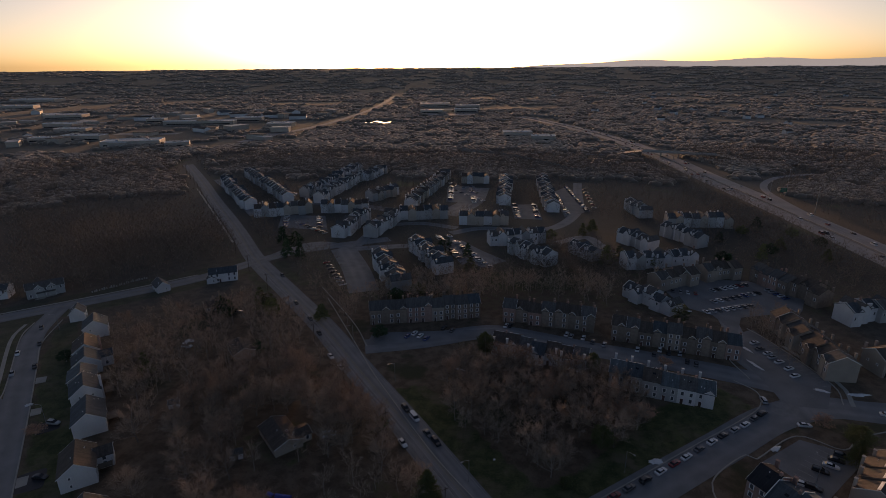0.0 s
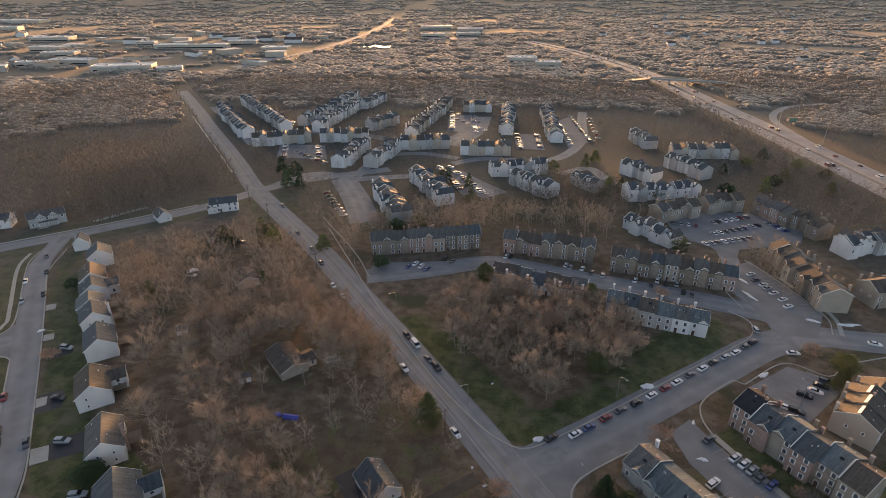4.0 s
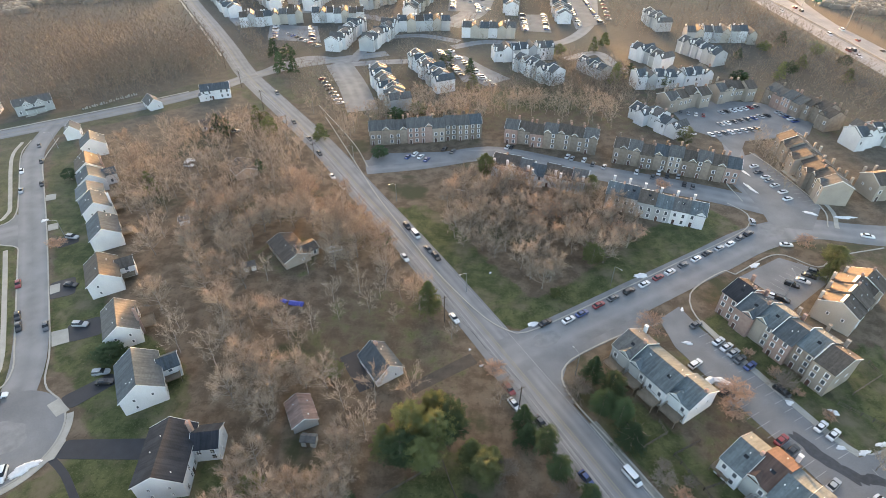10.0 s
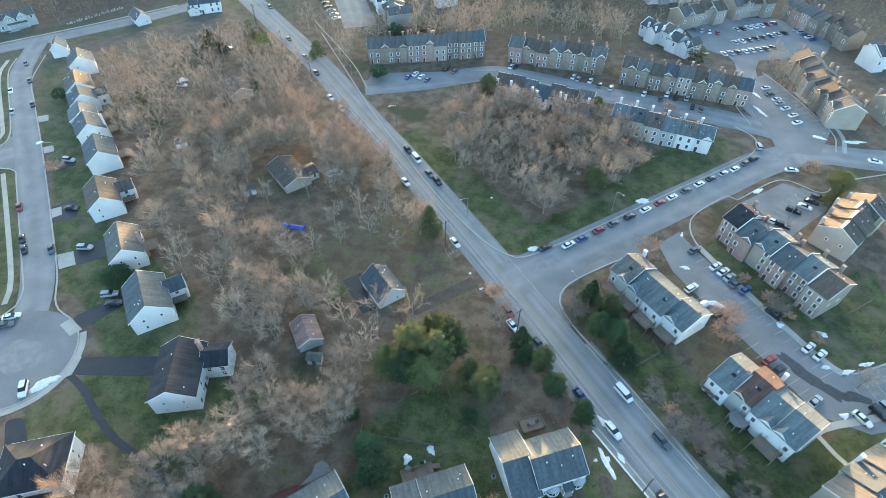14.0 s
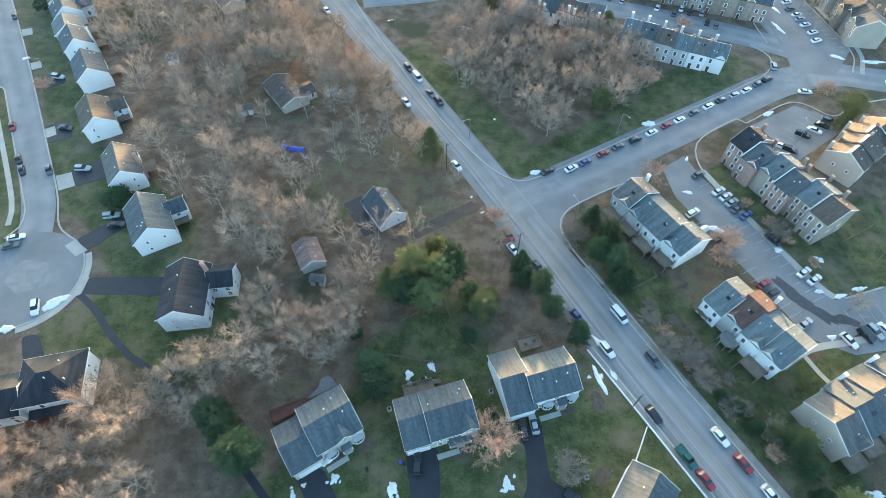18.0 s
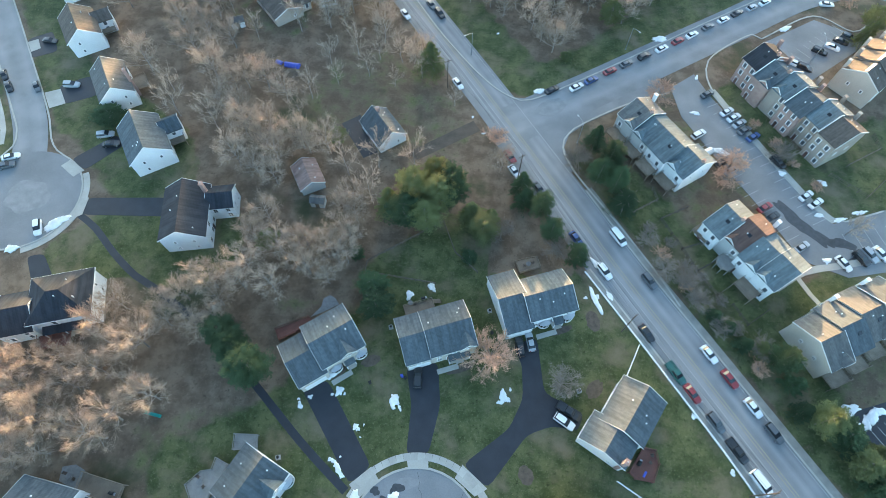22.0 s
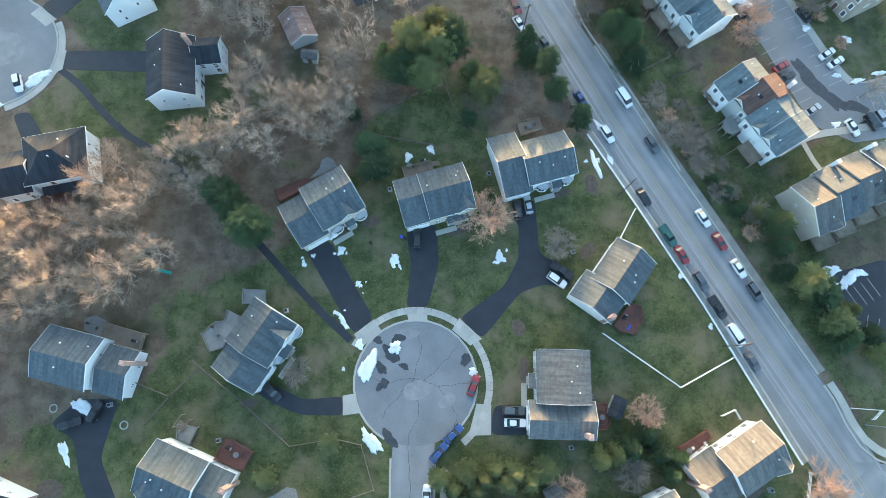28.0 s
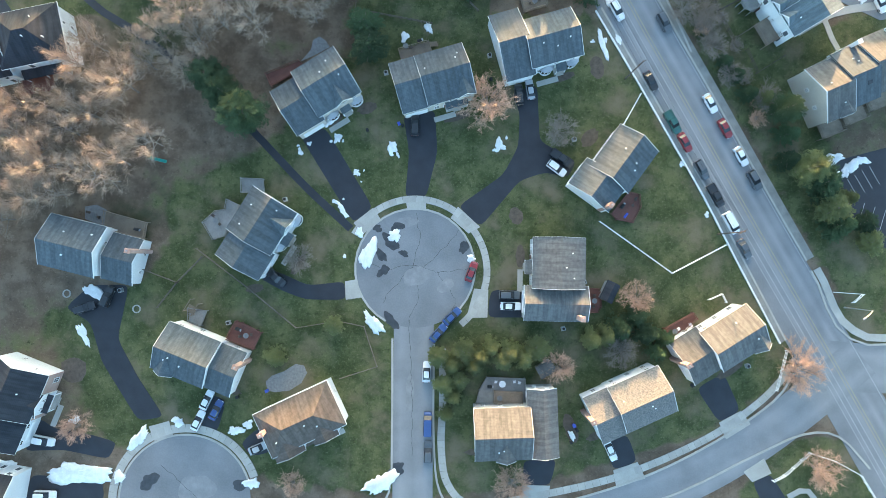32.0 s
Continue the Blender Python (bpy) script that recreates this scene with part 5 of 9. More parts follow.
deck_on(1, [(-73.2, 8.9), (-64.1, 6.6), (-64.6, 3.0), (-73.5, 5.2)], 1.2, DECK)
deck_on(1, [(-78.7, 9.9), (-76.1, 10.4), (-73.8, 9.3), (-74.3, 5.4), (-78.5, 7.2)], 0.06, PAVER, "grey stone patio", False, "patio")
deck_on(8, [(-51.8, 6.9), (-49.1, 9.5), (-47.1, 9.8), (-46.7, 12.1), (-44.0, 10.9), (-47.0, 4.0), (-49.5, 3.2)], 1.0, GREYDECK, "grey composite deck with railings")
deck_on(8, [(-43.6, 13.8), (-43.8, 16.9), (-39.0, 16.8), (-38.6, 13.6)], 0.8, GREYDECK, "small grey landing with railings")
deck_on(2, [(-44.0, -14.7), (-42.7, -15.0), (-39.4, -16.6), (-38.4, -17.2), (-40.0, -20.8), (-45.9, -18.7), (-45.3, -17.0)], 1.0, REDDECK, "brown eight-sided timber deck")
deck_on(2, [(-54.5, -12.0), (-50.6, -12.6), (-51.8, -15.9), (-54.4, -14.9)], 0.7, GREYDECK, "grey timber landing with railings")
deck_on(9, [(-37.5, -28.1), (-36.2, -26.8), (-33.6, -25.8), (-31.0, -24.1), (-29.1, -24.4), (-28.4, -26.0), (-29.6, -28.3), (-32.2, -30.0), (-35.4, -30.4), (-37.1, -30.1)], 0.06, PAVER, "curved grey stone patio", False, "patio")
deck_on(10, [(9.9, -29.0), (11.5, -26.0), (20.0, -26.2), (20.4, -31.6), (9.3, -31.8)], 0.6, GREYDECK, "large grey rear deck with railings")
deck_on(10, [(13.2, -28.9), (19.4, -29.1), (19.5, -31.5), (13.2, -31.5)], 1.0, DECK, "raised brown seating platform")
deck_on(7, [(33.8, -5.8), (36.0, -5.9), (36.6, -7.3), (36.6, -9.9), (35.9, -11.1), (33.8, -11.3)], 0.7, REDDECK, "red-stained timber deck with railings")
deck_on(12, [(50.9, -14.4), (57.1, -10.8), (58.0, -12.1), (52.6, -17.1)], 0.9, REDDECK, "red-stained timber deck with railings")
deck_on(6, [(38.7, 10.9), (42.4, 15.8), (44.8, 15.3), (45.1, 12.5), (43.3, 9.0), (39.9, 9.6)], 0.7, REDDECK, "brown stained deck with railings")
# houses along the west street
for i, (px, py, yw, hl_, hw_, wl_, rf, pt) in enumerate(((-81.7, 91.5, 120, 13.9, 10.7, "white", "slate", 0.78), (-96.7, 112.1, 119.5, 13.2, 9.2, "white", "grey", 0.76), (-113.5, 134.7, 121, 13.0, 9.7, "white", "brown", 0.72),
                                                         (-125.3, 159.0, 122, 13.0, 10.0, "white", "slate", 0.72), (-136.6, 175.0, 124, 11.0, 10.0, "white", "slate", 0.74), (-143.5, 184.0, 121, 9.0, 9.6, "grey", "teal", 0.6),
                                                         (-149.2, 195.6, 124, 9.5, 10.0, "white", "slate", 0.7), (-156.2, 206.8, 121, 12.0, 10.0, "white", "brown", 0.72), (-165.5, 228.2, 121, 10.0, 10.0, "white", "slate", 0.7), (-184.6, 244.5, 116, 7.5, 6.6, "white", "grey", 0.9))):
    house(px, py, yw, hl_, hw_, wl_, rf, h=5.4 if i < 9 else 4.2, pitch=pt, chimney=(-2.5, -hw_ / 2 - 0.3) if i % 3 == 1 else None, deck=(-2.5, -hw_ / 2 - 4, 2.5, -hw_ / 2, 2.0) if i < 6 else None,
          wings=[(2.6, -hw_ / 2 - 2.0, 1, 5.0, 5.5, 4.6, None)] if i in (0, 2, 6) else [], seed=30 + i, label="white gabled house with grey roof along the west street" if wl_ == "white" else "")
# others among the woods and by the cross road
house(-18.0, 99.0, -55.7, 10.7, 8.2, "white", "slate", h=3.0, pitch=0.8, chimney=(-3.5, 0.6), seed=50, label="small white cottage with steep blue-grey roof and terrace")
house(-36.9, 82.8, -63.8, 8.2, 6.3, "grey", "rust", h=2.6, pitch=0.6, windows=False, seed=51, label="low grey outbuilding with faded rust-brown roof in the woods")
house(-55.7, 150.7, -52.9, 15.0, 9.5, "tan", "brown", h=3.0, pitch=0.4, chimney=(4.0, 1.0), seed=52, wings=[(3, 5.5, 1, 6, 6, 2.8, None)], label="low ranch house with pale brown roof in the woods")
house(-89.6, 208.8, -55.9, 11.2, 9.1, "tan", "brown", h=3.0, pitch=0.45, seed=53, label="low tan house with pinkish roof among bare trees")
house(-131.2, 296.1, 19.4, 15.5, 9.0, "white", "slate", h=5.4, wings=[(-6.5, -3, 1, 5, 5, 3.0, None)], seed=54, label="white two-storey farmhouse by the cross road")
house(-223.4, 276.4, 37.4, 17.5, 9.0, "grey", "grey", h=5.4, dormer=[-3, 3], porch=(0, 9, 1.6), seed=55, label="grey house with dormers and a porch")
house(-245.6, 271.9, 18.1, 10.5, 9.0, "white", "slate", h=5.4, seed=56, label="white gabled house beside the cross road")
house(-120.6, 255.0, 30, 9.0, 7.0, "tan", "brown", h=3.0, seed=57, label="low tan house behind bare trees")
house(-161, 281, -48, 10.0, 7.0, "white", "grey", h=3.2, pitch=0.8, seed=59, label="small white cottage with steep grey roof among trees")
house(-101, 170, 20, 3.6, 3.0, "white", "grey", h=2.2, windows=False, seed=58, label="small white garden shed in the woods")


# ---------------------------------------------------------------- townhouse rows
ROW_ROOFS = {"brown": ("grey", "grey", "brown", "slate"), "tan": ("brown", "brown", "grey"), "white": ("slate", "slate", "grey"), "grey": ("grey", "slate", "brown"), "brick": ("slate", "slate", "brown")}
ROW_WALLS = {"brown": ("brown", "brown", "brown", "beige", "brick"), "tan": ("beige", "beige", "brown"), "white": ("white", "white", "grey"), "grey": ("grey", "white", "tan"), "brick": ("brick", "brick", "grey")}


def row(x, y, yaw, n, w, depth, h, style, roofs=(), walls=()):
    """A row of joined houses; the near face runs from (x, y) along yaw, the houses lie to its left."""
    base = at2(x, y, yaw)
    far_off = math.hypot(x, y)
    rng = random.Random(int(x * 7 + y * 3))
    for i in range(n):
        wall = rng.choice(ROW_WALLS[style])
        wall = walls[i % len(walls)] if walls else wall
        roof = roofs[i % len(roofs)] if roofs else rng.choice(ROW_ROOFS[style])
        dy, dh = rng.uniform(-1.0, 1.0) * (1.0 if far_off < 260 else 1.7), rng.uniform(-0.7, 0.7)
        name = {"brown": "tan-brown brick", "brick": "red-brown brick"}.get(wall, wall + " sided")
        t = thing("townhouse", f"{name} townhouse with {'blue-grey' if roof == 'slate' else 'pale blue-green' if roof == 'teal' else roof} shingle roof in a row", "house", "townhouse rows",
                  base @ at2(w * (i + 0.5), depth / 2 + dy, 0))
        hh = h + dh
        crosswise = far_off > 260 and style in ("white", "grey") and i % 3 == 1
        if crosswise:
            gable_body(t, depth + 1.2, w - 0.02, hh - 0.2, depth / 2 * 0.5, WALLS[wall], ROOFS[roof], turn(90), 0.1, fascia=False)
        else:
            gable_body(t, w - 0.02, depth, hh, depth / 2 * 0.52, WALLS[wall], ROOFS[roof], Matrix.Identity(4), 0.3, fascia=far_off < 300 and i in (0, n - 1), party=style in ("white", "grey") and far_off > 260)
        if style == "brick" and i:
            top = hh + depth / 2 * 0.52 + 0.2
            part("party_cap", Geo().prism([(-depth / 2 - 0.3, hh + 0.06), (0, top), (depth / 2 + 0.3, hh + 0.06), (depth / 2 + 0.3, hh + 0.3), (0, top + 0.26), (-depth / 2 - 0.3, hh + 0.3)], -w / 2 - 0.09, -w / 2 + 0.09), TRIM, t, "white firewall capping between roofs")
        storeys = [0.9, 3.6, 6.2][: 3 if hh > 7.9 else 2]
        if far_off < 270:
            for z in storeys:
                for px in (-w * 0.24, w * 0.24):
                    if z > 1 or px > 0:
                        put_window(t, WIN, px, -depth / 2, z, 0, Matrix.Identity(4))
            for px in (-w * 0.24, w * 0.24) if far_off < 140 else ():
                put_window(t, WIN, px, depth / 2, 3.6, 180, Matrix.Identity(4))
            if i in (0, n - 1):
                s = -1 if i == 0 else 1
                for py in (-2.2, 2.0):
                    put_window(t, WIN_SMALL, s * (w / 2 - 0.01), py, 3.9, 90 * s, Matrix.Identity(4))
            part("door", DOOR, (), t, "dark front door", at=at2(-w * 0.24, -depth / 2, 0))
        else:
            for z in storeys[1:] if far_off < 370 else []:
                for px in (-w * 0.24, w * 0.24):
                    part("window", WIN_FAR, (), t, at=at2(px, -depth / 2, 0, z))
        if far_off < 430 and rng.random() < (0.9 if style == "white" and far_off < 130 else 0.5):
            gw = w * 0.5
            gable_body(t, 3.0, gw, hh + 0.25, gw / 2 * 0.8, WALLS[wall], ROOFS[roof], at2(rng.choice((-1, 1)) * w * 0.2, -depth / 2 + 1.35, 90), 0.15, fascia=far_off < 300)
        if far_off < 560 and not (style == "white" and far_off < 130 and rng.random() < 0.6):
            cx = rng.choice((-1, 1)) * w * 0.3
            s = 1 if style != "white" or far_off < 200 else -1
            g = Geo().box(cx - 0.45, s * depth / 2 - 0.1, 0, cx + 0.45, s * depth / 2 + 0.7, hh + 2.4).box(cx - 0.52, s * depth / 2 - 0.17, hh + 2.4, cx + 0.52, s * depth / 2 + 0.77, hh + 2.55)
            part("chimney", g, WALLS["white"] if style in ("white", "grey") else WALLS[wall], t, "boxed chimney with a flat cap")
        if far_off < 330 and rng.random() < 0.45:
            part("ridge_chimney", Geo().box(w * 0.42 - 0.35, -0.35, hh + depth / 2 * 0.52 - 0.6, w * 0.42 + 0.35, 0.35, hh + depth / 2 * 0.52 + 1.1), WALLS["brick"], t, "small brick chimney on the ridge")
        if style in ("tan", "white") and 140 < far_off < 220 and rng.random() < 0.8:
            part("roof_snow", Geo().prism([(0.1, hh + depth / 2 * 0.52 + 0.27), (0.9, hh + depth / 2 * 0.52 - 0.15), (0.9, hh + depth / 2 * 0.52 - 0.3), (0.1, hh + depth / 2 * 0.52 + 0.1)], -w * 0.46, w * rng.uniform(0.2, 0.46)), SNOW, t, "strip of old snow behind the ridge")
        if far_off < 200:
            for k in range(2):
                px, py = rng.uniform(-w * 0.35, w * 0.35), rng.uniform(1, depth * 0.35) * rng.choice((-1, 1))
                part("vent_pipe", Geo().tube((0, 0, -0.2), (0, 0, 0.5), 0.12, 0.12, 6), TRIM, t, at=Matrix.Translation((px, py, hh + (depth / 2 - abs(py)) * 0.52)))
            if rng.random() < 0.5:
                py = depth * 0.2
                part("skylight", Geo().box(-0.5, -0.4, 0, 0.5, 0.4, 0.16), GLASS, t, "dark glazed skylight",
                     at=Matrix.Translation((w * 0.1, -py, hh + (depth / 2 - py) * 0.52 + 0.12)) @ Matrix.Rotation(math.atan(0.52), 4, "X"))
        if style == "white" and far_off < 130 and not (60 < x < 70):
            build_deck(t, -w * 0.42, -depth / 2 - 3.4, w * 0.42, -depth / 2, 2.3, None, False)


row(-36.3, 235.3, 7.8, 9, 6.06, 10.5, 7.8, 'brown')
row(28.7, 239.0, -17.2, 7, 6.22, 10.5, 7.6, 'brown')
row(75.9, 218.5, -21.2, 9, 5.84, 10.5, 7.6, 'brown')
row(19.8, 206.0, -22.8, 7, 5.84, 10.5, 6, 'white', ('brown', 'brown', 'grey', 'slate'))
row(63.6, 180.8, -23.3, 6, 6.21, 10.5, 6.4, 'white', ('teal', 'slate', 'brown', 'teal', 'grey', 'teal'))
row(156.6, 230.9, -98.0, 8, 5.88, 11.5, 7.6, 'tan')
row(119.1, 272.9, 23.3, 4, 6.81, 10.5, 7.6, 'tan')
row(150.8, 285.3, 16.5, 4, 5.73, 10.5, 7.6, 'tan')
row(177.4, 289.4, -73.8, 4, 5.97, 10.5, 7.6, 'brown')
row(186.5, 270.1, -73.7, 3, 6.73, 10.5, 7.6, 'brown')
row(193.2, 230.9, 11.9, 5, 5.80, 10.5, 7.6, 'white')
row(122.9, 362.2, -59.8, 5, 5.59, 10.5, 7.6, 'white')
row(159.3, 376.6, -66.9, 6, 5.64, 10.5, 7.6, 'white')
row(172.6, 397.3, -4.8, 8, 5.98, 10.5, 7.6, 'grey')
row(111.7, 306.3, 8.9, 8, 5.88, 10.5, 7.6, 'white')
row(96.5, 268.0, -58, 5, 6.1, 9, 6.2, 'white')
row(31.9, 354.1, 8.2, 7, 5.73, 10.5, 7.6, 'white')
row(43.0, 340.0, -57.8, 6, 5.77, 10.5, 7.6, 'white')
row(84, 342, -61.4, 4, 5.77, 9, 5.6, 'white')
row(-45.9, 319.9, -71.0, 8, 6.15, 10.5, 7.6, 'white')
row(-24.1, 345.3, -66.1, 8, 6.19, 10.5, 7.6, 'white')
row(-72.5, 373.9, 76.5, 9, 5.92, 10.5, 7.6, 'white')
row(-48.1, 374.0, 75.5, 9, 5.94, 10.5, 7.6, 'white')
row(-158.4, 431.8, 15.4, 8, 5.98, 10.5, 7.6, 'grey')
row(-105.5, 444.6, 4.7, 7, 5.80, 10.5, 7.6, 'grey')
row(-35.7, 421.2, 6.6, 6, 6.56, 10.5, 7.6, 'grey')
row(11.7, 406.8, -6.1, 6, 6.50, 10.5, 7.6, 'grey')
row(-25.9, 455.5, 76.1, 23, 6.05, 10.5, 7.6, 'grey')
row(-239.5, 565.7, -59.5, 21, 5.99, 10.5, 7.6, 'white')
row(-227.8, 610.0, -58.2, 25, 6.08, 10.5, 7.6, 'white')
row(-129.5, 501.9, 73.5, 11, 5.86, 10.5, 7.6, 'white')
row(-111.7, 480.2, 76.8, 19, 6.05, 10.5, 7.6, 'white')
row(-112.7, 572.2, 78.2, 12, 5.86, 10.5, 7.6, 'white')
row(-83.4, 577.4, 70.1, 8, 6.13, 10.5, 7.6, 'white')
row(-66.0, 483.8, 50.1, 6, 6.16, 10.5, 7.6, 'grey')
row(60.1, 561.2, -96.8, 15, 6.24, 10.5, 7.6, 'white')
row(98.2, 560.6, -95.6, 19, 6.21, 10.5, 7.6, 'white')
row(18.9, 561.8, -0.9, 5, 5.88, 10.5, 7.6, 'grey')
row(156.3, 453.4, -82.9, 5, 6.38, 10.5, 7.6, 'white')
row(84.7, 121.9, -61.5, 6, 6.04, 11.5, 8.2, 'brick', ('dark', 'slate', 'teal', 'slate', 'teal', 'brown'), ('brick', 'brick', 'beige', 'brick', 'brown', 'beige'))
row(47.4, 102.1, -58.4, 4, 6.30, 11, 6.6, 'white', ('grey', 'teal', 'teal', 'teal'))
row(64.3, 68.5, -57.6, 4, 5.52, 12, 6.6, 'white', ('teal', 'red', 'teal', 'teal'))
row(83.0, 32.1, 24.3, 4, 6.09, 12, 7, 'white', ('grey', 'slate', 'grey', 'slate'), ('tan', 'tan', 'white', 'tan'))
row(120.6, 111.9, 38.6, 4, 5.96, 11, 7, 'tan', (), ('tan', 'beige'))
row(174.6, 186.9, 7.8, 3, 6.50, 10.5, 7.6, 'tan')


def yard_deck(x, y, yaw, outline, z, mat, label):
    t = thing("deck", label, "deck", "yard decks", at2(x, y, yaw))
    part("deck_floor", Geo().prism(outline, z - 0.2, z, "z"), mat, t)
    for a, b in zip(outline, outline[1:] + outline[:1]):
        g = Geo().tube((*a, z + 0.95), (*b, z + 0.95), 0.07, 0.07, 4).tube((*a, z + 0.2), (*b, z + 0.2), 0.05, 0.05, 4)
        n = max(2, int(math.hypot(b[0] - a[0], b[1] - a[1]) / 0.4))
        for i in range(n + 1):
            px, py = a[0] + (b[0] - a[0]) * i / n, a[1] + (b[1] - a[1]) * i / n
            g.tube((px, py, z), (px, py, z + 0.95), 0.035, 0.035, 3)
        part("deck_railing", g, mat, t)
        part("deck_post", Geo().box(a[0] - 0.09, a[1] - 0.09, 0, a[0] + 0.09, a[1] + 0.09, z + 1.05), mat, t)


yard_deck(68.6, 58.9, 30, [(2.2 * math.cos(i * 0.7854 + 0.39), 2.2 * math.sin(i * 0.7854 + 0.39)) for i in range(8)], 2.4, GREYDECK, "grey eight-sided raised deck with railings")
yard_deck(72.4, 52.2, -57.6, [(-2.6, -1.9), (2.6, -1.9), (2.6, 1.7), (-2.6, 1.7)], 2.4, DECK, "broad pale timber deck with railings")
yard_deck(65.3, 67.5, -57.6, [(-2.2, -1.6), (2.2, -1.6), (2.2, 1.6), (-2.2, 1.6)], 1.6, DECK, "weathered timber deck behind a townhouse")

# ---------------------------------------------------------------- trees
def tube_rows(segs, sides):
    """Many tapered limbs at once: rows of start, end, start radius, end radius. A tip of radius 0 closes to a point."""
    v, f = [], []
    for a, b, r0, r1 in segs:
        d = (b - a).normalized()
        u = d.orthogonal().normalized()
        w = d.cross(u)
        n = len(v)
        ring = [(math.cos(2 * math.pi * i / sides), math.sin(2 * math.pi * i / sides)) for i in range(sides)]
        v += [a + (u * c + w * s) * r0 for c, s in ring]
        if r1 <= 0:
            v.append(b)
            f += [(n + i, n + (i + 1) % sides, n + sides) for i in range(sides)]
        else:
            v += [b + (u * c + w * s) * r1 for c, s in ring]
            f += [(n + i, n + (i + 1) % sides, n + (i + 1) % sides + sides, n + i + sides) for i in range(sides)]
    return [tuple(p) for p in v], f


def bare_shape(seed, h=12.0, limbs=11, forks=6, twigs=6, sprays=3, spread=0.9):
    """Trunk-and-limb rows and twig rows of a leafless tree."""
    rng = random.Random(seed)

    def rnd(s):
        return Vector((rng.uniform(-s, s), rng.uniform(-s, s), rng.uniform(-s, s)))

    wood, fine = [], []
    p, r = Vector((0, 0, -0.2)), h * 0.017
    line = [p]
    for i in range(5):
        q = p + Vector((rng.uniform(-0.3, 0.3), rng.uniform(-0.3, 0.3), h * 0.15))
        wood.append((p, q, r, r * 0.8))
        p, r = q, r * 0.8
        line.append(p)
    for i in range(limbs):
        f = 0.28 + 0.72 * i / limbs
        k = min(int(f * 5), 4)
        a = line[k].lerp(line[k + 1], f * 5 - k)
        az = i * 2.4 + rng.uniform(-0.4, 0.4)
        up = 0.45 + 0.9 * f
        ln = h * (0.42 - 0.17 * f) * rng.uniform(0.8, 1.2)
        d = Vector((math.cos(az) * spread, math.sin(az) * spread, up)).normalized()
        m, b = a + d * ln * 0.5 + rnd(0.25), a + d * ln + rnd(0.5) + Vector((0, 0, ln * 0.12))
        wood += [(a, m, h * 0.0075, h * 0.005), (m, b, h * 0.005, h * 0.0022)]
        for j in range(forks):
            g = 0.3 + 0.7 * j / forks
            c = (a.lerp(m, g * 2) if g < 0.5 else m.lerp(b, g * 2 - 1))
            e = c + (d + rnd(0.75) + Vector((0, 0, 0.2))).normalized() * ln * rng.uniform(0.3, 0.5)
            wood.append((c, e, h * 0.0026, h * 0.0012))
            for k2 in range(twigs):
                s = c.lerp(e, rng.uniform(0.25, 1.0))
                o = s + ((e - c).normalized() + rnd(0.6) + Vector((0, 0, 0.3))).normalized() * rng.uniform(0.9, 1.9) * h / 12
                fine.append((s, o, h * 0.0016, 0))
                for k3 in range(sprays):
                    s2 = s.lerp(o, rng.uniform(0.3, 0.9))
                    fine.append((s2, s2 + ((o - s).normalized() + rnd(0.7)).normalized() * rng.uniform(0.5, 1.1) * h / 12, h * 0.0012, 0))
    return wood, fine


def geo_of(rows, sides):
    v, f = tube_rows(rows, sides)
    g = Geo()
    g.v, g.f, g.m = v, f, [0] * len(f)
    return g


def quick_mesh(name, g, mat):
    me = bpy.data.meshes.new(name)
    me.from_pydata(g.v, [], g.f)
    me.materials.append(mat)
    return me


def slivers(rows, wide):
    """Twigs far thinner than the eye can part: one tapering blade each."""
    g = Geo()
    for i, (a, b, r, _) in enumerate(rows):
        d = b - a
        e = (Matrix.Rotation(i * 1.1, 3, d) @ d.orthogonal()).normalized() * r * wide
        g.add((a - e, a + e, b), [(0, 1, 2)])
    return g


BARE = []
for s in range(5):
    wood, fine = bare_shape(100 + s, 12, 13, 8, 7, 8, 0.85 + 0.12 * s)
    gw, gf = geo_of([q for q in wood if q[2] > 0.05], 4), slivers([(a, b, 0.022, 0) for a, b, r, _ in wood if r <= 0.05] + fine, 0.85)
    BARE.append((quick_mesh("trunk", gw, BARK), quick_mesh("crown", gf, TWIG), quick_mesh("crown", gf, TWIG_WARM)))

def puff_shape(seed, h=6.0):
    """A broad dome of limbs that fork again and again into fine twigs."""
    rng = random.Random(seed)

    def rnd(s):
        return Vector((rng.uniform(-s, s), rng.uniform(-s, s), rng.uniform(-s, s)))

    base = Vector((0, 0, h * 0.22))
    wood, fine = [(Vector((0, 0, -0.2)), base, 0.16, 0.12)], []
    for i in range(24):
        z = 0.12 + 0.88 * ((i * 0.618) % 1.0)
        az, k = i * 2.4 + rng.uniform(-0.3, 0.3), math.sqrt(1 - z * z)
        d = Vector((math.cos(az) * k, math.sin(az) * k, z * 0.85))
        b = base + Vector((d.x * 0.46, d.y * 0.46, d.z * 0.6)) * h * rng.uniform(0.7, 1.0)
        m = base.lerp(b, 0.5) + rnd(0.05 * h) + Vector((0, 0, 0.04 * h))
        wood += [(base, m, 0.05, 0.03), (m, b, 0.03, 0.01)]
        for j in range(11):
            g = 0.3 + 0.7 * j / 11
            c = base.lerp(m, g * 2) if g < 0.5 else m.lerp(b, g * 2 - 1)
            e = c + (d.normalized() * 0.7 + rnd(1.0)).normalized() * h * rng.uniform(0.1, 0.22)
            fine.append((c, e, 0.022, 0))
            for k2 in range(20):
                s = c.lerp(e, rng.uniform(0.3, 1))
                fine.append((s, s + (d.normalized() * 0.5 + rnd(1.0)).normalized() * h * rng.uniform(0.04, 0.1), 0.014, 0))
    return wood, fine


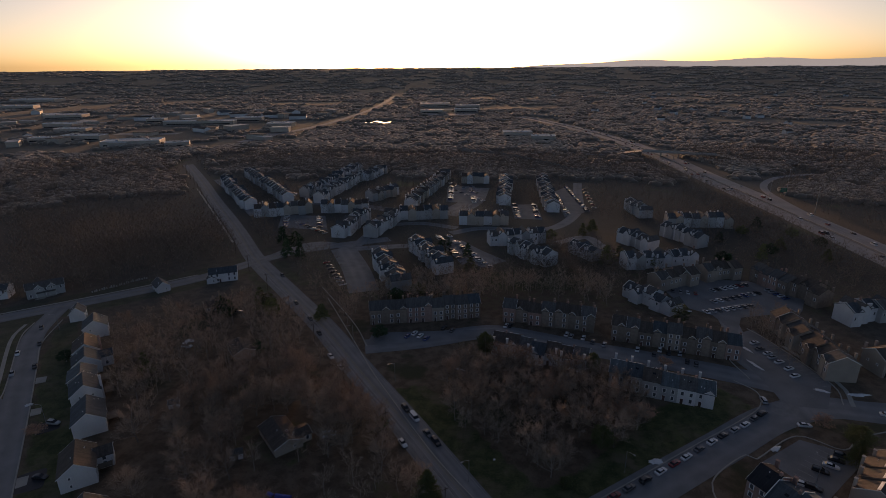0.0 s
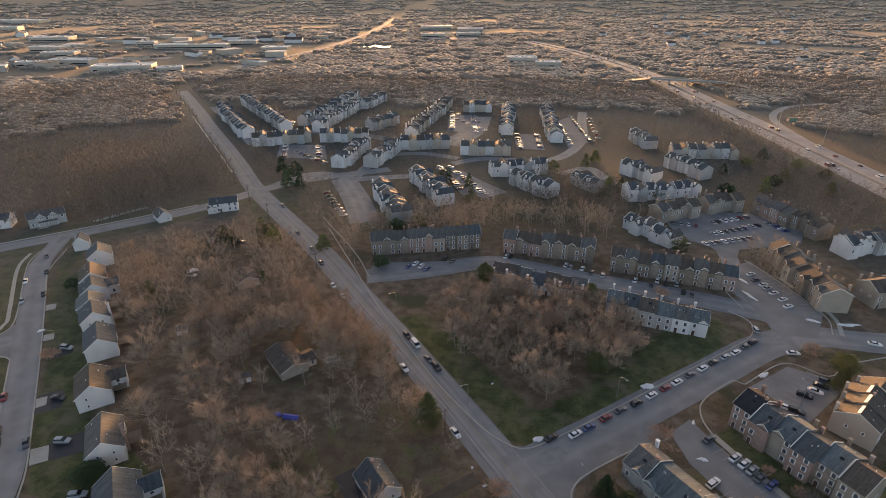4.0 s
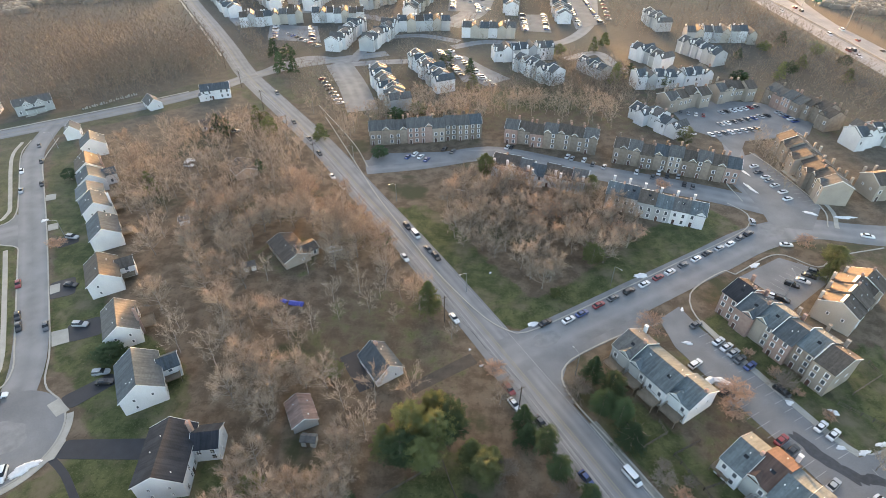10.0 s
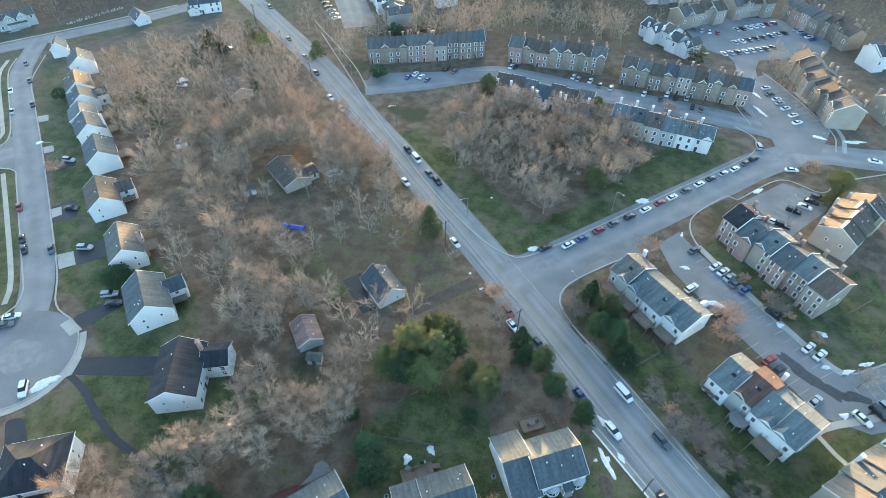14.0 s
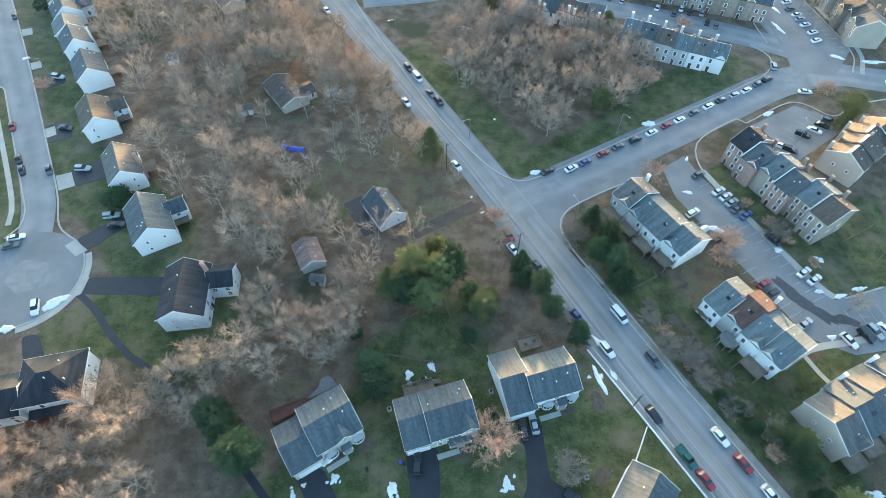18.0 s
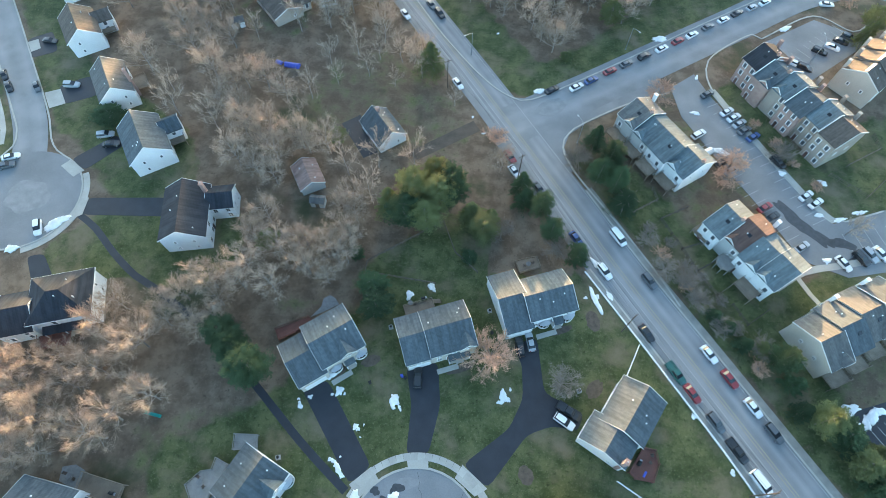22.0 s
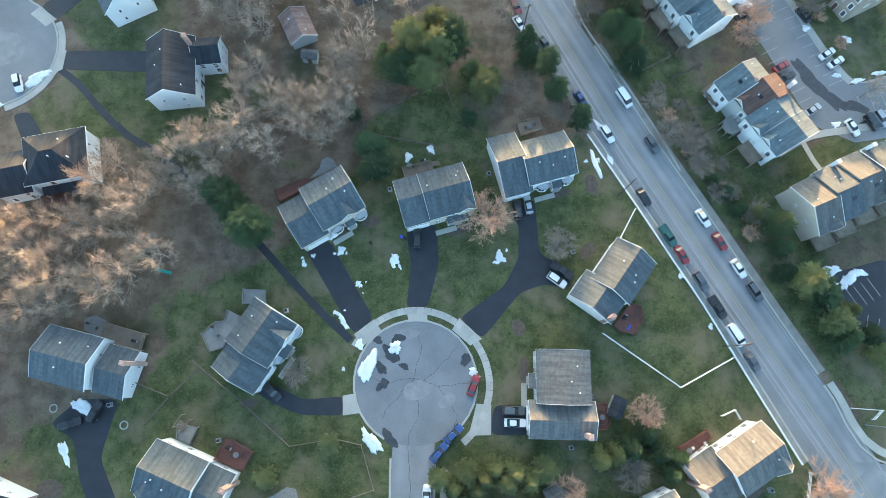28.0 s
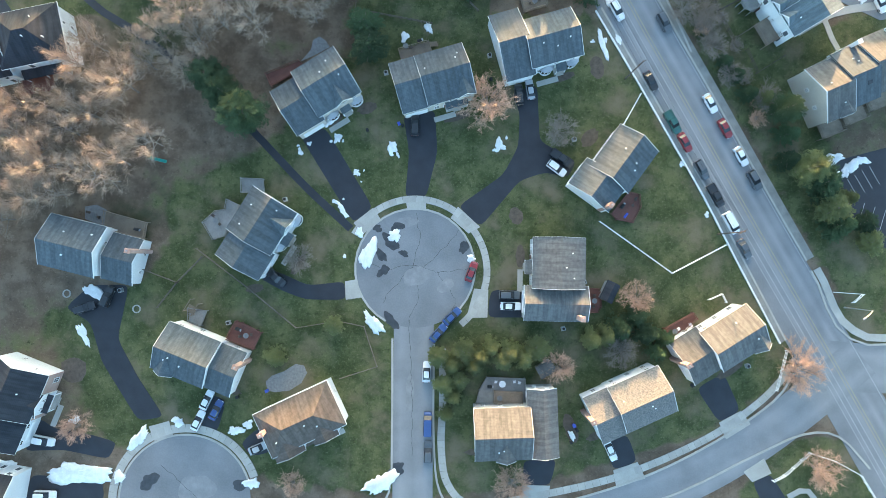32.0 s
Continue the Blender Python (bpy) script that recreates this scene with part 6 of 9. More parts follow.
BARE_SMALL = []
for s in range(3):
    wood, fine = puff_shape(150 + s)
    gf = slivers(fine, 1.0)
    BARE_SMALL.append((quick_mesh("trunk", geo_of(wood, 4), BARK), quick_mesh("crown", gf, TWIG_DARK), quick_mesh("crown", gf, TWIG_RED)))

tree_random = random.Random(11)
PLANTED = []


def bare_tree(x, y, h, tint=""):
    kit, full = (BARE_SMALL[tree_random.randrange(3)], 6) if h <= 7 or tint == "puff" else (BARE[tree_random.randrange(5)], 12)
    t = thing("bare_tree", "spreading leafless tree with dense reddish twigs" if tint == "puff" else "tall leafless tree with tawny twigs" if tint else "tall leafless tree with grey-brown bark and fine twigs", "tree", "bare trees",
              at2(x, y, tree_random.uniform(0, 360)) @ Matrix.Diagonal((h / full * (1.1 if full == 12 else 1.36), h / full * (1.1 if full == 12 else 1.36), h / full, 1)))
    part("trunk", kit[0], (), t)
    part("crown", kit[2 if tint else 1], (), t)
    PLANTED.append((x, y))
    return t


def leaf_cloud(seed, n, shape, big=1.0):
    """Small leaf sprays filling a shape: shape(u) gives height and radius for u in 0..1."""
    rng = random.Random(seed)
    v, f = [], []
    lumps = [(1 - rng.random() ** 0.8, i * 2.4 + rng.uniform(-0.4, 0.4)) for i in range(90)]
    for i in range(n):
        u, az = rng.choice(lumps)
        z, r = shape(u)
        out = Vector((math.cos(az), math.sin(az), 0))
        k = math.sqrt(rng.uniform(0.06, 1.0))
        p = out * r * k * 1.05 + Vector((0, 0, z - 0.16 * r * k * k)) + Vector((rng.gauss(0, 1), rng.gauss(0, 1), rng.gauss(0, 0.6))) * (0.012 + r * 0.075 * (1.3 - k * 0.6))
        d = (out + Vector((rng.gauss(0, 0.7), rng.gauss(0, 0.7), rng.gauss(0, 0.4)))).normalized()
        e = d.orthogonal().normalized() * rng.uniform(0.007, 0.013) * big
        ln = rng.uniform(0.022, 0.045) * big
        k = len(v)
        v += [tuple(p - d * ln * 0.4 - e), tuple(p - d * ln * 0.4 + e), tuple(p + d * ln + e * 0.3), tuple(p + d * ln - e * 0.3 + Vector((0, 0, 0.01)))]
        f += [(k, k + 1, k + 2, k + 3)]
    g = Geo()
    g.v, g.f, g.m = v, f, [0] * len(f)
    return g


def cone_shape(u):
    return 0.08 + 0.9 * u, 0.34 * (1 - u) ** 0.8 + 0.03


def round_shape(u):
    return 0.2 + 0.75 * u, 0.36 * math.sqrt(max(0.02, 1 - (2 * u - 0.85) ** 2))


def conifer_cloud(seed, shape, branches=170, sprays=60, fine=1.0):
    """Boughs in loose whorls, each set with short needle sprays along its outer two thirds."""
    rng = random.Random(seed)
    v, f = [], []
    lean = [rng.uniform(0.72, 1.12) for _ in range(9)]
    for i in range(branches):
        u = (i + rng.random()) / branches
        az = i * 2.4 + rng.uniform(-0.5, 0.5)
        z, r = shape(u)
        r *= lean[int(az * 9 / 6.2832) % 9] * rng.uniform(0.7, 1.12)
        out, rise_ = Vector((math.cos(az), math.sin(az), 0)), rng.uniform(-0.1, 0.22)
        cross = Vector((-out.y, out.x, 0))
        for k in range(sprays):
            g = 0.25 + 0.78 * rng.random() ** 0.7
            fan = 0.3 * r * (1.15 - g) + 0.012
            p = out * r * g + cross * rng.uniform(-fan, fan) + Vector((0, 0, z + rise_ * r * g * g + rng.gauss(0, 0.012)))
            d = (out * 0.9 + cross * rng.gauss(0, 0.6) + Vector((0, 0, rng.gauss(0.25, 0.4)))).normalized()
            e = d.orthogonal().normalized()
            e = (Matrix.Rotation(rng.uniform(0, 3.14), 3, d) @ e) * rng.uniform(0.007, 0.0115) * fine
            ln, n = rng.uniform(0.022, 0.042) * fine, len(v)
            v += [tuple(p - e), tuple(p + e), tuple(p + d * ln + e * 0.2), tuple(p + d * ln - e * 0.2)]
            f.append((n, n + 1, n + 2, n + 3))
    g = Geo()
    g.v, g.f, g.m = v, f, [0] * len(f)
    return g


GREEN = []
for s in range(6):
    g = conifer_cloud(40 + s, (cone_shape, round_shape)[s % 2])
    stem = [(Vector((0, 0, -0.02)), Vector((0, 0, 0.55)), 0.022, 0.014), (Vector((0, 0, 0.55)), Vector((0, 0, 0.95)), 0.014, 0.003)]
    for i in range(16):
        z = 0.2 + 0.045 * i
        az = i * 2.4
        r = (cone_shape, round_shape)[s % 2](z)[1]
        stem.append((Vector((0, 0, z)), Vector((math.cos(az) * r * 0.8, math.sin(az) * r * 0.8, z + 0.05)), 0.006, 0.002))
    GREEN.append((quick_mesh("trunk", geo_of(stem, 5), BARK), quick_mesh("crown", g, NEEDLE), quick_mesh("crown", g, NEEDLE_LIGHT)))


def pine_shape(u):
    return 0.25 + 0.72 * u, 0.3 * math.sqrt(max(0.03, 1 - (1.7 * u - 0.55) ** 2 / 1.4)) + 0.02


GREEN_BIG = []
for s in range(3):
    g = conifer_cloud(70 + s, (pine_shape, cone_shape, round_shape)[s], 230, 105, 0.56)
    GREEN_BIG.append((GREEN[s][0], quick_mesh("crown", g, NEEDLE), quick_mesh("crown", g, NEEDLE_LIGHT)))

GREEN_FAR = []
for s in range(2):
    g = leaf_cloud(60 + s, 850, (cone_shape, round_shape)[s], 1.9)
    GREEN_FAR.append((GREEN[s][0], quick_mesh("crown", g, NEEDLE), quick_mesh("crown", g, NEEDLE_LIGHT)))


def evergreen(x, y, h, tone="", broad=1.0):
    kit = GREEN_FAR[tree_random.randrange(2)] if math.hypot(x, y) > 210 else GREEN_BIG[tree_random.randrange(3)] if h > 8.5 else GREEN[tree_random.randrange(6)]
    light = tone == "light" or (tone != "dark" and tree_random.random() < 0.5)
    wide = broad * h * (0.95 if h > 9 else 1.4)
    t = thing("evergreen_tree", "yellow-green evergreen tree with dense foliage" if light else "dark green evergreen tree with dense needles", "tree", "evergreens",
              at2(x, y, tree_random.uniform(0, 360)) @ Matrix.Diagonal((wide, wide, h, 1)))
    part("trunk", kit[0], (), t)
    part("crown", kit[2 if light else 1], (), t)
    PLANTED.append((x, y))
    return t


evergreen(-16.8, 50.8, 7, 'dark', 1.1)
evergreen(-16.0, 46.0, 7.5, 'dark', 1.15)
evergreen(-21.8, 60.3, 4.5, 'dark', 1.1)
evergreen(-47.0, 35.0, 10.5, 'dark', 1.25)
evergreen(-41.8, 30.0, 11.5, 'dark', 1.3)
evergreen(-49.8, 38.0, 9, 'dark', 1.1)
evergreen(-44.2, 31.6, 9, 'light', 1.0)
evergreen(0.6, -21.1, 5.5, 'light')
evergreen(3.8, -23.5, 5.5, 'light')
evergreen(6.2, -20.0, 5.5, 'light')
evergreen(9.9, -21.1, 6, 'light')
evergreen(12.3, -19.4, 5.5, 'light')
evergreen(16.6, -20.1, 6, 'light')
evergreen(19.7, -21.3, 6, 'light')
evergreen(22.1, -19.2, 6, 'light')
evergreen(2.0, -27.3, 5, 'light')
evergreen(3.9, -30.3, 5, 'light')
evergreen(2.8, -34.1, 4.5, 'light')
evergreen(8.7, -23.5, 5, 'light')
evergreen(14.9, -22.1, 5, 'light')
evergreen(5.7, -26.6, 4.5, 'light')
evergreen(34.4, -17.3, 6, 'light')
evergreen(37.5, -16.0, 6, 'light')
evergreen(40.4, -14.7, 7, 'dark')
evergreen(46.5, -15.2, 7, 'dark')
evergreen(44.2, -11.6, 6, 'dark')
evergreen(48.9, -19.6, 5, 'dark')
evergreen(50.7, -16.5, 5, 'dark')
evergreen(74.8, 34.2, 9.5, 'dark', 1.15)
evergreen(71.7, 37.2, 5.5, 'light')
evergreen(77.2, 29.3, 6, 'dark')
evergreen(80.6, 21.4, 10, 'light', 1.15)
evergreen(77.4, 23.5, 6, 'dark')
evergreen(84.0, 18.4, 8, 'dark')
evergreen(66.0, 42.6, 4, 'dark', 1.2)
evergreen(63.5, 45.6, 3.5, 'dark', 1.3)
evergreen(86.1, 12.7, 8, 'light')
evergreen(88.0, 9.1, 8, 'dark')
evergreen(93.9, 9.9, 6, 'dark')
evergreen(90.1, 15.4, 6, 'light')
evergreen(84.4, 16.5, 6, 'dark')
evergreen(68.8, 38.2, 5, 'dark')
evergreen(-34.8, -22.4, 5, 'light', 1.2)
evergreen(-22.3, -15.0, 4.4, 'light', 1.15)
evergreen(95.1, 5.6, 6, 'light')
evergreen(-7.8, 74.6, 16, 'light')
evergreen(-2.1, 73.4, 15, 'light')
evergreen(-10.4, 69.5, 14, 'dark')
evergreen(1.4, 76.1, 15, 'dark')
evergreen(-14.2, 72.6, 12, 'light')
evergreen(-5.2, 68.3, 13, 'light')
evergreen(-3.0, 80.3, 13, 'light')
evergreen(9.3, 66.1, 9, 'light')
evergreen(6.5, 71.2, 8, 'light')
evergreen(11.5, 70.0, 7, 'light')
evergreen(19.6, 79.8, 9.5, 'dark', 1.1)
evergreen(24.0, 72.4, 10.5, 'dark')
evergreen(26.4, 66.0, 9.5, 'dark')
evergreen(20.3, 76.0, 7, 'dark')
evergreen(32.6, 60.2, 7.5, 'dark')
evergreen(6.1, 59.6, 3.5, 'dark', 1.2)
evergreen(40.6, 94.8, 10, 'dark')
evergreen(43.5, 88.0, 11.5, 'dark')
evergreen(44.3, 80.5, 10.5, 'dark')
evergreen(46.1, 74.9, 9, 'dark')
evergreen(40.4, 83.6, 10.5, 'dark')
evergreen(-95.5, 101.7, 6, 'dark', 1.5)
evergreen(-30.5, 95.9, 6, 'light')
evergreen(-44.3, 62.6, 6, 'light')
evergreen(-5.1, 121.3, 13, 'light', 1.15)
evergreen(17.5, 205.4, 12, 'light')
evergreen(59.7, 189.9, 10, 'light')
evergreen(-123.6, 192.5, 10, 'light')
evergreen(-86.5, 243.8, 12, 'light')
evergreen(51.4, 145.5, 9, 'light')
evergreen(128.6, 136.6, 10, 'light')
evergreen(-30.4, 222.4, 7, 'dark')
evergreen(-111.2, 248.3, 8, 'dark')
evergreen(-61.5, 242.8, 8, 'light')
evergreen(114.6, 235.4, 11, 'light')
evergreen(134.9, 144.7, 9, 'light')
evergreen(-163.2, 202.7, 6, 'dark')
evergreen(-22.2, 155.0, 6, 'dark')
evergreen(-82.9, 210.5, 6, 'dark')
evergreen(35.9, 128.4, 4, 'light')
evergreen(-104.1, 335.0, 13, 'dark')
evergreen(-102.2, 349.9, 14, 'dark')
evergreen(-115.6, 365.2, 12, 'dark')
evergreen(-94.9, 333.0, 11, 'dark')
evergreen(1.0, 342.2, 12, 'dark')
evergreen(15.9, 306.8, 9, 'light')
evergreen(-95.7, 254.8, 12, 'light')
evergreen(-91.3, 253.8, 10, 'light')
evergreen(101.3, 316.5, 12, 'light')
evergreen(112.8, 326.1, 9, 'dark')
evergreen(174.8, 316.3, 9, 'dark')
evergreen(203.3, 323.1, 11, 'light')
evergreen(213.1, 331.3, 9, 'dark')
evergreen(176.9, 313.1, 8, 'dark')
evergreen(129.0, 311.6, 9, 'light')
evergreen(-14.3, 270.8, 8, 'light')
evergreen(-25.8, 263.4, 8, 'dark')
evergreen(-115.2, 251.6, 9, 'dark')
evergreen(-110.3, 249.4, 8, 'dark')
for x, y, h, tone in ((76, 366, 9, 'light'), (101.6, 376, 10, 'light'), (112, 389, 9, 'light'), (15.5, 332, 10, 'dark'), (218, 375, 8, 'light'), (250, 368, 8, 'light'), (256, 346, 8, 'dark'), (195, 362, 7, 'dark'), (228, 345, 8, 'light'), (238, 392, 9, 'dark'), (107, 331, 8, 'light'), (243, 320, 8, 'light')):
    evergreen(x, y, h, tone)
bare_tree(10.5, 34.3, 10.5, 'puff')
bare_tree(79.2, -22.2, 9.6, 'puff')
bare_tree(85.0, -44.7, 8, 'puff')
bare_tree(27.3, -23.5, 6.5, 'puff')
bare_tree(44.1, -7.9, 6.5, 'puff')
bare_tree(17.7, -48.8, 7, 'puff')
bare_tree(-30.5, -50.0, 5, 'puff')
bare_tree(26.1, 28.7, 7)
bare_tree(-77.9, -38.3, 6, 'puff')
bare_tree(-30.5, -0.9, 6)
bare_tree(41.2, -19.6, 6.5)
bare_tree(60.2, 49.1, 6)
bare_tree(72.3, 37.5, 6)
bare_tree(58.3, 54.7, 6)
bare_tree(65.0, 42.5, 5)
bare_tree(62.5, 114.3, 7.5, 'puff')
bare_tree(77.5, 89.4, 7.5, 'puff')
bare_tree(74.7, 84.6, 6, 'puff')
bare_tree(13.5, 96.9, 6, 'puff')
bare_tree(28.0, 61.6, 7)
bare_tree(35.8, 89.6, 7)
bare_tree(91.8, 92.7, 7)
bare_tree(102.6, 68.5, 8)
bare_tree(53.7, 57.1, 6)
bare_tree(14.3, 67.1, 6)
bare_tree(50.9, 65.0, 5)
bare_tree(37.1, 170.8, 9, 'puff')
bare_tree(43.1, 175.5, 8, 'puff')
bare_tree(69.5, 160.4, 9, 'puff')
bare_tree(64.0, 162.8, 8, 'puff')
bare_tree(91.4, 196.0, 6, 'puff')
bare_tree(131.6, 156.4, 6, 'puff')
for x, y, h in ((-33, 55, 10), (-29, 60, 11), (-36, 62, 9.5), (-26, 66, 10), (-24, 58, 9), (-90, 122, 13), (-104, 150, 14), (-116, 172, 14), (-128, 192, 14), (-137, 208, 13), (-149, 226, 13)):
    bare_tree(x, y, h)
bare_tree(-102.8, 191.5, 9)
bare_tree(-129.8, 241.6, 11)
bare_tree(-104.2, 253.9, 11)
bare_tree(-141.5, 154.0, 6, 'puff')
for x, y, h in ((88, 104, 3), (92, 97, 3.4), (95, 90, 2.8), (99, 83, 3.2)):
    bare_tree(x, y, h, 'puff')
for x, y, h in ((-61.0, 47.4, 10), (-57.1, 50.6, 11), (-52.6, 46.4, 9), (-65.5, 45.5, 9), (-58.5, 42.0, 8), (-48.0, 50.5, 11), (-26.4, 73.4, 8.5), (14.6, 87.0, 9), (60.1, 50.3, 4), (58.0, 54.4, 5), (-23, 63, 9), (-28, 52.5, 8), (-55.5, 38.8, 8), (-52.5, 42.0, 9)):
    bare_tree(x, y, h)

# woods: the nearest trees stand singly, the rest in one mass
ROADS = [(smooth_line(p, 5), w) for p, w in ((MAIN_ROAD, 10), (CROSS_ROAD, 8), (WEST_STREET, 8), (EAST_STREET, 9), (STEM, 7), (SOUTH_STREET, 8), (LANE_NORTH, 7), (LANE_ROWS, 9), (TRAIL, 2.5), (HIGHWAY_LINE, 20), (RAMP_LINE, 6), (FAR_ROAD, 14), *((p, w / 2 + 2) for p, w in LANES))]
ROAD_POINTS = np.array([(p.x, p.y, w) for line, w in ROADS for p in line])
HOUSE_POINTS = np.array([(o.matrix_basis.translation.x, o.matrix_basis.translation.y, 8.5 if o.name.startswith("house") else 7.5)
                         for o in scene.objects if o.parent is None and (o.name.startswith("house") or o.name.startswith("townhouse"))])
LOTS = [[(-76, 50), (-60, 52), (-47, 57), (-47, 80), (-58, 86), (-72, 84)], [(-44, 65), (-28, 65), (-29, 91), (-43, 91)], [(-52, 137), (-26, 142), (-7, 112), (-23, 100), (-42, 112)], [(-62, 116), (-44, 118), (-44, 136), (-66, 134)], [(-72, 150), (-66, 134), (-44, 136), (-40, 152), (-50, 166), (-64, 162)], [(-54, 121), (-42, 121), (-42, 129), (-54, 129)], CLEARING, *FAR_LOTS, LOT_DARK, LOT_SE, LOT_E, LOT_UP, DRIVE_P, DRIVE_A, DRIVE_H]


def is_clear(x, y, extra=0.0):
    for pts in (ROAD_POINTS, HOUSE_POINTS):
        if (((pts[:, 0] - x) ** 2 + (pts[:, 1] - y) ** 2) < (pts[:, 2] + extra) ** 2).any():
            return False
    return not any(inside(p, np.array(x), np.array(y)) for p in LOTS)


def scatter(poly, gap, rng, extra=0.0):
    xs, ys = [p[0] for p in poly], [p[1] for p in poly]
    spots = []
    for i in range(int((max(xs) - min(xs)) * (max(ys) - min(ys)) / gap / gap * 1.6)):
        x, y = rng.uniform(min(xs), max(xs)), rng.uniform(min(ys), max(ys))
        if inside(poly, np.array(x), np.array(y)) and is_clear(x, y, extra) and all((x - a) ** 2 + (y - b) ** 2 > gap * gap * 0.5 for a, b in spots):
            spots.append((x, y))
    return spots


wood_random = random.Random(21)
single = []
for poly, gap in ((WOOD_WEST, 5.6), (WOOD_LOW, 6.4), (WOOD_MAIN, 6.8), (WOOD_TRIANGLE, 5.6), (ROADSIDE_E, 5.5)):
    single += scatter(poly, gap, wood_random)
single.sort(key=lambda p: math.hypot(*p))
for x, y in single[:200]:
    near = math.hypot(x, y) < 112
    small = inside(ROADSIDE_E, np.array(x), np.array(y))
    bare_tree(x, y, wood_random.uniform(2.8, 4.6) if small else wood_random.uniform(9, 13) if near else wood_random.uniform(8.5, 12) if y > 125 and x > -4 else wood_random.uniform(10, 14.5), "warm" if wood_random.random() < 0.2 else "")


def light_tree(seed):
    wood, fine = bare_shape(seed, 12, 8, 5, 5, 4, 0.95)
    fine = [(a, b, 0.026, 0) for a, b, r, _ in fine] + [(a, b, max(0.03, r * 0.8), 0) for a, b, r, _ in wood if r < 0.095]
    g1, g2 = geo_of([w for w in wood if w[2] > 0.095], 3), slivers(fine, 1.0)
    n = len(g1.v)
    faces = [f if len(f) == 4 else f for f in g1.f] + [tuple(i + n for i in f) for f in g2.f]
    return np.array(g1.v + g2.v), faces, [0] * len(g1.f) + [1] * len(g2.f)


def mass(name, spots, shapes, mats, label, grow=None):
    """Joins many trees into one mesh: spots of x, y, height."""
    V, F, S, n = [], [], [], 0
    rng = np.random.RandomState(8)
    for x, y, h in spots:
        v, f, s = shapes[rng.randint(len(shapes))]
        a, k = rng.uniform(0, 6.28), h / 12
        c, d = math.cos(a) * k, math.sin(a) * k
        w = grow or 1.0
        z0 = float(rise(np.array(math.hypot(x, y))))
        V.append(np.stack([x + (v[:, 0] * c - v[:, 1] * d) * w, y + (v[:, 0] * d + v[:, 1] * c) * w, z0 + v[:, 2] * min(k, 1.3)], -1))
        F += [tuple(i + n for i in q) for q in f]
        S += s
        n += len(v)
    me = bpy.data.meshes.new(name)
    me.from_pydata(np.concatenate(V).tolist(), [], F)
    for m in mats:
        me.materials.append(m)
    me.polygons.foreach_set("material_index", S)
    return tagged(new(name, me), label, "trees", kind="stuff")


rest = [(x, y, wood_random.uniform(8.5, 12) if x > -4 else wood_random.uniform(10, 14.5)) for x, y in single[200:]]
FILL = [(-151, 214), (-141, 254), (-92, 220), (-52, 157), (-12, 142), (5, 112), (-2, 100), (-7, 82), (-27, 73), (-52, 71), (-66, 73), (-74, 96), (-92, 127), (-121, 168)]
rest += [(x, y, h) for x, y, h in ((-36, 126, 10), (-28, 130, 12), (-21, 128, 9), (-14, 127, 11), (-8, 120, 9), (-33, 118, 9), (-24, 121, 10), (-40, 112, 11), (-16, 117, 7), (-42, 104, 10), (2, 110, 8), (-60, 136, 11), (-47, 140, 12), (-70, 148, 10))]
rest += [(x, y, wood_random.uniform(10, 14)) for x, y in scatter(FILL, 11.0, wood_random)]
for poly in ([(22, 296), (74, 349), (112, 322), (138, 282), (105, 268), (50, 275), (26, 261)], [(-81, 348), (-50, 321), (-26, 267), (-40, 261), (-70, 304)], [(147, 238), (171, 256), (161, 212), (139, 185)]):
    rest += [(x, y, wood_random.uniform(7, 12)) for x, y in scatter(poly, 5.5, wood_random)]
for poly, gap in ((WOOD_UPPER, 6.0), (WOOD_ROWS, 5.5), (WOOD_NW, 6.0), ([(-42, 252), (26, 258), (26, 296), (-34, 292)], 5.0), ([(-20, 300), (30, 310), (20, 345), (0, 400), (-15, 350)], 7.0)):
    rest += [(x, y, wood_random.uniform(13, 18) if poly is WOOD_NW else wood_random.uniform(8, 14)) for x, y in scatter(poly, gap, wood_random)]
# trees among the farther rows and along the highway
MIDLAND = [(-250, 330), (-150, 420), (-270, 600), (-400, 760), (-300, 800), (150, 780), (268, 740), (262, 250), (215, 225), (190, 300), (140, 420), (80, 440), (-40, 300), (-100, 360)]
rest += [(x, y, wood_random.uniform(6, 12)) for x, y in scatter(MIDLAND, 6.6, wood_random, 0.8)]
rest += [(x, y, wood_random.uniform(9, 13)) for x, y in scatter([(50, 338), (84, 352), (112, 345), (106, 292), (86, 284), (52, 300)], 4.6, wood_random)]
HIGHBELT = [(225, 250), (266, 245), (270, 560), (262, 720), (235, 560), (218, 380)]
rest += [(x, y, wood_random.uniform(8, 13)) for x, y in scatter(HIGHBELT, 6.0, wood_random, 0.5)]
EASTWOOD = [(312, 230), (420, 330), (620, 560), (560, 760), (335, 800), (318, 620), (400, 625), (330, 560), (316, 470)]
rest += [(x, y, wood_random.uniform(11, 17)) for x, y in scatter(EASTWOOD, 8.0, wood_random, 2.0)]
# the second clump is added to stop low sun shining between two rows
for poly in ([(-225, 285), (-180, 312), (-152, 338), (-165, 385), (-235, 350)], [(-62, 425), (-38, 425), (-38, 446), (-62, 446)], [(-150, 360), (-128, 345), (-118, 372), (-150, 410)]):
    rest += [(x, y, wood_random.uniform(13, 17)) for x, y in scatter(poly, 5.5, wood_random)]
NORTHWOOD = [(-470, 330), (-340, 410), (-200, 430), (-300, 600), (-410, 770), (-620, 620)]
rest += [(x, y, wood_random.uniform(12, 18)) for x, y in scatter(NORTHWOOD, 8.0, wood_random)]
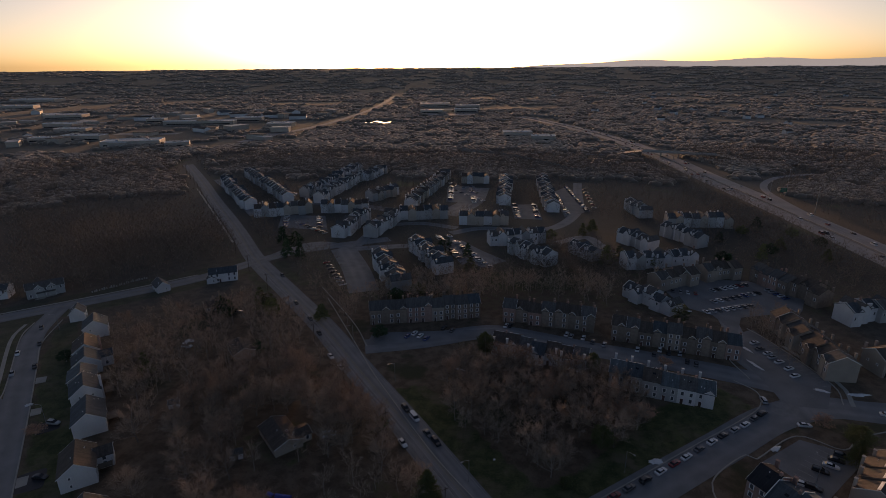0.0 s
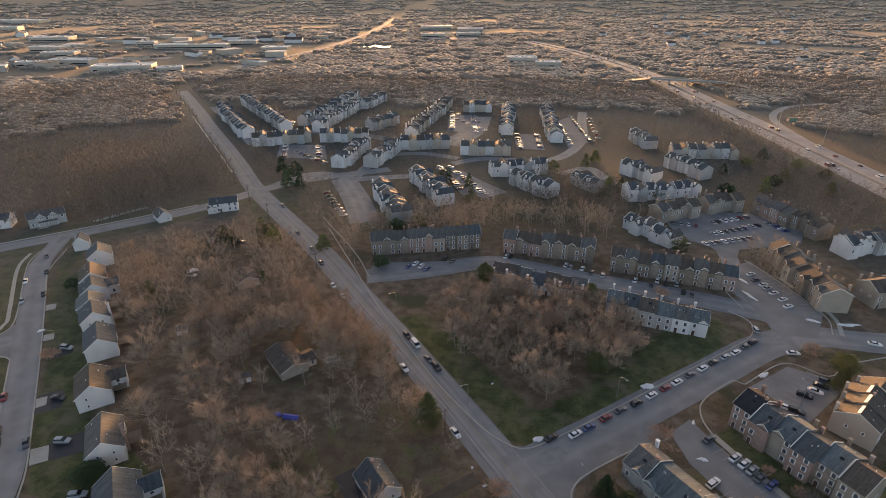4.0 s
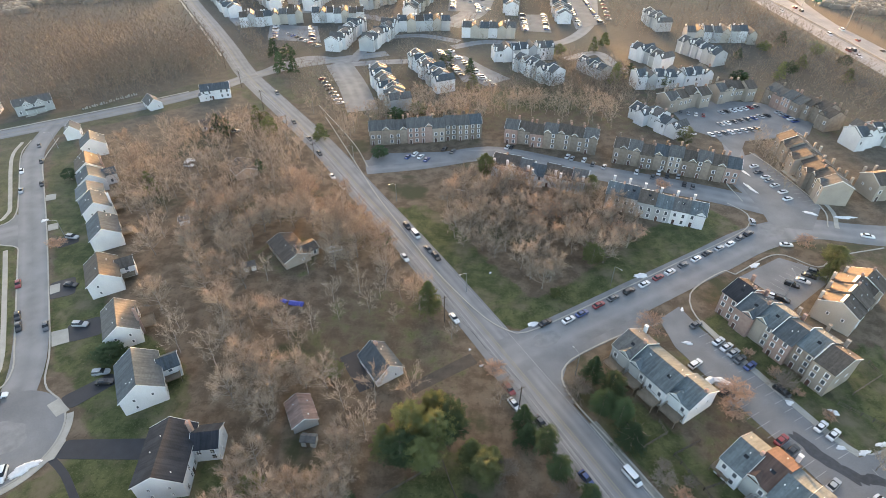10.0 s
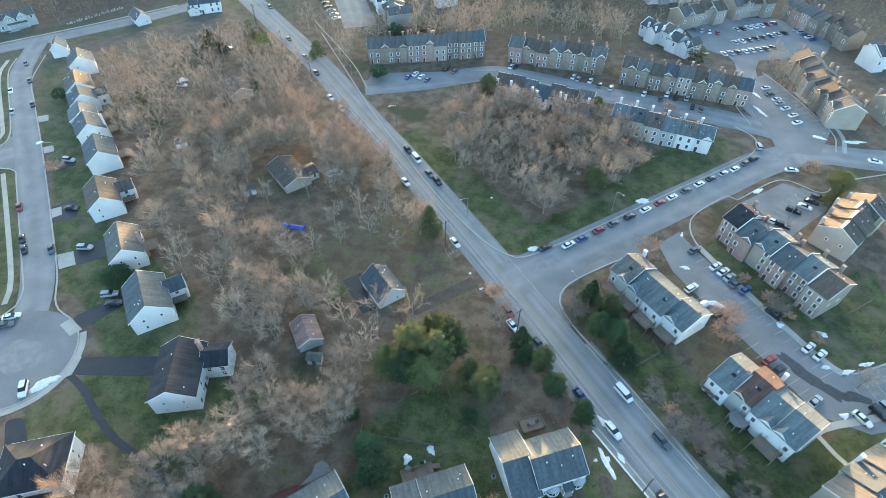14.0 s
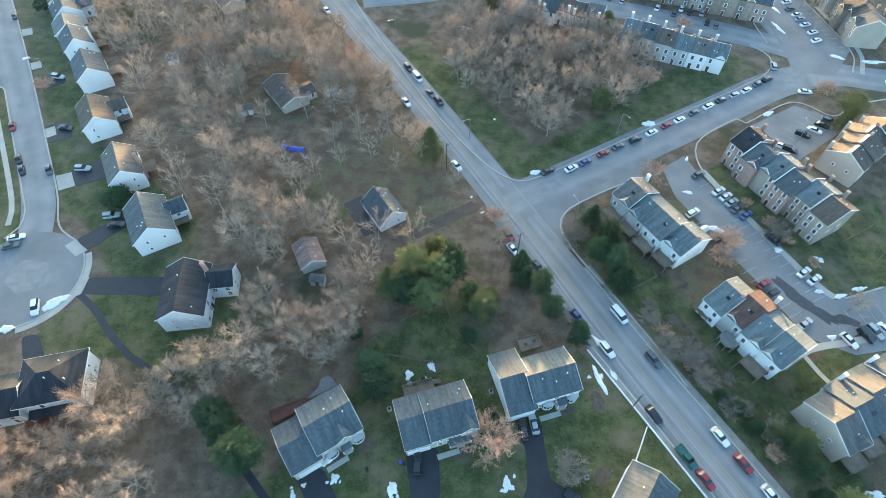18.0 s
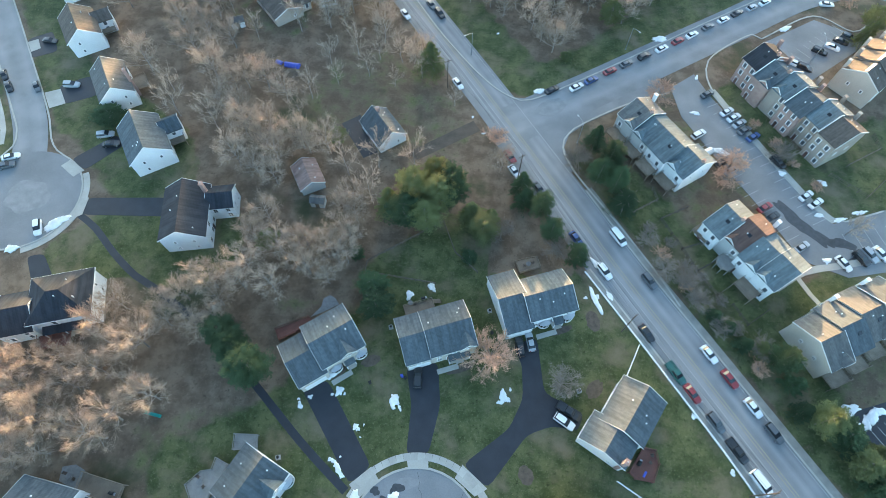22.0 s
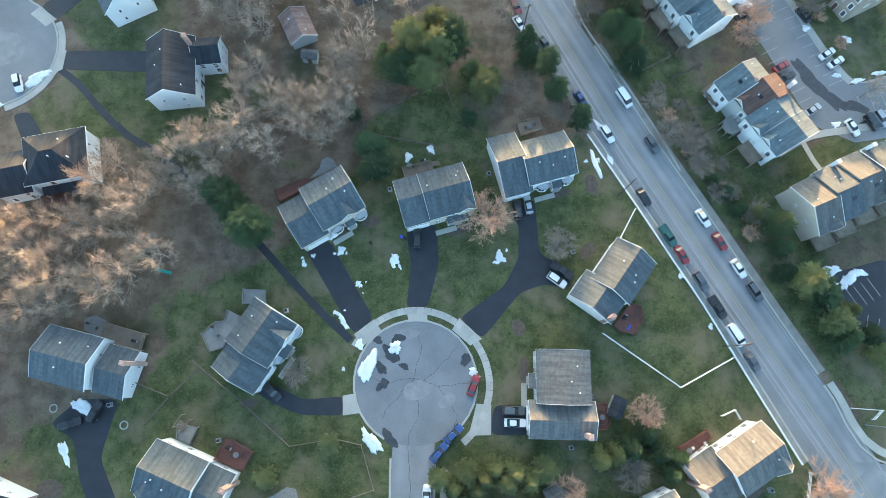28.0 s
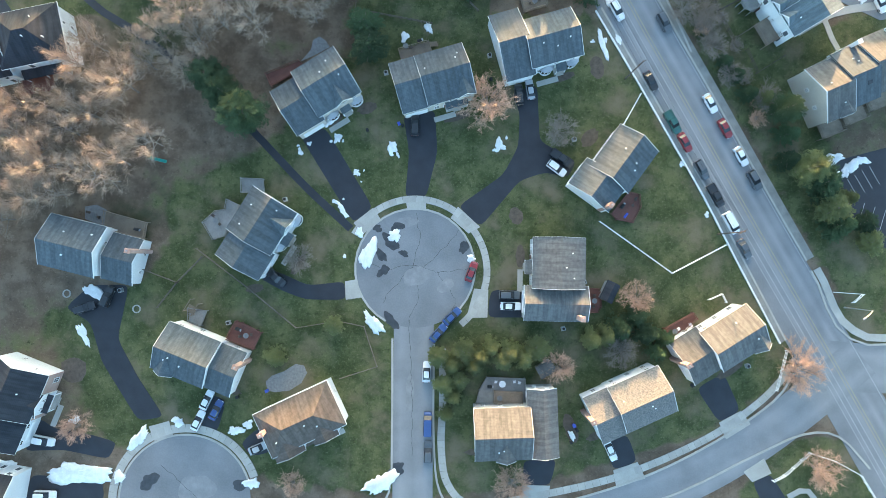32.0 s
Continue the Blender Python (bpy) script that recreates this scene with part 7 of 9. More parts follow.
BELT = [(-260, 640), (-140, 620), (-40, 610), (40, 600), (130, 590), (250, 560), (255, 660), (120, 740), (-280, 780)]
rest += [(x, y, wood_random.uniform(11, 15)) for x, y in scatter(BELT, 8.0, wood_random, 2.0)]


def coarse_tree(seed):
    """A lighter tree for the farther woods."""
    wood, fine = bare_shape(seed, 12, 6, 3, 3, 1, 1.05)
    rows = [(a, b, 0.06, 0) for a, b, r, _ in fine] + [(a, b, max(0.05, r), 0) for a, b, r, _ in wood]
    g = slivers(rows, 1.0)
    return np.array(g.v), g.f, [1] * len(g.f)


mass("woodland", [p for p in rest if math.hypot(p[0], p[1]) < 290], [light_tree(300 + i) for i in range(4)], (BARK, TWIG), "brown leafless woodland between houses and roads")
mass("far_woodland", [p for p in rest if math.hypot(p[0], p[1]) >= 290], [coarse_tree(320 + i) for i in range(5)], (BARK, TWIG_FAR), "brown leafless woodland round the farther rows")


def far_clump(seed):
    """A low uneven group of rounded tree crowns."""
    rng = random.Random(seed)
    v, f = [], []
    for i in range(7):
        az, r = rng.uniform(0, 6.28), 14.0 * math.sqrt((i + 0.5) / 7)
        cx, cy, hh, rr = math.cos(az) * r, math.sin(az) * r, rng.uniform(2.4, 4.4), rng.uniform(5.4, 7.8)
        n = len(v)
        for up, wide in ((0.0, 1.0), (0.62, 0.86)):
            for k in range(5):
                b = k * 1.2566 + rng.uniform(-0.3, 0.3)
                v.append((cx + math.cos(b) * rr * wide, cy + math.sin(b) * rr * wide, hh * up * rng.uniform(0.85, 1.1)))
        v.append((cx + rng.uniform(-0.8, 0.8), cy + rng.uniform(-0.8, 0.8), hh))
        f += [(n + k, n + (k + 1) % 5, n + 5 + (k + 1) % 5, n + 5 + k) for k in range(5)] + [(n + 5 + k, n + 5 + (k + 1) % 5, n + 10) for k in range(5)]
    return np.array(v), f, [0] * len(f)


far_random = np.random.RandomState(31)
OPEN_FAR = [[(-1000, 830), (-480, 780), (-260, 900), (-220, 1150), (-300, 1420), (-1050, 1500)], [(-70, 1330), (120, 1330), (160, 1750), (-60, 1750)], [(-190, 1190), (-110, 1190), (-110, 1240), (-190, 1240)],
            MIDLAND, [(-160, 330), (-20, 250), (240, 220), (300, 300), (260, 760), (-300, 780)], [(-260, 250), (-100, 360), (-40, 230), (-60, 150), (-260, 60)]]
spots = []
while len(spots) < 6400:
    r = 600 * (4780 / 600) ** (far_random.rand() ** 1.0)
    a = radians(far_random.uniform(-52, 52))
    x, y = r * math.sin(a), r * math.cos(a)
    if any(inside(p, np.array(x), np.array(y)) for p in OPEN_FAR) and far_random.rand() > 0.22:
        continue
    if noise.noise(Vector((x * 0.004, y * 0.004, 0))) < -0.3 and r > 1300:
        continue
    if not is_clear(x, y, 15):
        continue
    spots.append((x, y, min(12, 9 + r * 0.001) * (1 + r / 2600)))
for x, y in scatter(BELT, 15.0, wood_random, 4.0):
    spots.append((x, y, 11.5))
mass("far_woods", spots, [far_clump(i) for i in range(6)], (WOODS,), "brown leafless woods stretching to the horizon", 1.0)
scene.objects["far_woods"].data.polygons.foreach_set("use_smooth", [True] * len(scene.objects["far_woods"].data.polygons))

# ---------------------------------------------------------------- cars
def loft(rows):
    """A closed body from cross-sections: x, half width, bottom, top, top half width."""
    g, v, f = Geo(), [], []
    for x, w, z0, z1, wt in rows:
        zm = z0 + (z1 - z0) * 0.55
        v += [(x, -w * 0.94, z0), (x, -w, zm), (x, -wt, z1), (x, wt, z1), (x, w, zm), (x, w * 0.94, z0)]
    for i in range(len(rows) - 1):
        f += [(6 * i + k, 6 * i + (k + 1) % 6, 6 * i + 6 + (k + 1) % 6, 6 * i + 6 + k) for k in range(6)]
    n = len(v)
    f += [tuple(range(6)), tuple(range(n - 6, n))]
    return g.add(v, f)


SHAPES = {
    "sedan": dict(body=[(-2.35, 0.7, 0.35, 0.7, 0.62), (-2.2, 0.88, 0.25, 0.92, 0.8), (-1.3, 0.9, 0.22, 0.98, 0.82), (0.7, 0.9, 0.22, 0.95, 0.82), (1.9, 0.88, 0.24, 0.82, 0.74), (2.35, 0.68, 0.35, 0.62, 0.6)],
                  cabin=[(-1.75, 0.76, 0.9, 0.95, 0.74), (-1.15, 0.78, 0.9, 1.36, 0.60), (0.15, 0.78, 0.9, 1.38, 0.60), (0.95, 0.76, 0.9, 0.95, 0.74)], roof=(-1.1, 0.1, 0.58, 1.37), wheel=1.42),
    "suv": dict(body=[(-2.35, 0.8, 0.4, 0.95, 0.72), (-2.25, 0.93, 0.3, 1.08, 0.86), (0.6, 0.95, 0.28, 1.08, 0.88), (1.9, 0.92, 0.3, 1.0, 0.8), (2.35, 0.74, 0.4, 0.75, 0.66)],
                cabin=[(-2.25, 0.84, 1.02, 1.08, 0.8), (-1.95, 0.84, 1.02, 1.66, 0.68), (0.1, 0.84, 1.02, 1.68, 0.68), (1.0, 0.82, 1.02, 1.1, 0.78)], roof=(-1.92, 0.05, 0.67, 1.67), wheel=1.45),
    "van": dict(body=[(-2.6, 0.88, 0.4, 1.1, 0.84), (-2.5, 0.98, 0.3, 1.2, 0.94), (1.2, 0.98, 0.3, 1.2, 0.94), (2.2, 0.94, 0.32, 1.05, 0.82), (2.6, 0.78, 0.4, 0.8, 0.7)],
                cabin=[(-2.5, 0.92, 1.15, 1.3, 0.9), (-2.4, 0.92, 1.15, 2.0, 0.78), (1.0, 0.92, 1.15, 1.98, 0.78), (1.9, 0.88, 1.15, 1.2, 0.82)], roof=(-2.42, 1.0, 0.8, 1.99), wheel=1.6),
    "pickup": dict(body=[(-2.8, 0.9, 0.45, 1.0, 0.88), (-2.75, 0.97, 0.35, 1.08, 0.93), (0.9, 0.97, 0.32, 1.1, 0.92), (2.2, 0.94, 0.34, 1.04, 0.84), (2.75, 0.8, 0.42, 0.8, 0.72)],
                   cabin=[(-0.75, 0.86, 1.05, 1.1, 0.82), (-0.6, 0.86, 1.05, 1.74, 0.7), (0.65, 0.86, 1.05, 1.74, 0.7), (1.35, 0.84, 1.05, 1.12, 0.8)], roof=(-0.57, 0.6, 0.69, 1.73), wheel=1.75),
}
WHEEL = Geo().tube((0, -0.11, 0), (0, 0.11, 0), 0.33, 0.33, 10).tube((0, -0.125, 0), (0, 0.125, 0), 0.19, 0.19, 8, 1).mesh("wheel", RUBBER, METAL)
CAR_KITS = {}


def car_kit(kind, colour):
    if (kind, colour) not in CAR_KITS:
        s, paint = SHAPES[kind], CARS[colour]
        x0, x1, w, z = s["roof"]
        body = loft(s["body"])
        if kind == "pickup":
            body.box(-2.7, -0.95, 1.0, -2.6, 0.95, 1.2).box(-2.7, -0.96, 1.0, -0.8, -0.86, 1.2).box(-2.7, 0.86, 1.0, -0.8, 0.96, 1.2)
        top = loft([(x0 - 0.12, w * 0.9, z - 0.06, z, w * 0.85), (x0 + 0.2, w * 1.02, z - 0.05, z + 0.05, w * 0.9), (x1 - 0.2, w * 1.02, z - 0.05, z + 0.05, w * 0.9), (x1 + 0.12, w * 0.9, z - 0.06, z, w * 0.85)])
        if kind == "van":
            top.box(-2.44, -0.9, 1.2, 0.5, -0.78, 1.7).box(-2.44, 0.78, 1.2, 0.5, 0.9, 1.7)
        CAR_KITS[kind, colour] = (body.mesh("body", paint), loft(s["cabin"]).mesh("glass", GLASS), top.mesh("roof_panel", paint))
    return CAR_KITS[kind, colour]


FAR_KITS = {}


def far_car(kind, colour):
    """The whole car in one piece, for the far roads."""
    if (kind, colour) not in FAR_KITS:
        s = SHAPES[kind]
        x0, x1, w, z = s["roof"]
        g, cabin = loft(s["body"]), loft(s["cabin"])
        top = loft([(x0 - 0.12, w * 0.9, z - 0.06, z, w * 0.85), (x0 + 0.2, w * 1.02, z - 0.05, z + 0.05, w * 0.9), (x1 + 0.12, w * 0.9, z - 0.06, z, w * 0.85)])
        g.add(cabin.v, cabin.f, 1).add(top.v, top.f)
        FAR_KITS[kind, colour] = g.mesh("far_car", CARS[colour], GLASS)
    return FAR_KITS[kind, colour]


HEADLIGHT = Geo().box(-0.05, -0.17, -0.07, 0.05, 0.17, 0.07).mesh("headlight", LAMPCLEAR)
TAILLIGHT = Geo().box(-0.05, -0.15, -0.1, 0.05, 0.15, 0.1).mesh("taillight", LAMPRED)


def car(x, y, yaw, kind, colour, z=0.09):
    word = {"sedan": "saloon car", "suv": "sport utility car", "van": "van", "pickup": "pickup truck"}[kind]
    if math.hypot(x, y) > 235:
        ob = new("car" if kind in ("sedan", "suv") else {"van": "van", "pickup": "pickup_truck"}[kind], far_car(kind, colour))
        ob.matrix_basis = at2(x, y, yaw, z - 0.2)
        return tagged(ob, f"distant {colour} {word} on asphalt", "car", "parked cars")
    t = thing("car" if kind in ("sedan", "suv") else {"van": "van", "pickup": "pickup_truck"}[kind], f"parked {colour} {word} on asphalt", "car", "parked cars", at2(x, y, yaw, z))
    body, glass, top = car_kit(kind, colour)
    part("body", body, (), t)
    part("glass", glass, (), t, "dark tinted windows")
    part("roof_panel", top, (), t)
    wx = SHAPES[kind]["wheel"]
    if math.hypot(x, y) > 150:
        t.location.z -= 0.2
        return t
    for px in (-wx, wx):
        for py in (-0.8, 0.8):
            part("wheel", WHEEL, (), t, at=Matrix.Translation((px, py, 0.33)))
    if math.hypot(x, y) < 95:
        end = SHAPES[kind]["body"][-1][0]
        for py in (-0.56, 0.56):
            part("headlight", HEADLIGHT, (), t, at=Matrix.Translation((end - 0.06, py, 0.62)))
            part("taillight", TAILLIGHT, (), t, at=Matrix.Translation((-end + 0.04, py, 0.72)))
    return t


car(52.2, 31.8, -59.4, 'pickup', 'green')
car(55.1, 27.3, -59.4, 'sedan', 'red')
car(58.9, 21.2, -59.4, 'suv', 'grey')
car(62.1, 15.5, -59.4, 'pickup', 'black')
car(65.6, 9.4, -59.4, 'van', 'white')
car(68.8, 3.7, -59.4, 'sedan', 'grey')
car(47.2, 41.0, -59.4, 'sedan', 'black')
car(39.3, 56.7, -59.4, 'suv', 'white')
car(60.7, 36.3, -59.4, 'sedan', 'white')
car(64.1, 30.7, -59.4, 'sedan', 'red')
car(67.8, 24.5, -59.4, 'sedan', 'white')
car(70.9, 19.2, -59.4, 'suv', 'grey')
car(50.0, 54.4, -59.4, 'suv', 'grey')
car(43.9, 66.3, -59.4, 'van', 'white')
car(33.2, 65.8, -59.4, 'sedan', 'blue')
car(24.7, 80.8, -59.4, 'sedan', 'grey')
car(18.4, 86.4, -59.4, 'sedan', 'white')
car(17.4, 91.2, -59.4, 'suv', 'red')
car(2.9, 118.1, -59.4, 'sedan', 'white')
car(-14.5, 167.3, -60, 'suv', 'black')
car(-11.1, 162.0, -60, 'van', 'white')
car(-6.1, 153.0, -60, 'sedan', 'grey')
car(-3.1, 148.5, -60, 'suv', 'black')
car(-14.3, 148.1, -60, 'sedan', 'white')
car(-49.6, 205.0, -60, 'sedan', 'white')
car(-43.5, 196.1, -60, 'sedan', 'white')
car(-59.3, 226.5, -60, 'sedan', 'black')
car(-67.1, 241.8, -60, 'sedan', 'grey')
car(-79.1, 260.9, -60, 'sedan', 'black')
car(-97.5, 299.8, -60, 'suv', 'grey')
car(30.9, 116.3, 33, 'sedan', 'black')
car(38.3, 117.6, 33, 'sedan', 'white')
car(43.0, 120.4, 33, 'sedan', 'blue')
car(49.1, 124.3, 33, 'sedan', 'red')
car(54.5, 127.5, 33, 'sedan', 'grey')
car(60.6, 130.8, 33, 'suv', 'black')
car(66.7, 134.5, 33, 'sedan', 'white')
car(72.4, 138.0, 33, 'sedan', 'red')
car(77.4, 140.9, 33, 'sedan', 'white')
car(83.2, 144.6, 33, 'sedan', 'grey')
car(89.0, 148.1, 33, 'sedan', 'white')
car(94.2, 151.3, 33, 'sedan', 'black')
car(99.7, 154.2, 33, 'sedan', 'silver')
car(104.7, 156.9, 33, 'sedan', 'white')
car(109.9, 160.4, 33, 'sedan', 'grey')
car(114.1, 163.1, 33, 'suv', 'black')
car(119.0, 171.1, 80, 'suv', 'silver')
car(125.1, 156.4, -5, 'sedan', 'white')
car(76.9, 115.7, 33, 'sedan', 'grey')
car(81.2, 108.9, 33, 'sedan', 'white')
car(82.7, 106.7, 33, 'sedan', 'white')
car(83.8, 104.5, 33, 'sedan', 'silver')
car(84.6, 102.0, 33, 'sedan', 'grey')
car(86.5, 99.7, 33, 'sedan', 'blue')
car(71.2, 100.3, 33, 'suv', 'white')
car(91.1, 91.0, -57, 'suv', 'black')
car(75.6, 90.5, 33, 'suv', 'black')
car(77.6, 88.1, 33, 'sedan', 'silver')
car(95.7, 80.1, 33, 'sedan', 'white')
car(97.6, 77.8, 33, 'sedan', 'white')
car(83.7, 76.2, 33, 'sedan', 'red')
car(85.0, 73.4, 33, 'sedan', 'black')
car(90.0, 64.6, 33, 'sedan', 'silver')
car(99.1, 60.1, -62, 'sedan', 'white')
car(104.0, 61.6, -62, 'suv', 'black')
car(106.4, 62.6, -62, 'suv', 'silver')
car(109.4, 63.0, -62, 'sedan', 'white')
car(115.9, 134.3, -35, 'suv', 'black')
car(120.6, 136.4, -35, 'sedan', 'white')
car(124.1, 139.0, -35, 'sedan', 'black')
car(127.1, 140.8, -35, 'suv', 'grey')
car(107.0, 128.8, -35, 'sedan', 'white')
car(109.2, 127.2, -35, 'suv', 'black')
car(139.7, 214.8, 20, 'sedan', 'white')
car(139.2, 209.5, 20, 'sedan', 'grey')
car(140.4, 205.3, 20, 'sedan', 'white')
car(140.4, 202.2, 20, 'sedan', 'silver')
car(141.1, 198.2, 20, 'sedan', 'white')
car(142.0, 193.0, 20, 'sedan', 'white')
car(141.2, 187.6, 20, 'sedan', 'white')
car(158.2, 161.8, -20, 'sedan', 'white')
car(85.1, 209.5, 65, 'sedan', 'white')
car(91.0, 205.3, 65, 'sedan', 'grey')
car(94.9, 209.1, 65, 'sedan', 'white')
car(97.7, 206.3, 65, 'sedan', 'black')
car(92.0, 199.5, 65, 'sedan', 'white')
car(102.4, 205.9, 65, 'sedan', 'silver')
car(102.7, 199.1, 65, 'sedan', 'black')
car(105.5, 197.0, 65, 'sedan', 'grey')
car(57.0, 224.0, 65, 'sedan', 'white')
car(58.7, 222.0, 65, 'sedan', 'silver')
car(64.0, 220.5, 65, 'sedan', 'white')
car(67.2, 216.5, 65, 'sedan', 'grey')
car(71.7, 214.1, 65, 'sedan', 'silver')
car(29.8, 233.2, 65, 'sedan', 'white')
car(31.9, 233.3, 65, 'sedan', 'black')
car(-17.3, 223.3, 65, 'sedan', 'blue')
car(-14.3, 225.9, 65, 'sedan', 'white')
car(-11.4, 223.4, 65, 'sedan', 'white')
car(-8.6, 220.8, 65, 'sedan', 'blue')
car(-0.3, 231.3, 65, 'sedan', 'black')
car(3.6, 228.7, 65, 'sedan', 'grey')
car(126.8, 273.9, 71.0, 'sedan', 'grey')
car(130.5, 272.6, 71.0, 'sedan', 'silver')
car(134.1, 271.3, 71.0, 'sedan', 'white')
car(137.7, 270.0, 71.0, 'sedan', 'red')
car(148.5, 273.8, 109.0, 'sedan', 'silver')
car(152.2, 275.1, 109.0, 'sedan', 'black')
car(155.9, 276.4, 109.0, 'sedan', 'white')
car(159.6, 277.7, 109.0, 'sedan', 'white')
car(163.4, 279.0, 109.0, 'sedan', 'white')
car(167.1, 280.4, 109.0, 'sedan', 'red')
car(170.9, 281.7, 109.0, 'sedan', 'grey')
car(142.3, 259.1, 111.0, 'sedan', 'silver')
car(146.3, 260.6, 111.0, 'sedan', 'white')
car(150.4, 262.1, 111.0, 'sedan', 'grey')
car(154.6, 263.7, 111.0, 'sedan', 'grey')
car(158.7, 265.2, 111.0, 'sedan', 'grey')
car(162.9, 266.8, 111.0, 'sedan', 'blue')
car(167.2, 268.4, 111.0, 'sedan', 'silver')
car(171.5, 270.0, 111.0, 'sedan', 'black')
car(132.7, 246.8, 104.0, 'sedan', 'white')
car(136.4, 247.8, 104.0, 'sedan', 'silver')
car(140.1, 248.7, 104.0, 'sedan', 'grey')
car(143.8, 249.7, 104.0, 'sedan', 'white')
car(147.5, 250.6, 104.0, 'sedan', 'silver')
car(151.3, 251.6, 104.0, 'sedan', 'silver')
car(155.1, 252.5, 104.0, 'sedan', 'grey')
car(158.9, 253.5, 104.0, 'sedan', 'black')
car(179.6, 273.8, 16.0, 'sedan', 'silver')
car(180.4, 270.9, 16.0, 'sedan', 'silver')
car(181.2, 268.1, 16.0, 'sedan', 'blue')
car(182.0, 265.4, 16.0, 'sedan', 'white')
car(182.8, 262.6, 16.0, 'sedan', 'blue')
car(-75.5, 322.5, 25.0, 'sedan', 'red')
car(-72.9, 316.8, 25.0, 'sedan', 'grey')
car(-70.4, 311.3, 25.0, 'sedan', 'grey')
car(-68.0, 306.0, 25.0, 'sedan', 'black')
car(-65.6, 300.8, 25.0, 'sedan', 'grey')
car(-63.3, 295.7, 25.0, 'sedan', 'silver')
car(-61.1, 290.8, 25.0, 'sedan', 'silver')
car(-58.9, 286.0, 25.0, 'sedan', 'white')
car(15.7, 337.9, 27.0, 'sedan', 'grey')
car(19.1, 331.3, 27.0, 'sedan', 'silver')
car(22.3, 324.8, 27.0, 'sedan', 'white')
car(25.5, 318.6, 27.0, 'sedan', 'silver')
car(28.6, 312.5, 27.0, 'sedan', 'silver')
car(141.1, 526.8, -8.0, 'sedan', 'grey')
car(139.3, 513.7, -8.0, 'sedan', 'grey')
car(137.6, 501.2, -8.0, 'sedan', 'red')
car(136.0, 489.1, -8.0, 'sedan', 'red')
car(134.5, 477.6, -8.0, 'sedan', 'silver')
car(133.0, 466.5, -8.0, 'sedan', 'red')
car(131.5, 455.9, -8.0, 'sedan', 'silver')
car(12.1, 527.4, 29.0, 'sedan', 'black')
car(17.2, 518.3, 29.0, 'sedan', 'grey')
car(22.2, 509.5, 29.0, 'sedan', 'silver')
car(27.0, 500.9, 29.0, 'sedan', 'silver')
car(31.7, 492.6, 29.0, 'sedan', 'white')
car(36.2, 484.5, 29.0, 'sedan', 'white')
car(7.1, 564.1, 28.0, 'sedan', 'white')
car(14.0, 551.4, 28.0, 'sedan', 'silver')
car(20.6, 539.2, 28.0, 'sedan', 'silver')
car(26.9, 527.4, 28.0, 'sedan', 'grey')
car(33.0, 516.0, 28.0, 'sedan', 'grey')
car(-117.4, 415.4, 44.0, 'sedan', 'silver')
car(-113.2, 411.0, 44.0, 'sedan', 'blue')
car(-109.1, 406.8, 44.0, 'sedan', 'black')
car(-105.1, 402.6, 44.0, 'sedan', 'grey')
car(-101.2, 398.5, 44.0, 'sedan', 'white')
car(-97.3, 394.4, 44.0, 'sedan', 'red')
car(-93.5, 390.5, 44.0, 'sedan', 'grey')
car(-89.8, 386.6, 44.0, 'sedan', 'silver')
car(-189.3, 209.3, -57, 'sedan', 'white')
car(-179.1, 192.7, -57, 'sedan', 'silver')
car(-173.8, 198.4, -57, 'sedan', 'black')
car(-185.8, 218.2, -57, 'sedan', 'black')
car(-196.2, 233.9, -57, 'sedan', 'grey')
car(-143.2, 133.8, -57, 'sedan', 'red')
car(-133.9, 118.8, -57, 'sedan', 'black')
car(-130.6, 114.1, -57, 'sedan', 'black')
car(-122.4, 114.4, -57, 'sedan', 'grey')
car(-119.8, 88.4, 20, 'sedan', 'white')
car(-120.0, 85.5, 20, 'sedan', 'grey')
car(-139.4, 160.2, -10, 'suv', 'silver')
car(-125.3, 133.6, -5, 'sedan', 'black')
car(-112.2, 115.3, 0, 'suv', 'silver')
car(-96.2, 96.6, 10, 'suv', 'silver')
car(-93.7, 93.4, 10, 'sedan', 'black')
car(-104.2, 66.2, -70, 'suv', 'white')
car(-39.7, 152.7, 20, 'van', 'white')
car(-106.0, 250.2, 25, 'sedan', 'grey')
car(-116.6, 214.8, -10, 'suv', 'white')
car(-5.6, 29.7, 90, 'suv', 'black')
car(17.5, 37.2, 95, 'suv', 'black')
car(20.0, 38.5, 100, 'sedan', 'silver')
car(26.3, 20.8, -35, 'suv', 'white')
car(27.4, 23.0, -35, 'pickup', 'black')
car(16.3, -7.7, 0, 'suv', 'grey')
car(16.6, -10.2, 0, 'sedan', 'white')
car(7.7, -2.7, 70, 'sedan', 'red')
car(3.6, -12.7, 45, 'sedan', 'blue')
car(0.6, -16.5, 50, 'sedan', 'blue')
car(-1.8, -25.1, 88, 'sedan', 'white')
car(-1.3, -36.5, 90, 'van', 'blue')
car(-1.1, -42.7, 90, 'suv', 'grey')
car(39.4, -41.8, -65, 'sedan', 'white')
car(-50.1, -32.2, 65, 'sedan', 'white')
car(-51.9, -36.8, 65, 'sedan', 'white')
car(-48.0, -34.4, 65, 'sedan', 'blue')
car(-38.4, -42.5, 25, 'sedan', 'silver')
car(-85.4, -41.8, -10, 'suv', 'white')
car(-72.6, -9.9, 70, 'suv', 'black')
car(-35.8, -4.7, -40, 'pickup', 'black')
car(-84.7, -53.6, 0, 'suv', 'white')
car(-77.5, -12.5, 20, 'suv', 'black')
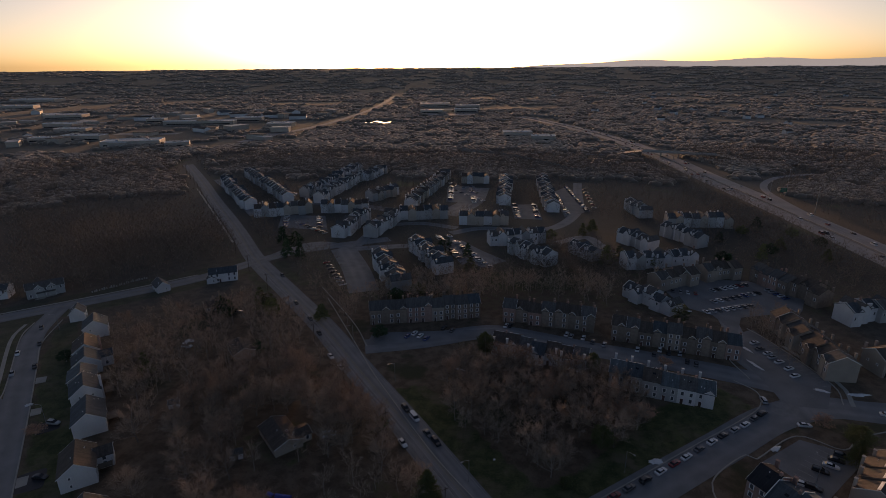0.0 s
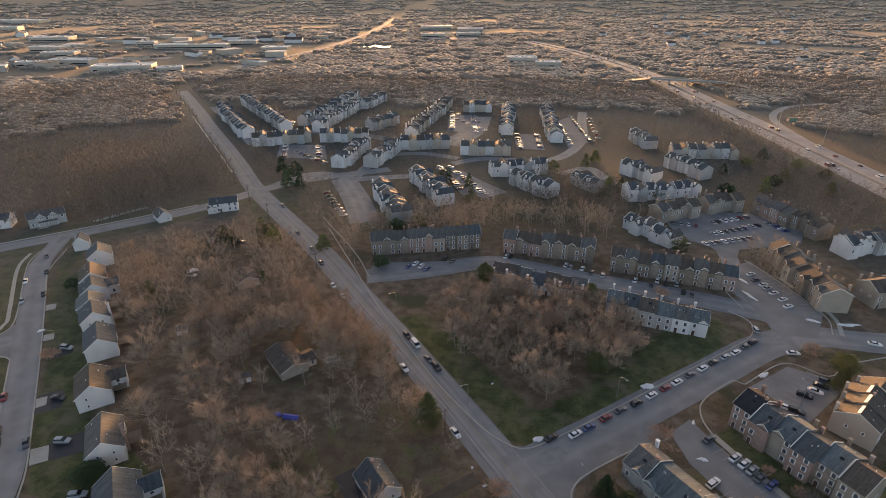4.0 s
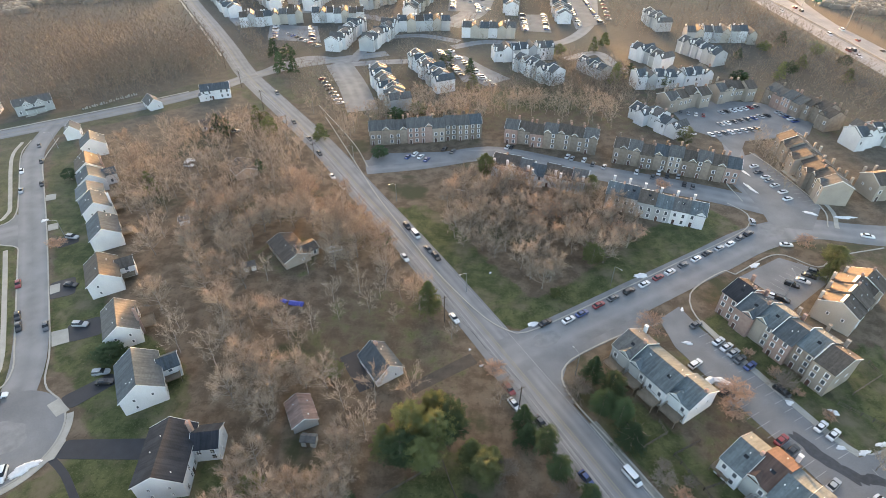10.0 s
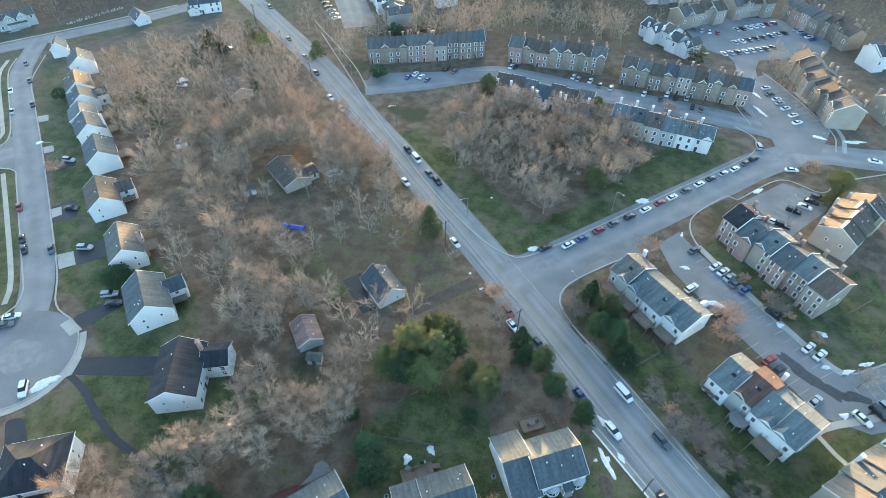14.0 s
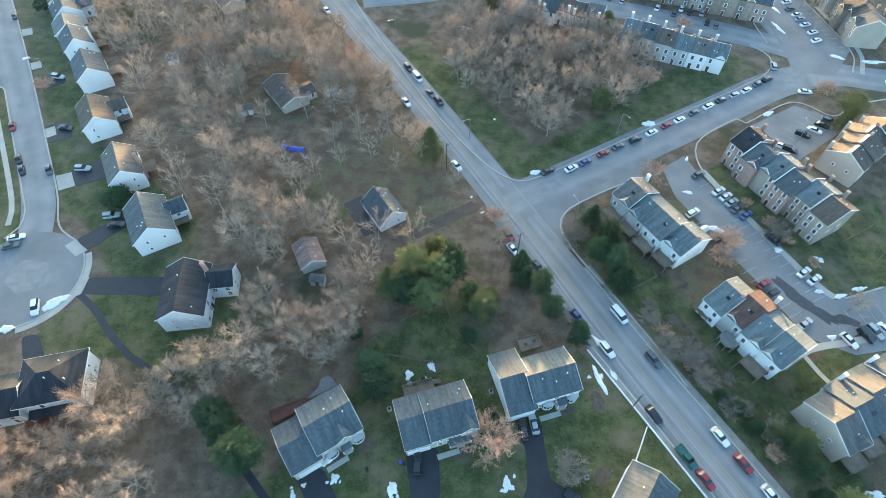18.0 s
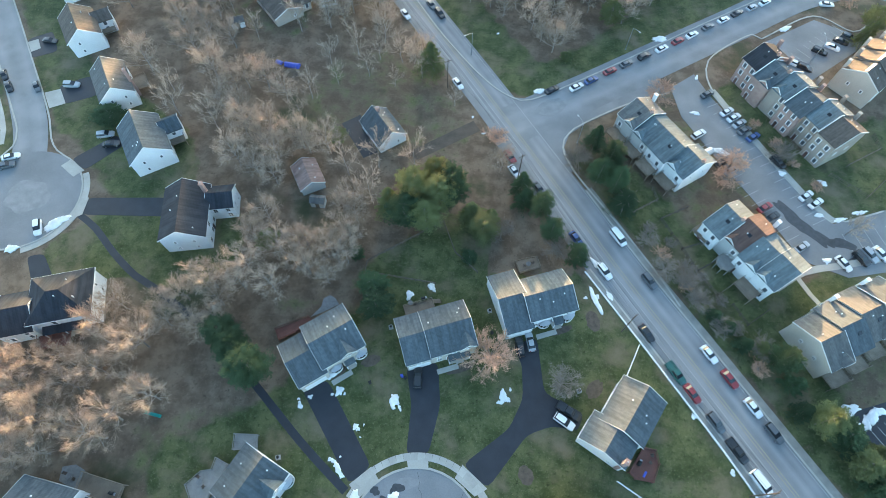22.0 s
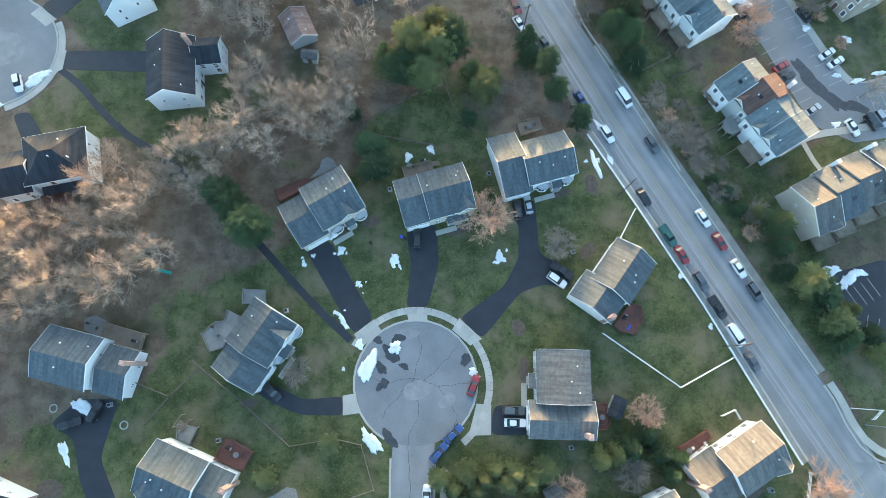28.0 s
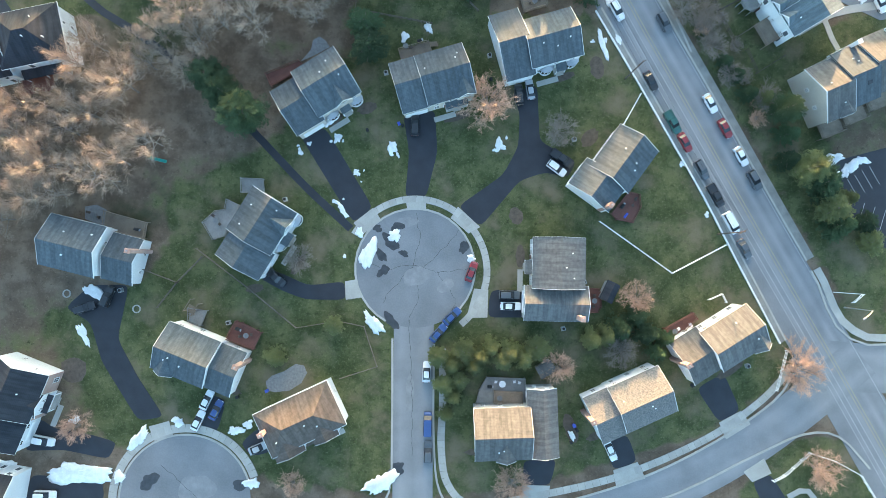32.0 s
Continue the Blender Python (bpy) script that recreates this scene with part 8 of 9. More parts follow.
# traffic on the highway
traffic = random.Random(3)
for line_off, sgn in ((-8, 1), (-11.5, 1), (8, -1), (11.5, -1), (4.5, -1)):
    for k in range(11):
        i = traffic.randrange(8, len(hl) - 20)
        p, d = hl[i], (hl[i + 1] - hl[i]).normalized()
        q = p + Vector((-d.y, d.x)) * line_off
        car(q.x, q.y, math.degrees(math.atan2(d.y, d.x)) + (0 if sgn > 0 else 180), traffic.choice(("sedan", "suv", "van")), traffic.choice(("white", "black", "silver", "grey", "red")), 0.15)
for poly in FAR_LOTS:
    (ax, ay), (bx, by), (cx, cy), (dx, dy) = poly
    for side in (0.14, 0.86):
        n = int(math.hypot(dx - ax, dy - ay) / 3.1)
        for i in range(n):
            if traffic.random() < 0.62:
                f = (i + 0.5) / n
                lx, ly, rx, ry = ax + (dx - ax) * f, ay + (dy - ay) * f, bx + (cx - bx) * f, by + (cy - by) * f
                car(lx + (rx - lx) * side, ly + (ry - ly) * side, math.degrees(math.atan2(ry - ly, rx - lx)), traffic.choice(("sedan", "suv", "sedan", "van")), traffic.choice(("white", "silver", "black", "grey", "white", "blue")), 0.3)
# cars left in far lots
for bx, by, n, m in ((-330, 985, 8, 2), (-290, 1025, 7, 2), (-20, 1410, 9, 2), (40, 1560, 9, 2)):
    for i in range(n):
        for j in range(m):
            if traffic.random() < 0.4:
                car(bx + i * 9 + traffic.uniform(-1, 1), by + j * 24, 90, "suv", traffic.choice(("white", "silver", "white", "grey")), 0.2)


# ---------------------------------------------------------------- snow
def snow(x, y, r, stretch=1.0, yaw=0.0):
    """A low, smoothly ragged heap left by the thaw."""
    rng = random.Random(int(x * 31 + y * 17))
    n, waves = 56, [(k, rng.uniform(0.14, 0.46) / k ** 0.62, rng.uniform(0, 6.28)) for k in (1, 2, 3, 5, 8, 13, 19)]
    edge = [max(0.22, 1 + sum(a * math.sin(k * 2 * math.pi * i / n + p) for k, a, p in waves)) for i in range(n)]
    tall = min(r, 1.5)
    v = [(0, 0, 0.26 * tall)]
    for k, z in ((0.35, 0.27), (0.65, 0.22), (0.88, 0.14), (1.0, 0.0)):
        for i in range(n):
            a = 2 * math.pi * i / n
            e = r * k * (1 + (edge[i] - 1) * k ** 3)
            v.append((math.cos(a) * e * stretch, math.sin(a) * e, z * tall * rng.uniform(0.75, 1.25) + 0.02))
    f = [(0, 1 + i, 1 + (i + 1) % n) for i in range(n)]
    for b in (1, 1 + n, 1 + 2 * n):
        f += [(b + i, b + n + i, b + n + (i + 1) % n, b + (i + 1) % n) for i in range(n)]
    f.append(tuple(1 + 3 * n + i for i in range(n)))
    me = Geo().add(v, f).mesh("snow_patch", SNOW)
    me.polygons.foreach_set("use_smooth", [True] * len(me.polygons))
    ob = new("snow_patch", me)
    ob.matrix_basis = at2(x, y, yaw, 0.06)
    tagged(ob, "half-melted heap of white snow on the ground", "snow", "snow heaps")


snow(-15.9, 0.1, 1.4, 2.6, 80)
snow(-9.4, 4.9, 1.3, 1.1, 0)
snow(-14.0, -14.4, 1.3, 2.2, -55)
snow(-12.1, -50.4, 2.0, 1.8, 35)
snow(7.4, 0.2, 0.9, 1, 0)
snow(-21.2, 10.1, 0.6, 3, -55)
snow(-17.4, 5.7, 0.9, 1.2, -60)
snow(-64.8, -41.0, 1.4, 1.8, 60)
snow(-69.2, -50.1, 1.2, 1.1, 20)
snow(-40.0, -50.3, 1.3, 1.1, 0)
snow(-79.2, -48.7, 2.2, 3.2, -5)
snow(-94.0, -48.9, 2, 2, 0)
snow(-76.6, -9.0, 1.2, 2.2, -30)
snow(-78.1, -18.2, 0.8, 3.5, -60)
snow(-44.1, -39.0, 1, 1.6, 20)
snow(-41.0, -37.5, 0.8, 1.5, 10)
snow(-56.3, -37.1, 1, 1.3, 0)
snow(-10.8, 24.9, 0.9, 1.8, -70)
snow(13.5, 26.2, 0.8, 1.8, 70)
snow(36.0, 49.8, 0.8, 3.4, -70)
snow(-2.9, 52.0, 0.7, 2, -75)
snow(-8.4, 49.6, 1, 1, 0)
snow(89.6, 24.6, 1.2, 2.0, 15)
snow(93.3, 23.3, 1.2, 1.6, 20)
snow(89.0, 19.6, 0.9, 2.6, 62)
snow(92.0, 21.6, 0.9, 1.6, 70)
snow(95.4, 24.6, 0.8, 1.8, -20)
snow(-31.1, 23.4, 0.5, 1.5, -60)
snow(-20.7, -0.0, 0.4, 1, 0)
snow(40.1, 50.6, 0.6, 2, -60)
snow(54.6, 22.7, 0.5, 1.4, -60)
snow(60.5, 11.3, 0.5, 1.3, -60)
snow(-79.6, -37.5, 0.8, 1.5, 0)
snow(-25.2, 30.3, 0.8, 1.6, 40)
snow(-22.6, 26.6, 0.7, 1.4, -40)
snow(30.7, -38.7, 0.6, 1.8, -50)
snow(-100.4, 68.5, 1.5, 2, 40)
snow(-108.8, 60.6, 1.05, 1.6, 20)
snow(76.1, 95.0, 1.2, 1.7, -10)
snow(64.8, 97.4, 0.6, 1.3, 0)
snow(72.2, 108.7, 0.75, 1.6, 0)
snow(101.8, 84.8, 0.75, 1.6, -60)
snow(91.5, 87.9, 0.75, 1.4, 20)
snow(97.9, 74.3, 0.68, 1.6, -20)
snow(102.8, 73.3, 0.6, 3, 20)
snow(109.2, 75.4, 0.6, 3, 15)
snow(95.4, 60.8, 0.75, 1.4, 10)
snow(75.4, 123.0, 0.45, 2, 70)
snow(10.5, 100.0, 0.38, 1.6, 20)
snow(7.3, 105.9, 0.38, 1, 0)
snow(38.4, 58.3, 0.9, 2.6, -60)
snow(130.1, 195.3, 0.9, 4, -75)
snow(133.6, 208.8, 0.8, 3, -75)
snow(145.2, 177.2, 0.9, 3, -25)
snow(157.0, 174.6, 1, 4, -5)
snow(107.6, 144.5, 1, 2, 30)
snow(67.0, 139.3, 1.2, 2, 15)
snow(-117.7, 219.6, 1.8, 1.3, 0)
snow(27.5, 116.4, 1, 1.6, 10)
snow(124.8, 247.9, 1, 1.5, 0)
snow(-156.9, 171.1, 1, 1.2, 0)
snow(6.9, 194.2, 0.5, 5, -20)
snow(15.6, 140.6, 0.4, 1, 0)


crumb_random = random.Random(5)
for cx, cy in ((-10.7, 24.7), (13.5, 26.3), (-22.9, 26.5), (-17.6, 18.4), (-22.2, 11.8), (35.6, 50.0), (-30.6, 23.6)):
    for k in range(4):
        snow(cx + crumb_random.uniform(-1.6, 1.6), cy + crumb_random.uniform(-1.6, 1.6), crumb_random.uniform(0.16, 0.45), crumb_random.uniform(1, 1.8), crumb_random.uniform(0, 180))


# ---------------------------------------------------------------- fences, poles, lamps, garden things
def fence(points, mat, label, height=1.2, gap=2.4, rails=(0.4, 0.8, 1.12)):
    t = thing("fence", label, "fence", "fences")
    pts = [Vector((*p, 0)) for p in points]
    for a, b in zip(pts, pts[1:]):
        n = max(1, round((b - a).length / gap))
        for i in range(n):
            p, q = a.lerp(b, i / n), a.lerp(b, (i + 1) / n)
            part("post", Geo().box(p.x - 0.07, p.y - 0.07, 0, p.x + 0.07, p.y + 0.07, height), mat, t)
            g = Geo()
            for z in rails:
                g.tube((p.x, p.y, z * height / 1.2), (q.x, q.y, z * height / 1.2), 0.06, 0.06, 4)
            part("rail", g, mat, t)
    part("post", Geo().box(pts[-1].x - 0.07, pts[-1].y - 0.07, 0, pts[-1].x + 0.07, pts[-1].y + 0.07, height), mat, t)


fence([(36.2, 9.1), (52.6, -2.1), (64.7, 4.5)], TRIM, "white rail fence across a lawn")
fence([(40.8, 30.3), (45, 38.1)], TRIM, "short white rail fence by a house")
fence([(75.9, -47.9), (78.4, -46.6), (84.1, -41.5), (89.9, -43.3), (95.6, -46.3), (98.9, -51.5)], TRIM, "white rail fence on a street corner")
fence([(-53.4, 1.1), (-41.8, -7.4), (-30.9, -16), (-21.6, -14.3), (-15.9, -15.4), (-12.8, -24.2), (-21, -27)], FENCE, "brown rail fence round a garden")
fence([(-61.7, -12.2), (-57.5, -6.5), (-52.1, -0.7)], FENCE, "brown wooden garden fence")
fence([(-65.8, -3.5), (-57.5, -6.5)], FENCE, "weathered wire and post garden fence")
fence([(-20, 50.9), (-19.3, 58.6), (-0.5, 70.3), (2.5, 61.4), (8, 56)], FENCE, "weathered wooden fence round a back garden")
fence([(-19.1, 55.5), (-2.3, 52.8)], FENCE, "weathered wooden fence between gardens")
fence([(44.2, 80.4), (47.5, 73.3), (55.8, 77.9), (55, 81.5)], FENCE, "wooden fence round a small yard", 1.6)
DARKFENCE = surf("dark_weathered_fence_wood", (0.045, 0.038, 0.032), (0.11, 0.09, 0.075), 1.5, 0.9, 0.15, 0.5)
fence([(63.2, 75.7), (55.7, 72.1), (59.6, 63.4), (62.1, 57.3)], DARKFENCE, "dark wooden fence behind townhouse yards", 1.6)
fence([(62.1, 57.3), (65.7, 50.9)], FENCE, "pale new wooden fence behind a yard", 1.6)
fence([(59.6, 63.4), (64.9, 65.1)], DARKFENCE, "dark wooden fence between yards", 1.6)
fence([(62.1, 57.3), (67.1, 60.0)], DARKFENCE, "dark wooden fence between yards", 1.6)
fence([(65.7, 50.9), (69.7, 53.6)], FENCE, "pale wooden fence between yards", 1.6)
fence([(68.9, 48.7), (71.3, 43.5), (77.2, 47.4)], DARKFENCE, "dark wire and post fence round a yard", 1.4)
fence([(109.9, 90.2), (121.1, 96.2), (120.9, 101.2)], FENCE, "weathered rail fence behind the brick row", 1.4)
fence([(61.0, -7.8), (63.9, -6.5), (64.9, -8.4)], TRIM, "short white rail fence behind a house")
fence([(89.5, -5.6), (95.7, -5.9), (93.6, -7.8)], TRIM, "white rail fence on a corner lawn")
fence([(78.6, -18.9), (76.4, -27.8)], TRIM, "white rail fence under a bare street tree")


def board_fence(a, b, n):
    """A row of uneven pale boards with gaps."""
    rng = random.Random(9)
    t = thing("board_fence", "broken row of pale upright boards beside the road", "fence", "fences", at2(a[0], a[1], math.degrees(math.atan2(b[1] - a[1], b[0] - a[0]))))
    span = math.hypot(b[0] - a[0], b[1] - a[1])
    for i in range(n):
        x = span * (i + rng.uniform(-0.3, 0.3)) / n
        wide, tall = rng.uniform(0.25, 0.5), rng.uniform(0.8, 1.7)
        part("board", Geo().prism([(-wide, 0), (wide, 0), (wide * 0.9, tall * 0.9), (0, tall), (-wide * 0.9, tall * 0.88)], -0.08, 0.08, "y"), CONCRETE, t, at=at2(x, rng.uniform(-0.5, 0.5), rng.uniform(-20, 20)))


board_fence((-198.0, 277.0), (-177.5, 298.9), 24)
fence([(104, 87), (112, 80), (124, 90)], FENCE, "wooden fence beside the brick row", 1.6)


def street_lamp(x, y, yaw, h=8.0):
    t = thing("street_lamp", "tall grey steel street lamp with a curved arm", "street lamp", "street lamps", at2(x, y, yaw))
    part("base", Geo().tube((0, 0, 0), (0, 0, 0.5), 0.2, 0.16, 8), METAL, t)
    part("pole", Geo().tube((0, 0, 0.4), (0, 0, h), 0.11, 0.07, 8), METAL, t)
    part("arm", Geo().tube((0, 0, h - 0.1), (1.2, 0, h + 0.45), 0.05, 0.05, 6).tube((1.2, 0, h + 0.45), (2.6, 0, h + 0.6), 0.05, 0.04, 6), METAL, t)
    part("lamp_head", Geo().box(2.4, -0.16, h + 0.5, 3.1, 0.16, h + 0.68), METAL, t)


for x, y, yaw in ((7, 131, 215), (55.4, 134.4, -60), (-42, 219, 210), (-20, 186, 210), (92, -9, 215), (36.6, 97, 120), (-186, 232, 200), (-142, 160, 200), (112, 130, 90)):
    street_lamp(x, y, yaw)


def utility_pole(x, y, yaw, h=11.0):
    t = thing("utility_pole", "dark wooden utility pole with a crossarm", "utility pole", "utility poles", at2(x, y, yaw))
    part("pole", Geo().tube((0, 0, 0), (0, 0, h), 0.17, 0.11, 8), POLE, t)
    part("crossarm", Geo().box(-1.2, -0.06, h - 0.9, 1.2, 0.06, h - 0.75), POLE, t)
    for px in (-1.1, 0, 1.1):
        part("insulator", Geo().tube((px, 0, h - 0.75), (px, 0, h - 0.55), 0.06, 0.04, 6), METAL, t)


posts = []
for p in ((63.0, 6.9), (41.6, 41.6), (19.2, 84.2)):
    posts.append((Vector(p), 30.6))
    utility_pole(*p, 30.6)
for i in range(0, len(marks) - 1, 9):
    d = (marks[i + 1] - marks[i]).normalized()
    p = marks[i] + Vector((d.y, -d.x)) * -9.3
    if p.y > 105:
        posts.append((p, math.degrees(math.atan2(d.y, d.x)) + 90))
        utility_pole(p.x, p.y, posts[-1][1])
for (p, a), (q, b) in zip(posts, posts[1:]):
    wires = thing("power_line", "thin dark overhead wires between two poles", "power line", "power lines")
    for off in (-1.1, 0, 1.1):
        s, e = at2(p.x, p.y, a) @ Vector((off, 0, 10.5)), at2(q.x, q.y, b) @ Vector((off, 0, 10.5))
        side, v = (e - s).cross(Vector((0, 0, 1))).normalized() * 0.02, []
        for k in range(7):
            f = k / 6
            m = s.lerp(e, f) - Vector((0, 0, 0.9 * 4 * f * (1 - f)))
            v += [m - side, m + side, m + Vector((0, 0, 0.03))]
        part("wire", Geo().add(v, [(3 * k + i, 3 * k + (i + 1) % 3, 3 * k + 3 + (i + 1) % 3, 3 * k + 3 + i) for k in range(6) for i in range(3)]), RUBBER, wires)


def shed(x, y, yaw, L, W, wall, roof, label):
    t = thing("garden_shed", label, "shed", "sheds", at2(x, y, yaw))
    gable_body(t, L, W, 2.1, W / 2 * 0.6, WALLS[wall], ROOFS[roof], Matrix.Identity(4), 0.15, fascia=False)
    part("door", Geo().box(-0.5, -W / 2 - 0.05, 0, 0.5, -W / 2, 1.9), FENCE, t, "plain board door")


shed(38.2, -6.5, 65, 4.0, 2.8, "grey", "dark", "small grey garden shed by a hedge")
shed(24.4, -23.8, 30, 3.4, 2.6, "grey", "grey", "small grey shed behind the houses")
shed(-67.8, 142.5, 20, 4.0, 3.2, "white", "grey", "small white shed in the woods")
shed(-33.5, 75.3, -5, 3.6, 2.4, "grey", "grey", "small pale metal shed by the outbuilding")


def play_set(x, y, yaw):
    t = thing("play_slide", "teal plastic playground slide lying on the lawn", "slide", "", at2(x, y, yaw))
    part("slide_bed", Geo().prism([(0, 0.9), (2.6, 0.15), (3.2, 0.1), (3.2, 0.18), (2.6, 0.25), (0, 1.0)], -0.3, 0.3, "y"), TEAL, t)
    for s in (-0.34, 0.3):
        part("side_wall", Geo().prism([(0, 0.9), (2.6, 0.15), (3.2, 0.1), (3.2, 0.34), (2.6, 0.42), (0, 1.2)], s, s + 0.05, "y"), TEAL, t)
    part("ladder", Geo().box(-0.3, -0.3, 0, -0.2, -0.22, 1.0).box(-0.3, 0.22, 0, -0.2, 0.3, 1.0).box(-0.3, -0.3, 0.3, -0.2, 0.3, 0.36).box(-0.3, -0.3, 0.65, -0.2, 0.3, 0.71), TEAL, t)


play_set(-64.0, 21.0, -12)


def tarp(x, y, yaw, lx, ly, h, mat, label, name="covered_boat", category="boat"):
    t = thing(name, label, category, "", at2(x, y, yaw))
    part("cover", Geo().prism([(-ly / 2, 0.25), (-ly / 2, h * 0.6), (-ly * 0.15, h), (ly * 0.15, h * 0.95), (ly / 2, h * 0.55), (ly / 2, 0.25)], -lx / 2, lx / 2), mat, t)
    part("chock", Geo().box(-lx * 0.3, -ly * 0.3, 0, lx * 0.3, ly * 0.3, 0.3), POLE, t)


tarp(-47.7, 124.6, -10, 4.6, 1.8, 1.5, BLUE, "blue tarpaulin over a boat among bare trees")
tarp(-52.0, 126.0, -30, 2.2, 1.4, 0.8, BLUE, "crumpled blue tarpaulin on the leaf litter", "tarpaulin", "tarpaulin")
tarp(71.5, 93.5, 30, 4.6, 1.9, 1.9, SNOW, "white covered boat on a trailer")
tarp(42.0, 10.6, 55, 1.3, 0.8, 0.9, BLUE, "blue plastic garden box on a deck", "garden_box", "box")


def round_table(x, y, z, r, label, top):
    t = thing("patio_table", label, "table", "patio tables", at2(x, y, 0, z))
    part("tabletop", Geo().tube((0, 0, 0.68), (0, 0, 0.74), r, r, 14), top, t)
    part("pedestal", Geo().tube((0, 0, 0), (0, 0, 0.68), 0.09, 0.06, 8), METAL, t)
    part("foot", Geo().tube((0, 0, 0), (0, 0, 0.05), 0.32, 0.28, 10), METAL, t)


for x, y, z in ((15.0, -27.4, 0.6), (14.4, -30.4, 1.0), (73.4, 60.2, 0), (66, 66, 0), (53.0, -15.0, 0.9), (35.1, -8.6, 0.7), (-49.0, 7.4, 1.0), (20.6, 58.2, 0.6), (-8.0, 47.0, 1.4), (-41.6, -17.8, 1.0), (-76.4, 8.2, 0.06)):
    pale = z == 0 or x == 15.0
    round_table(x, y, z, 0.75 if pale else 0.6, "round pale patio table" if pale else "round grey stone-topped patio table", TRIM if pale else PAVER)


def patio_chair(x, y, z, yaw, mat, label):
    t = thing("patio_chair", label, "chair", "patio chairs", at2(x, y, yaw, z))
    part("seat", Geo().box(-0.28, -0.28, 0.38, 0.28, 0.28, 0.46), mat, t)
    part("backrest", Geo().prism([(0.22, 0.46), (0.28, 0.46), (0.4, 0.95), (0.34, 0.95)], -0.28, 0.28), mat, t)
    for sx in (-0.25, 0.25):
        for sy in (-0.25, 0.25):
            part("leg", Geo().box(sx - 0.03, sy - 0.03, 0, sx + 0.03, sy + 0.03, 0.38), mat, t)


for x, y, z, yaw, white in ((17.7, -26.9, 0.6, 10, 1), (18.8, -27.1, 0.6, -15, 1), (13.6, -27.0, 0.6, 80, 1), (56.6, -13.4, 0.9, 200, 1), (54.0, -14.4, 0.9, 120, 1), (35.1, -7.5, 0.7, 0, 0), (35.0, -9.8, 0.7, 180, 0), (-49.6, 8.4, 1.0, 60, 0), (-48.2, 6.6, 1.0, 230, 0),
                            (21.6, 58.6, 0.6, -80, 0), (19.6, 57.8, 0.6, 90, 0), (-42.8, -18.0, 1.0, 90, 0), (-40.6, -17.6, 1.0, -90, 0), (-77.4, 8.6, 0.06, 70, 0), (-75.4, 7.6, 0.06, -110, 0), (-7.0, 46.8, 1.4, -90, 0), (43.4, 12.8, 0.7, 30, 0), (44.0, 14.2, 0.7, 0, 0)):
    patio_chair(x, y, z, yaw, TRIM if white else POLE, "white moulded patio chair on a deck" if white else "dark wooden patio chair on a deck")


def grill(x, y, z, yaw):
    t = thing("barbecue_grill", "black covered barbecue grill on a deck", "grill", "grills", at2(x, y, yaw, z))
    part("hood", Geo().prism([(-0.3, 0.8), (0.3, 0.8), (0.28, 1.0), (0.1, 1.15), (-0.15, 1.15), (-0.3, 1.0)], -0.5, 0.5), RUBBER, t)
    part("cabinet", Geo().box(-0.45, -0.28, 0.08, 0.45, 0.28, 0.8), RUBBER, t)
    part("side_shelf", Geo().box(0.5, -0.25, 0.78, 0.85, 0.25, 0.83), METAL, t)


for x, y, z, yaw in ((-5.0, 48.2, 1.4, 20), (-66.0, 5.0, 1.2, -14), (41.0, 12.6, 0.7, 55), (12.2, -28.0, 0.6, 0), (-43.4, -16.4, 1.0, -20)):
    grill(x, y, z, yaw)


def fire_ring(x, y):
    t = thing("fire_ring", "low round ring of pale stones in the grass", "fire ring", "fire rings", at2(x, y))
    for i in range(14):
        a = i * 0.4488
        part("stone", Geo().box(-0.16, -0.12, 0, 0.16, 0.12, 0.2), CONCRETE, t, at=at2(math.cos(a) * 0.8, math.sin(a) * 0.8, math.degrees(a) + 90))


for x, y in ((-82.0, -9.5), (-66.5, -12.6)):
    fire_ring(x, y)


def timber_frame(x, y, yaw):
    t = thing("climbing_tower", "weathered timber climbing tower on the lawn", "play tower", "", at2(x, y, yaw))
    for px in (-1.4, 1.4):
        for py in (-1.0, 1.0):
            part("post", Geo().box(px - 0.08, py - 0.08, 0, px + 0.08, py + 0.08, 2.3), DECK, t)
    for py in (-1.0, 1.0):
        part("beam", Geo().box(-1.6, py - 0.07, 2.2, 1.6, py + 0.07, 2.36), DECK, t)
    part("platform", Geo().box(-1.4, -1.0, 1.1, 0.2, 1.0, 1.2), DECK, t)


timber_frame(-53.6, -11.8, 60)


def bin_with_lid(x, y, yaw, colour, label):
    t = thing("wheeled_bin", label, "bin", "bins", at2(x, y, yaw))
    part("tub", Geo().prism([(-0.26, 0.08), (0.26, 0.08), (0.32, 1.0), (-0.32, 1.0)], -0.28, 0.28), colour, t)
    part("lid", Geo().prism([(-0.36, 1.0), (0.36, 1.0), (0.3, 1.09), (-0.34, 1.07)], -0.31, 0.31), colour, t)


for x, y, c in ((31.2, -36.4, 1), (31.8, -37.4, 0), (30.6, -40.0, 0), (-9.2, 30.0, 1), (-8.4, 29.6, 0), (11.2, 40.5, 0), (-16.2, 28.4, 0), (-43.5, -31.5, 0), (-37, -30, 1), (57.5, -27.0, 0), (71, 87.5, 0), (84, 66.0, 1)):
    bin_with_lid(x, y, 20, BLUE if c else RUBBER, "blue wheeled recycling bin" if c else "black wheeled refuse bin")


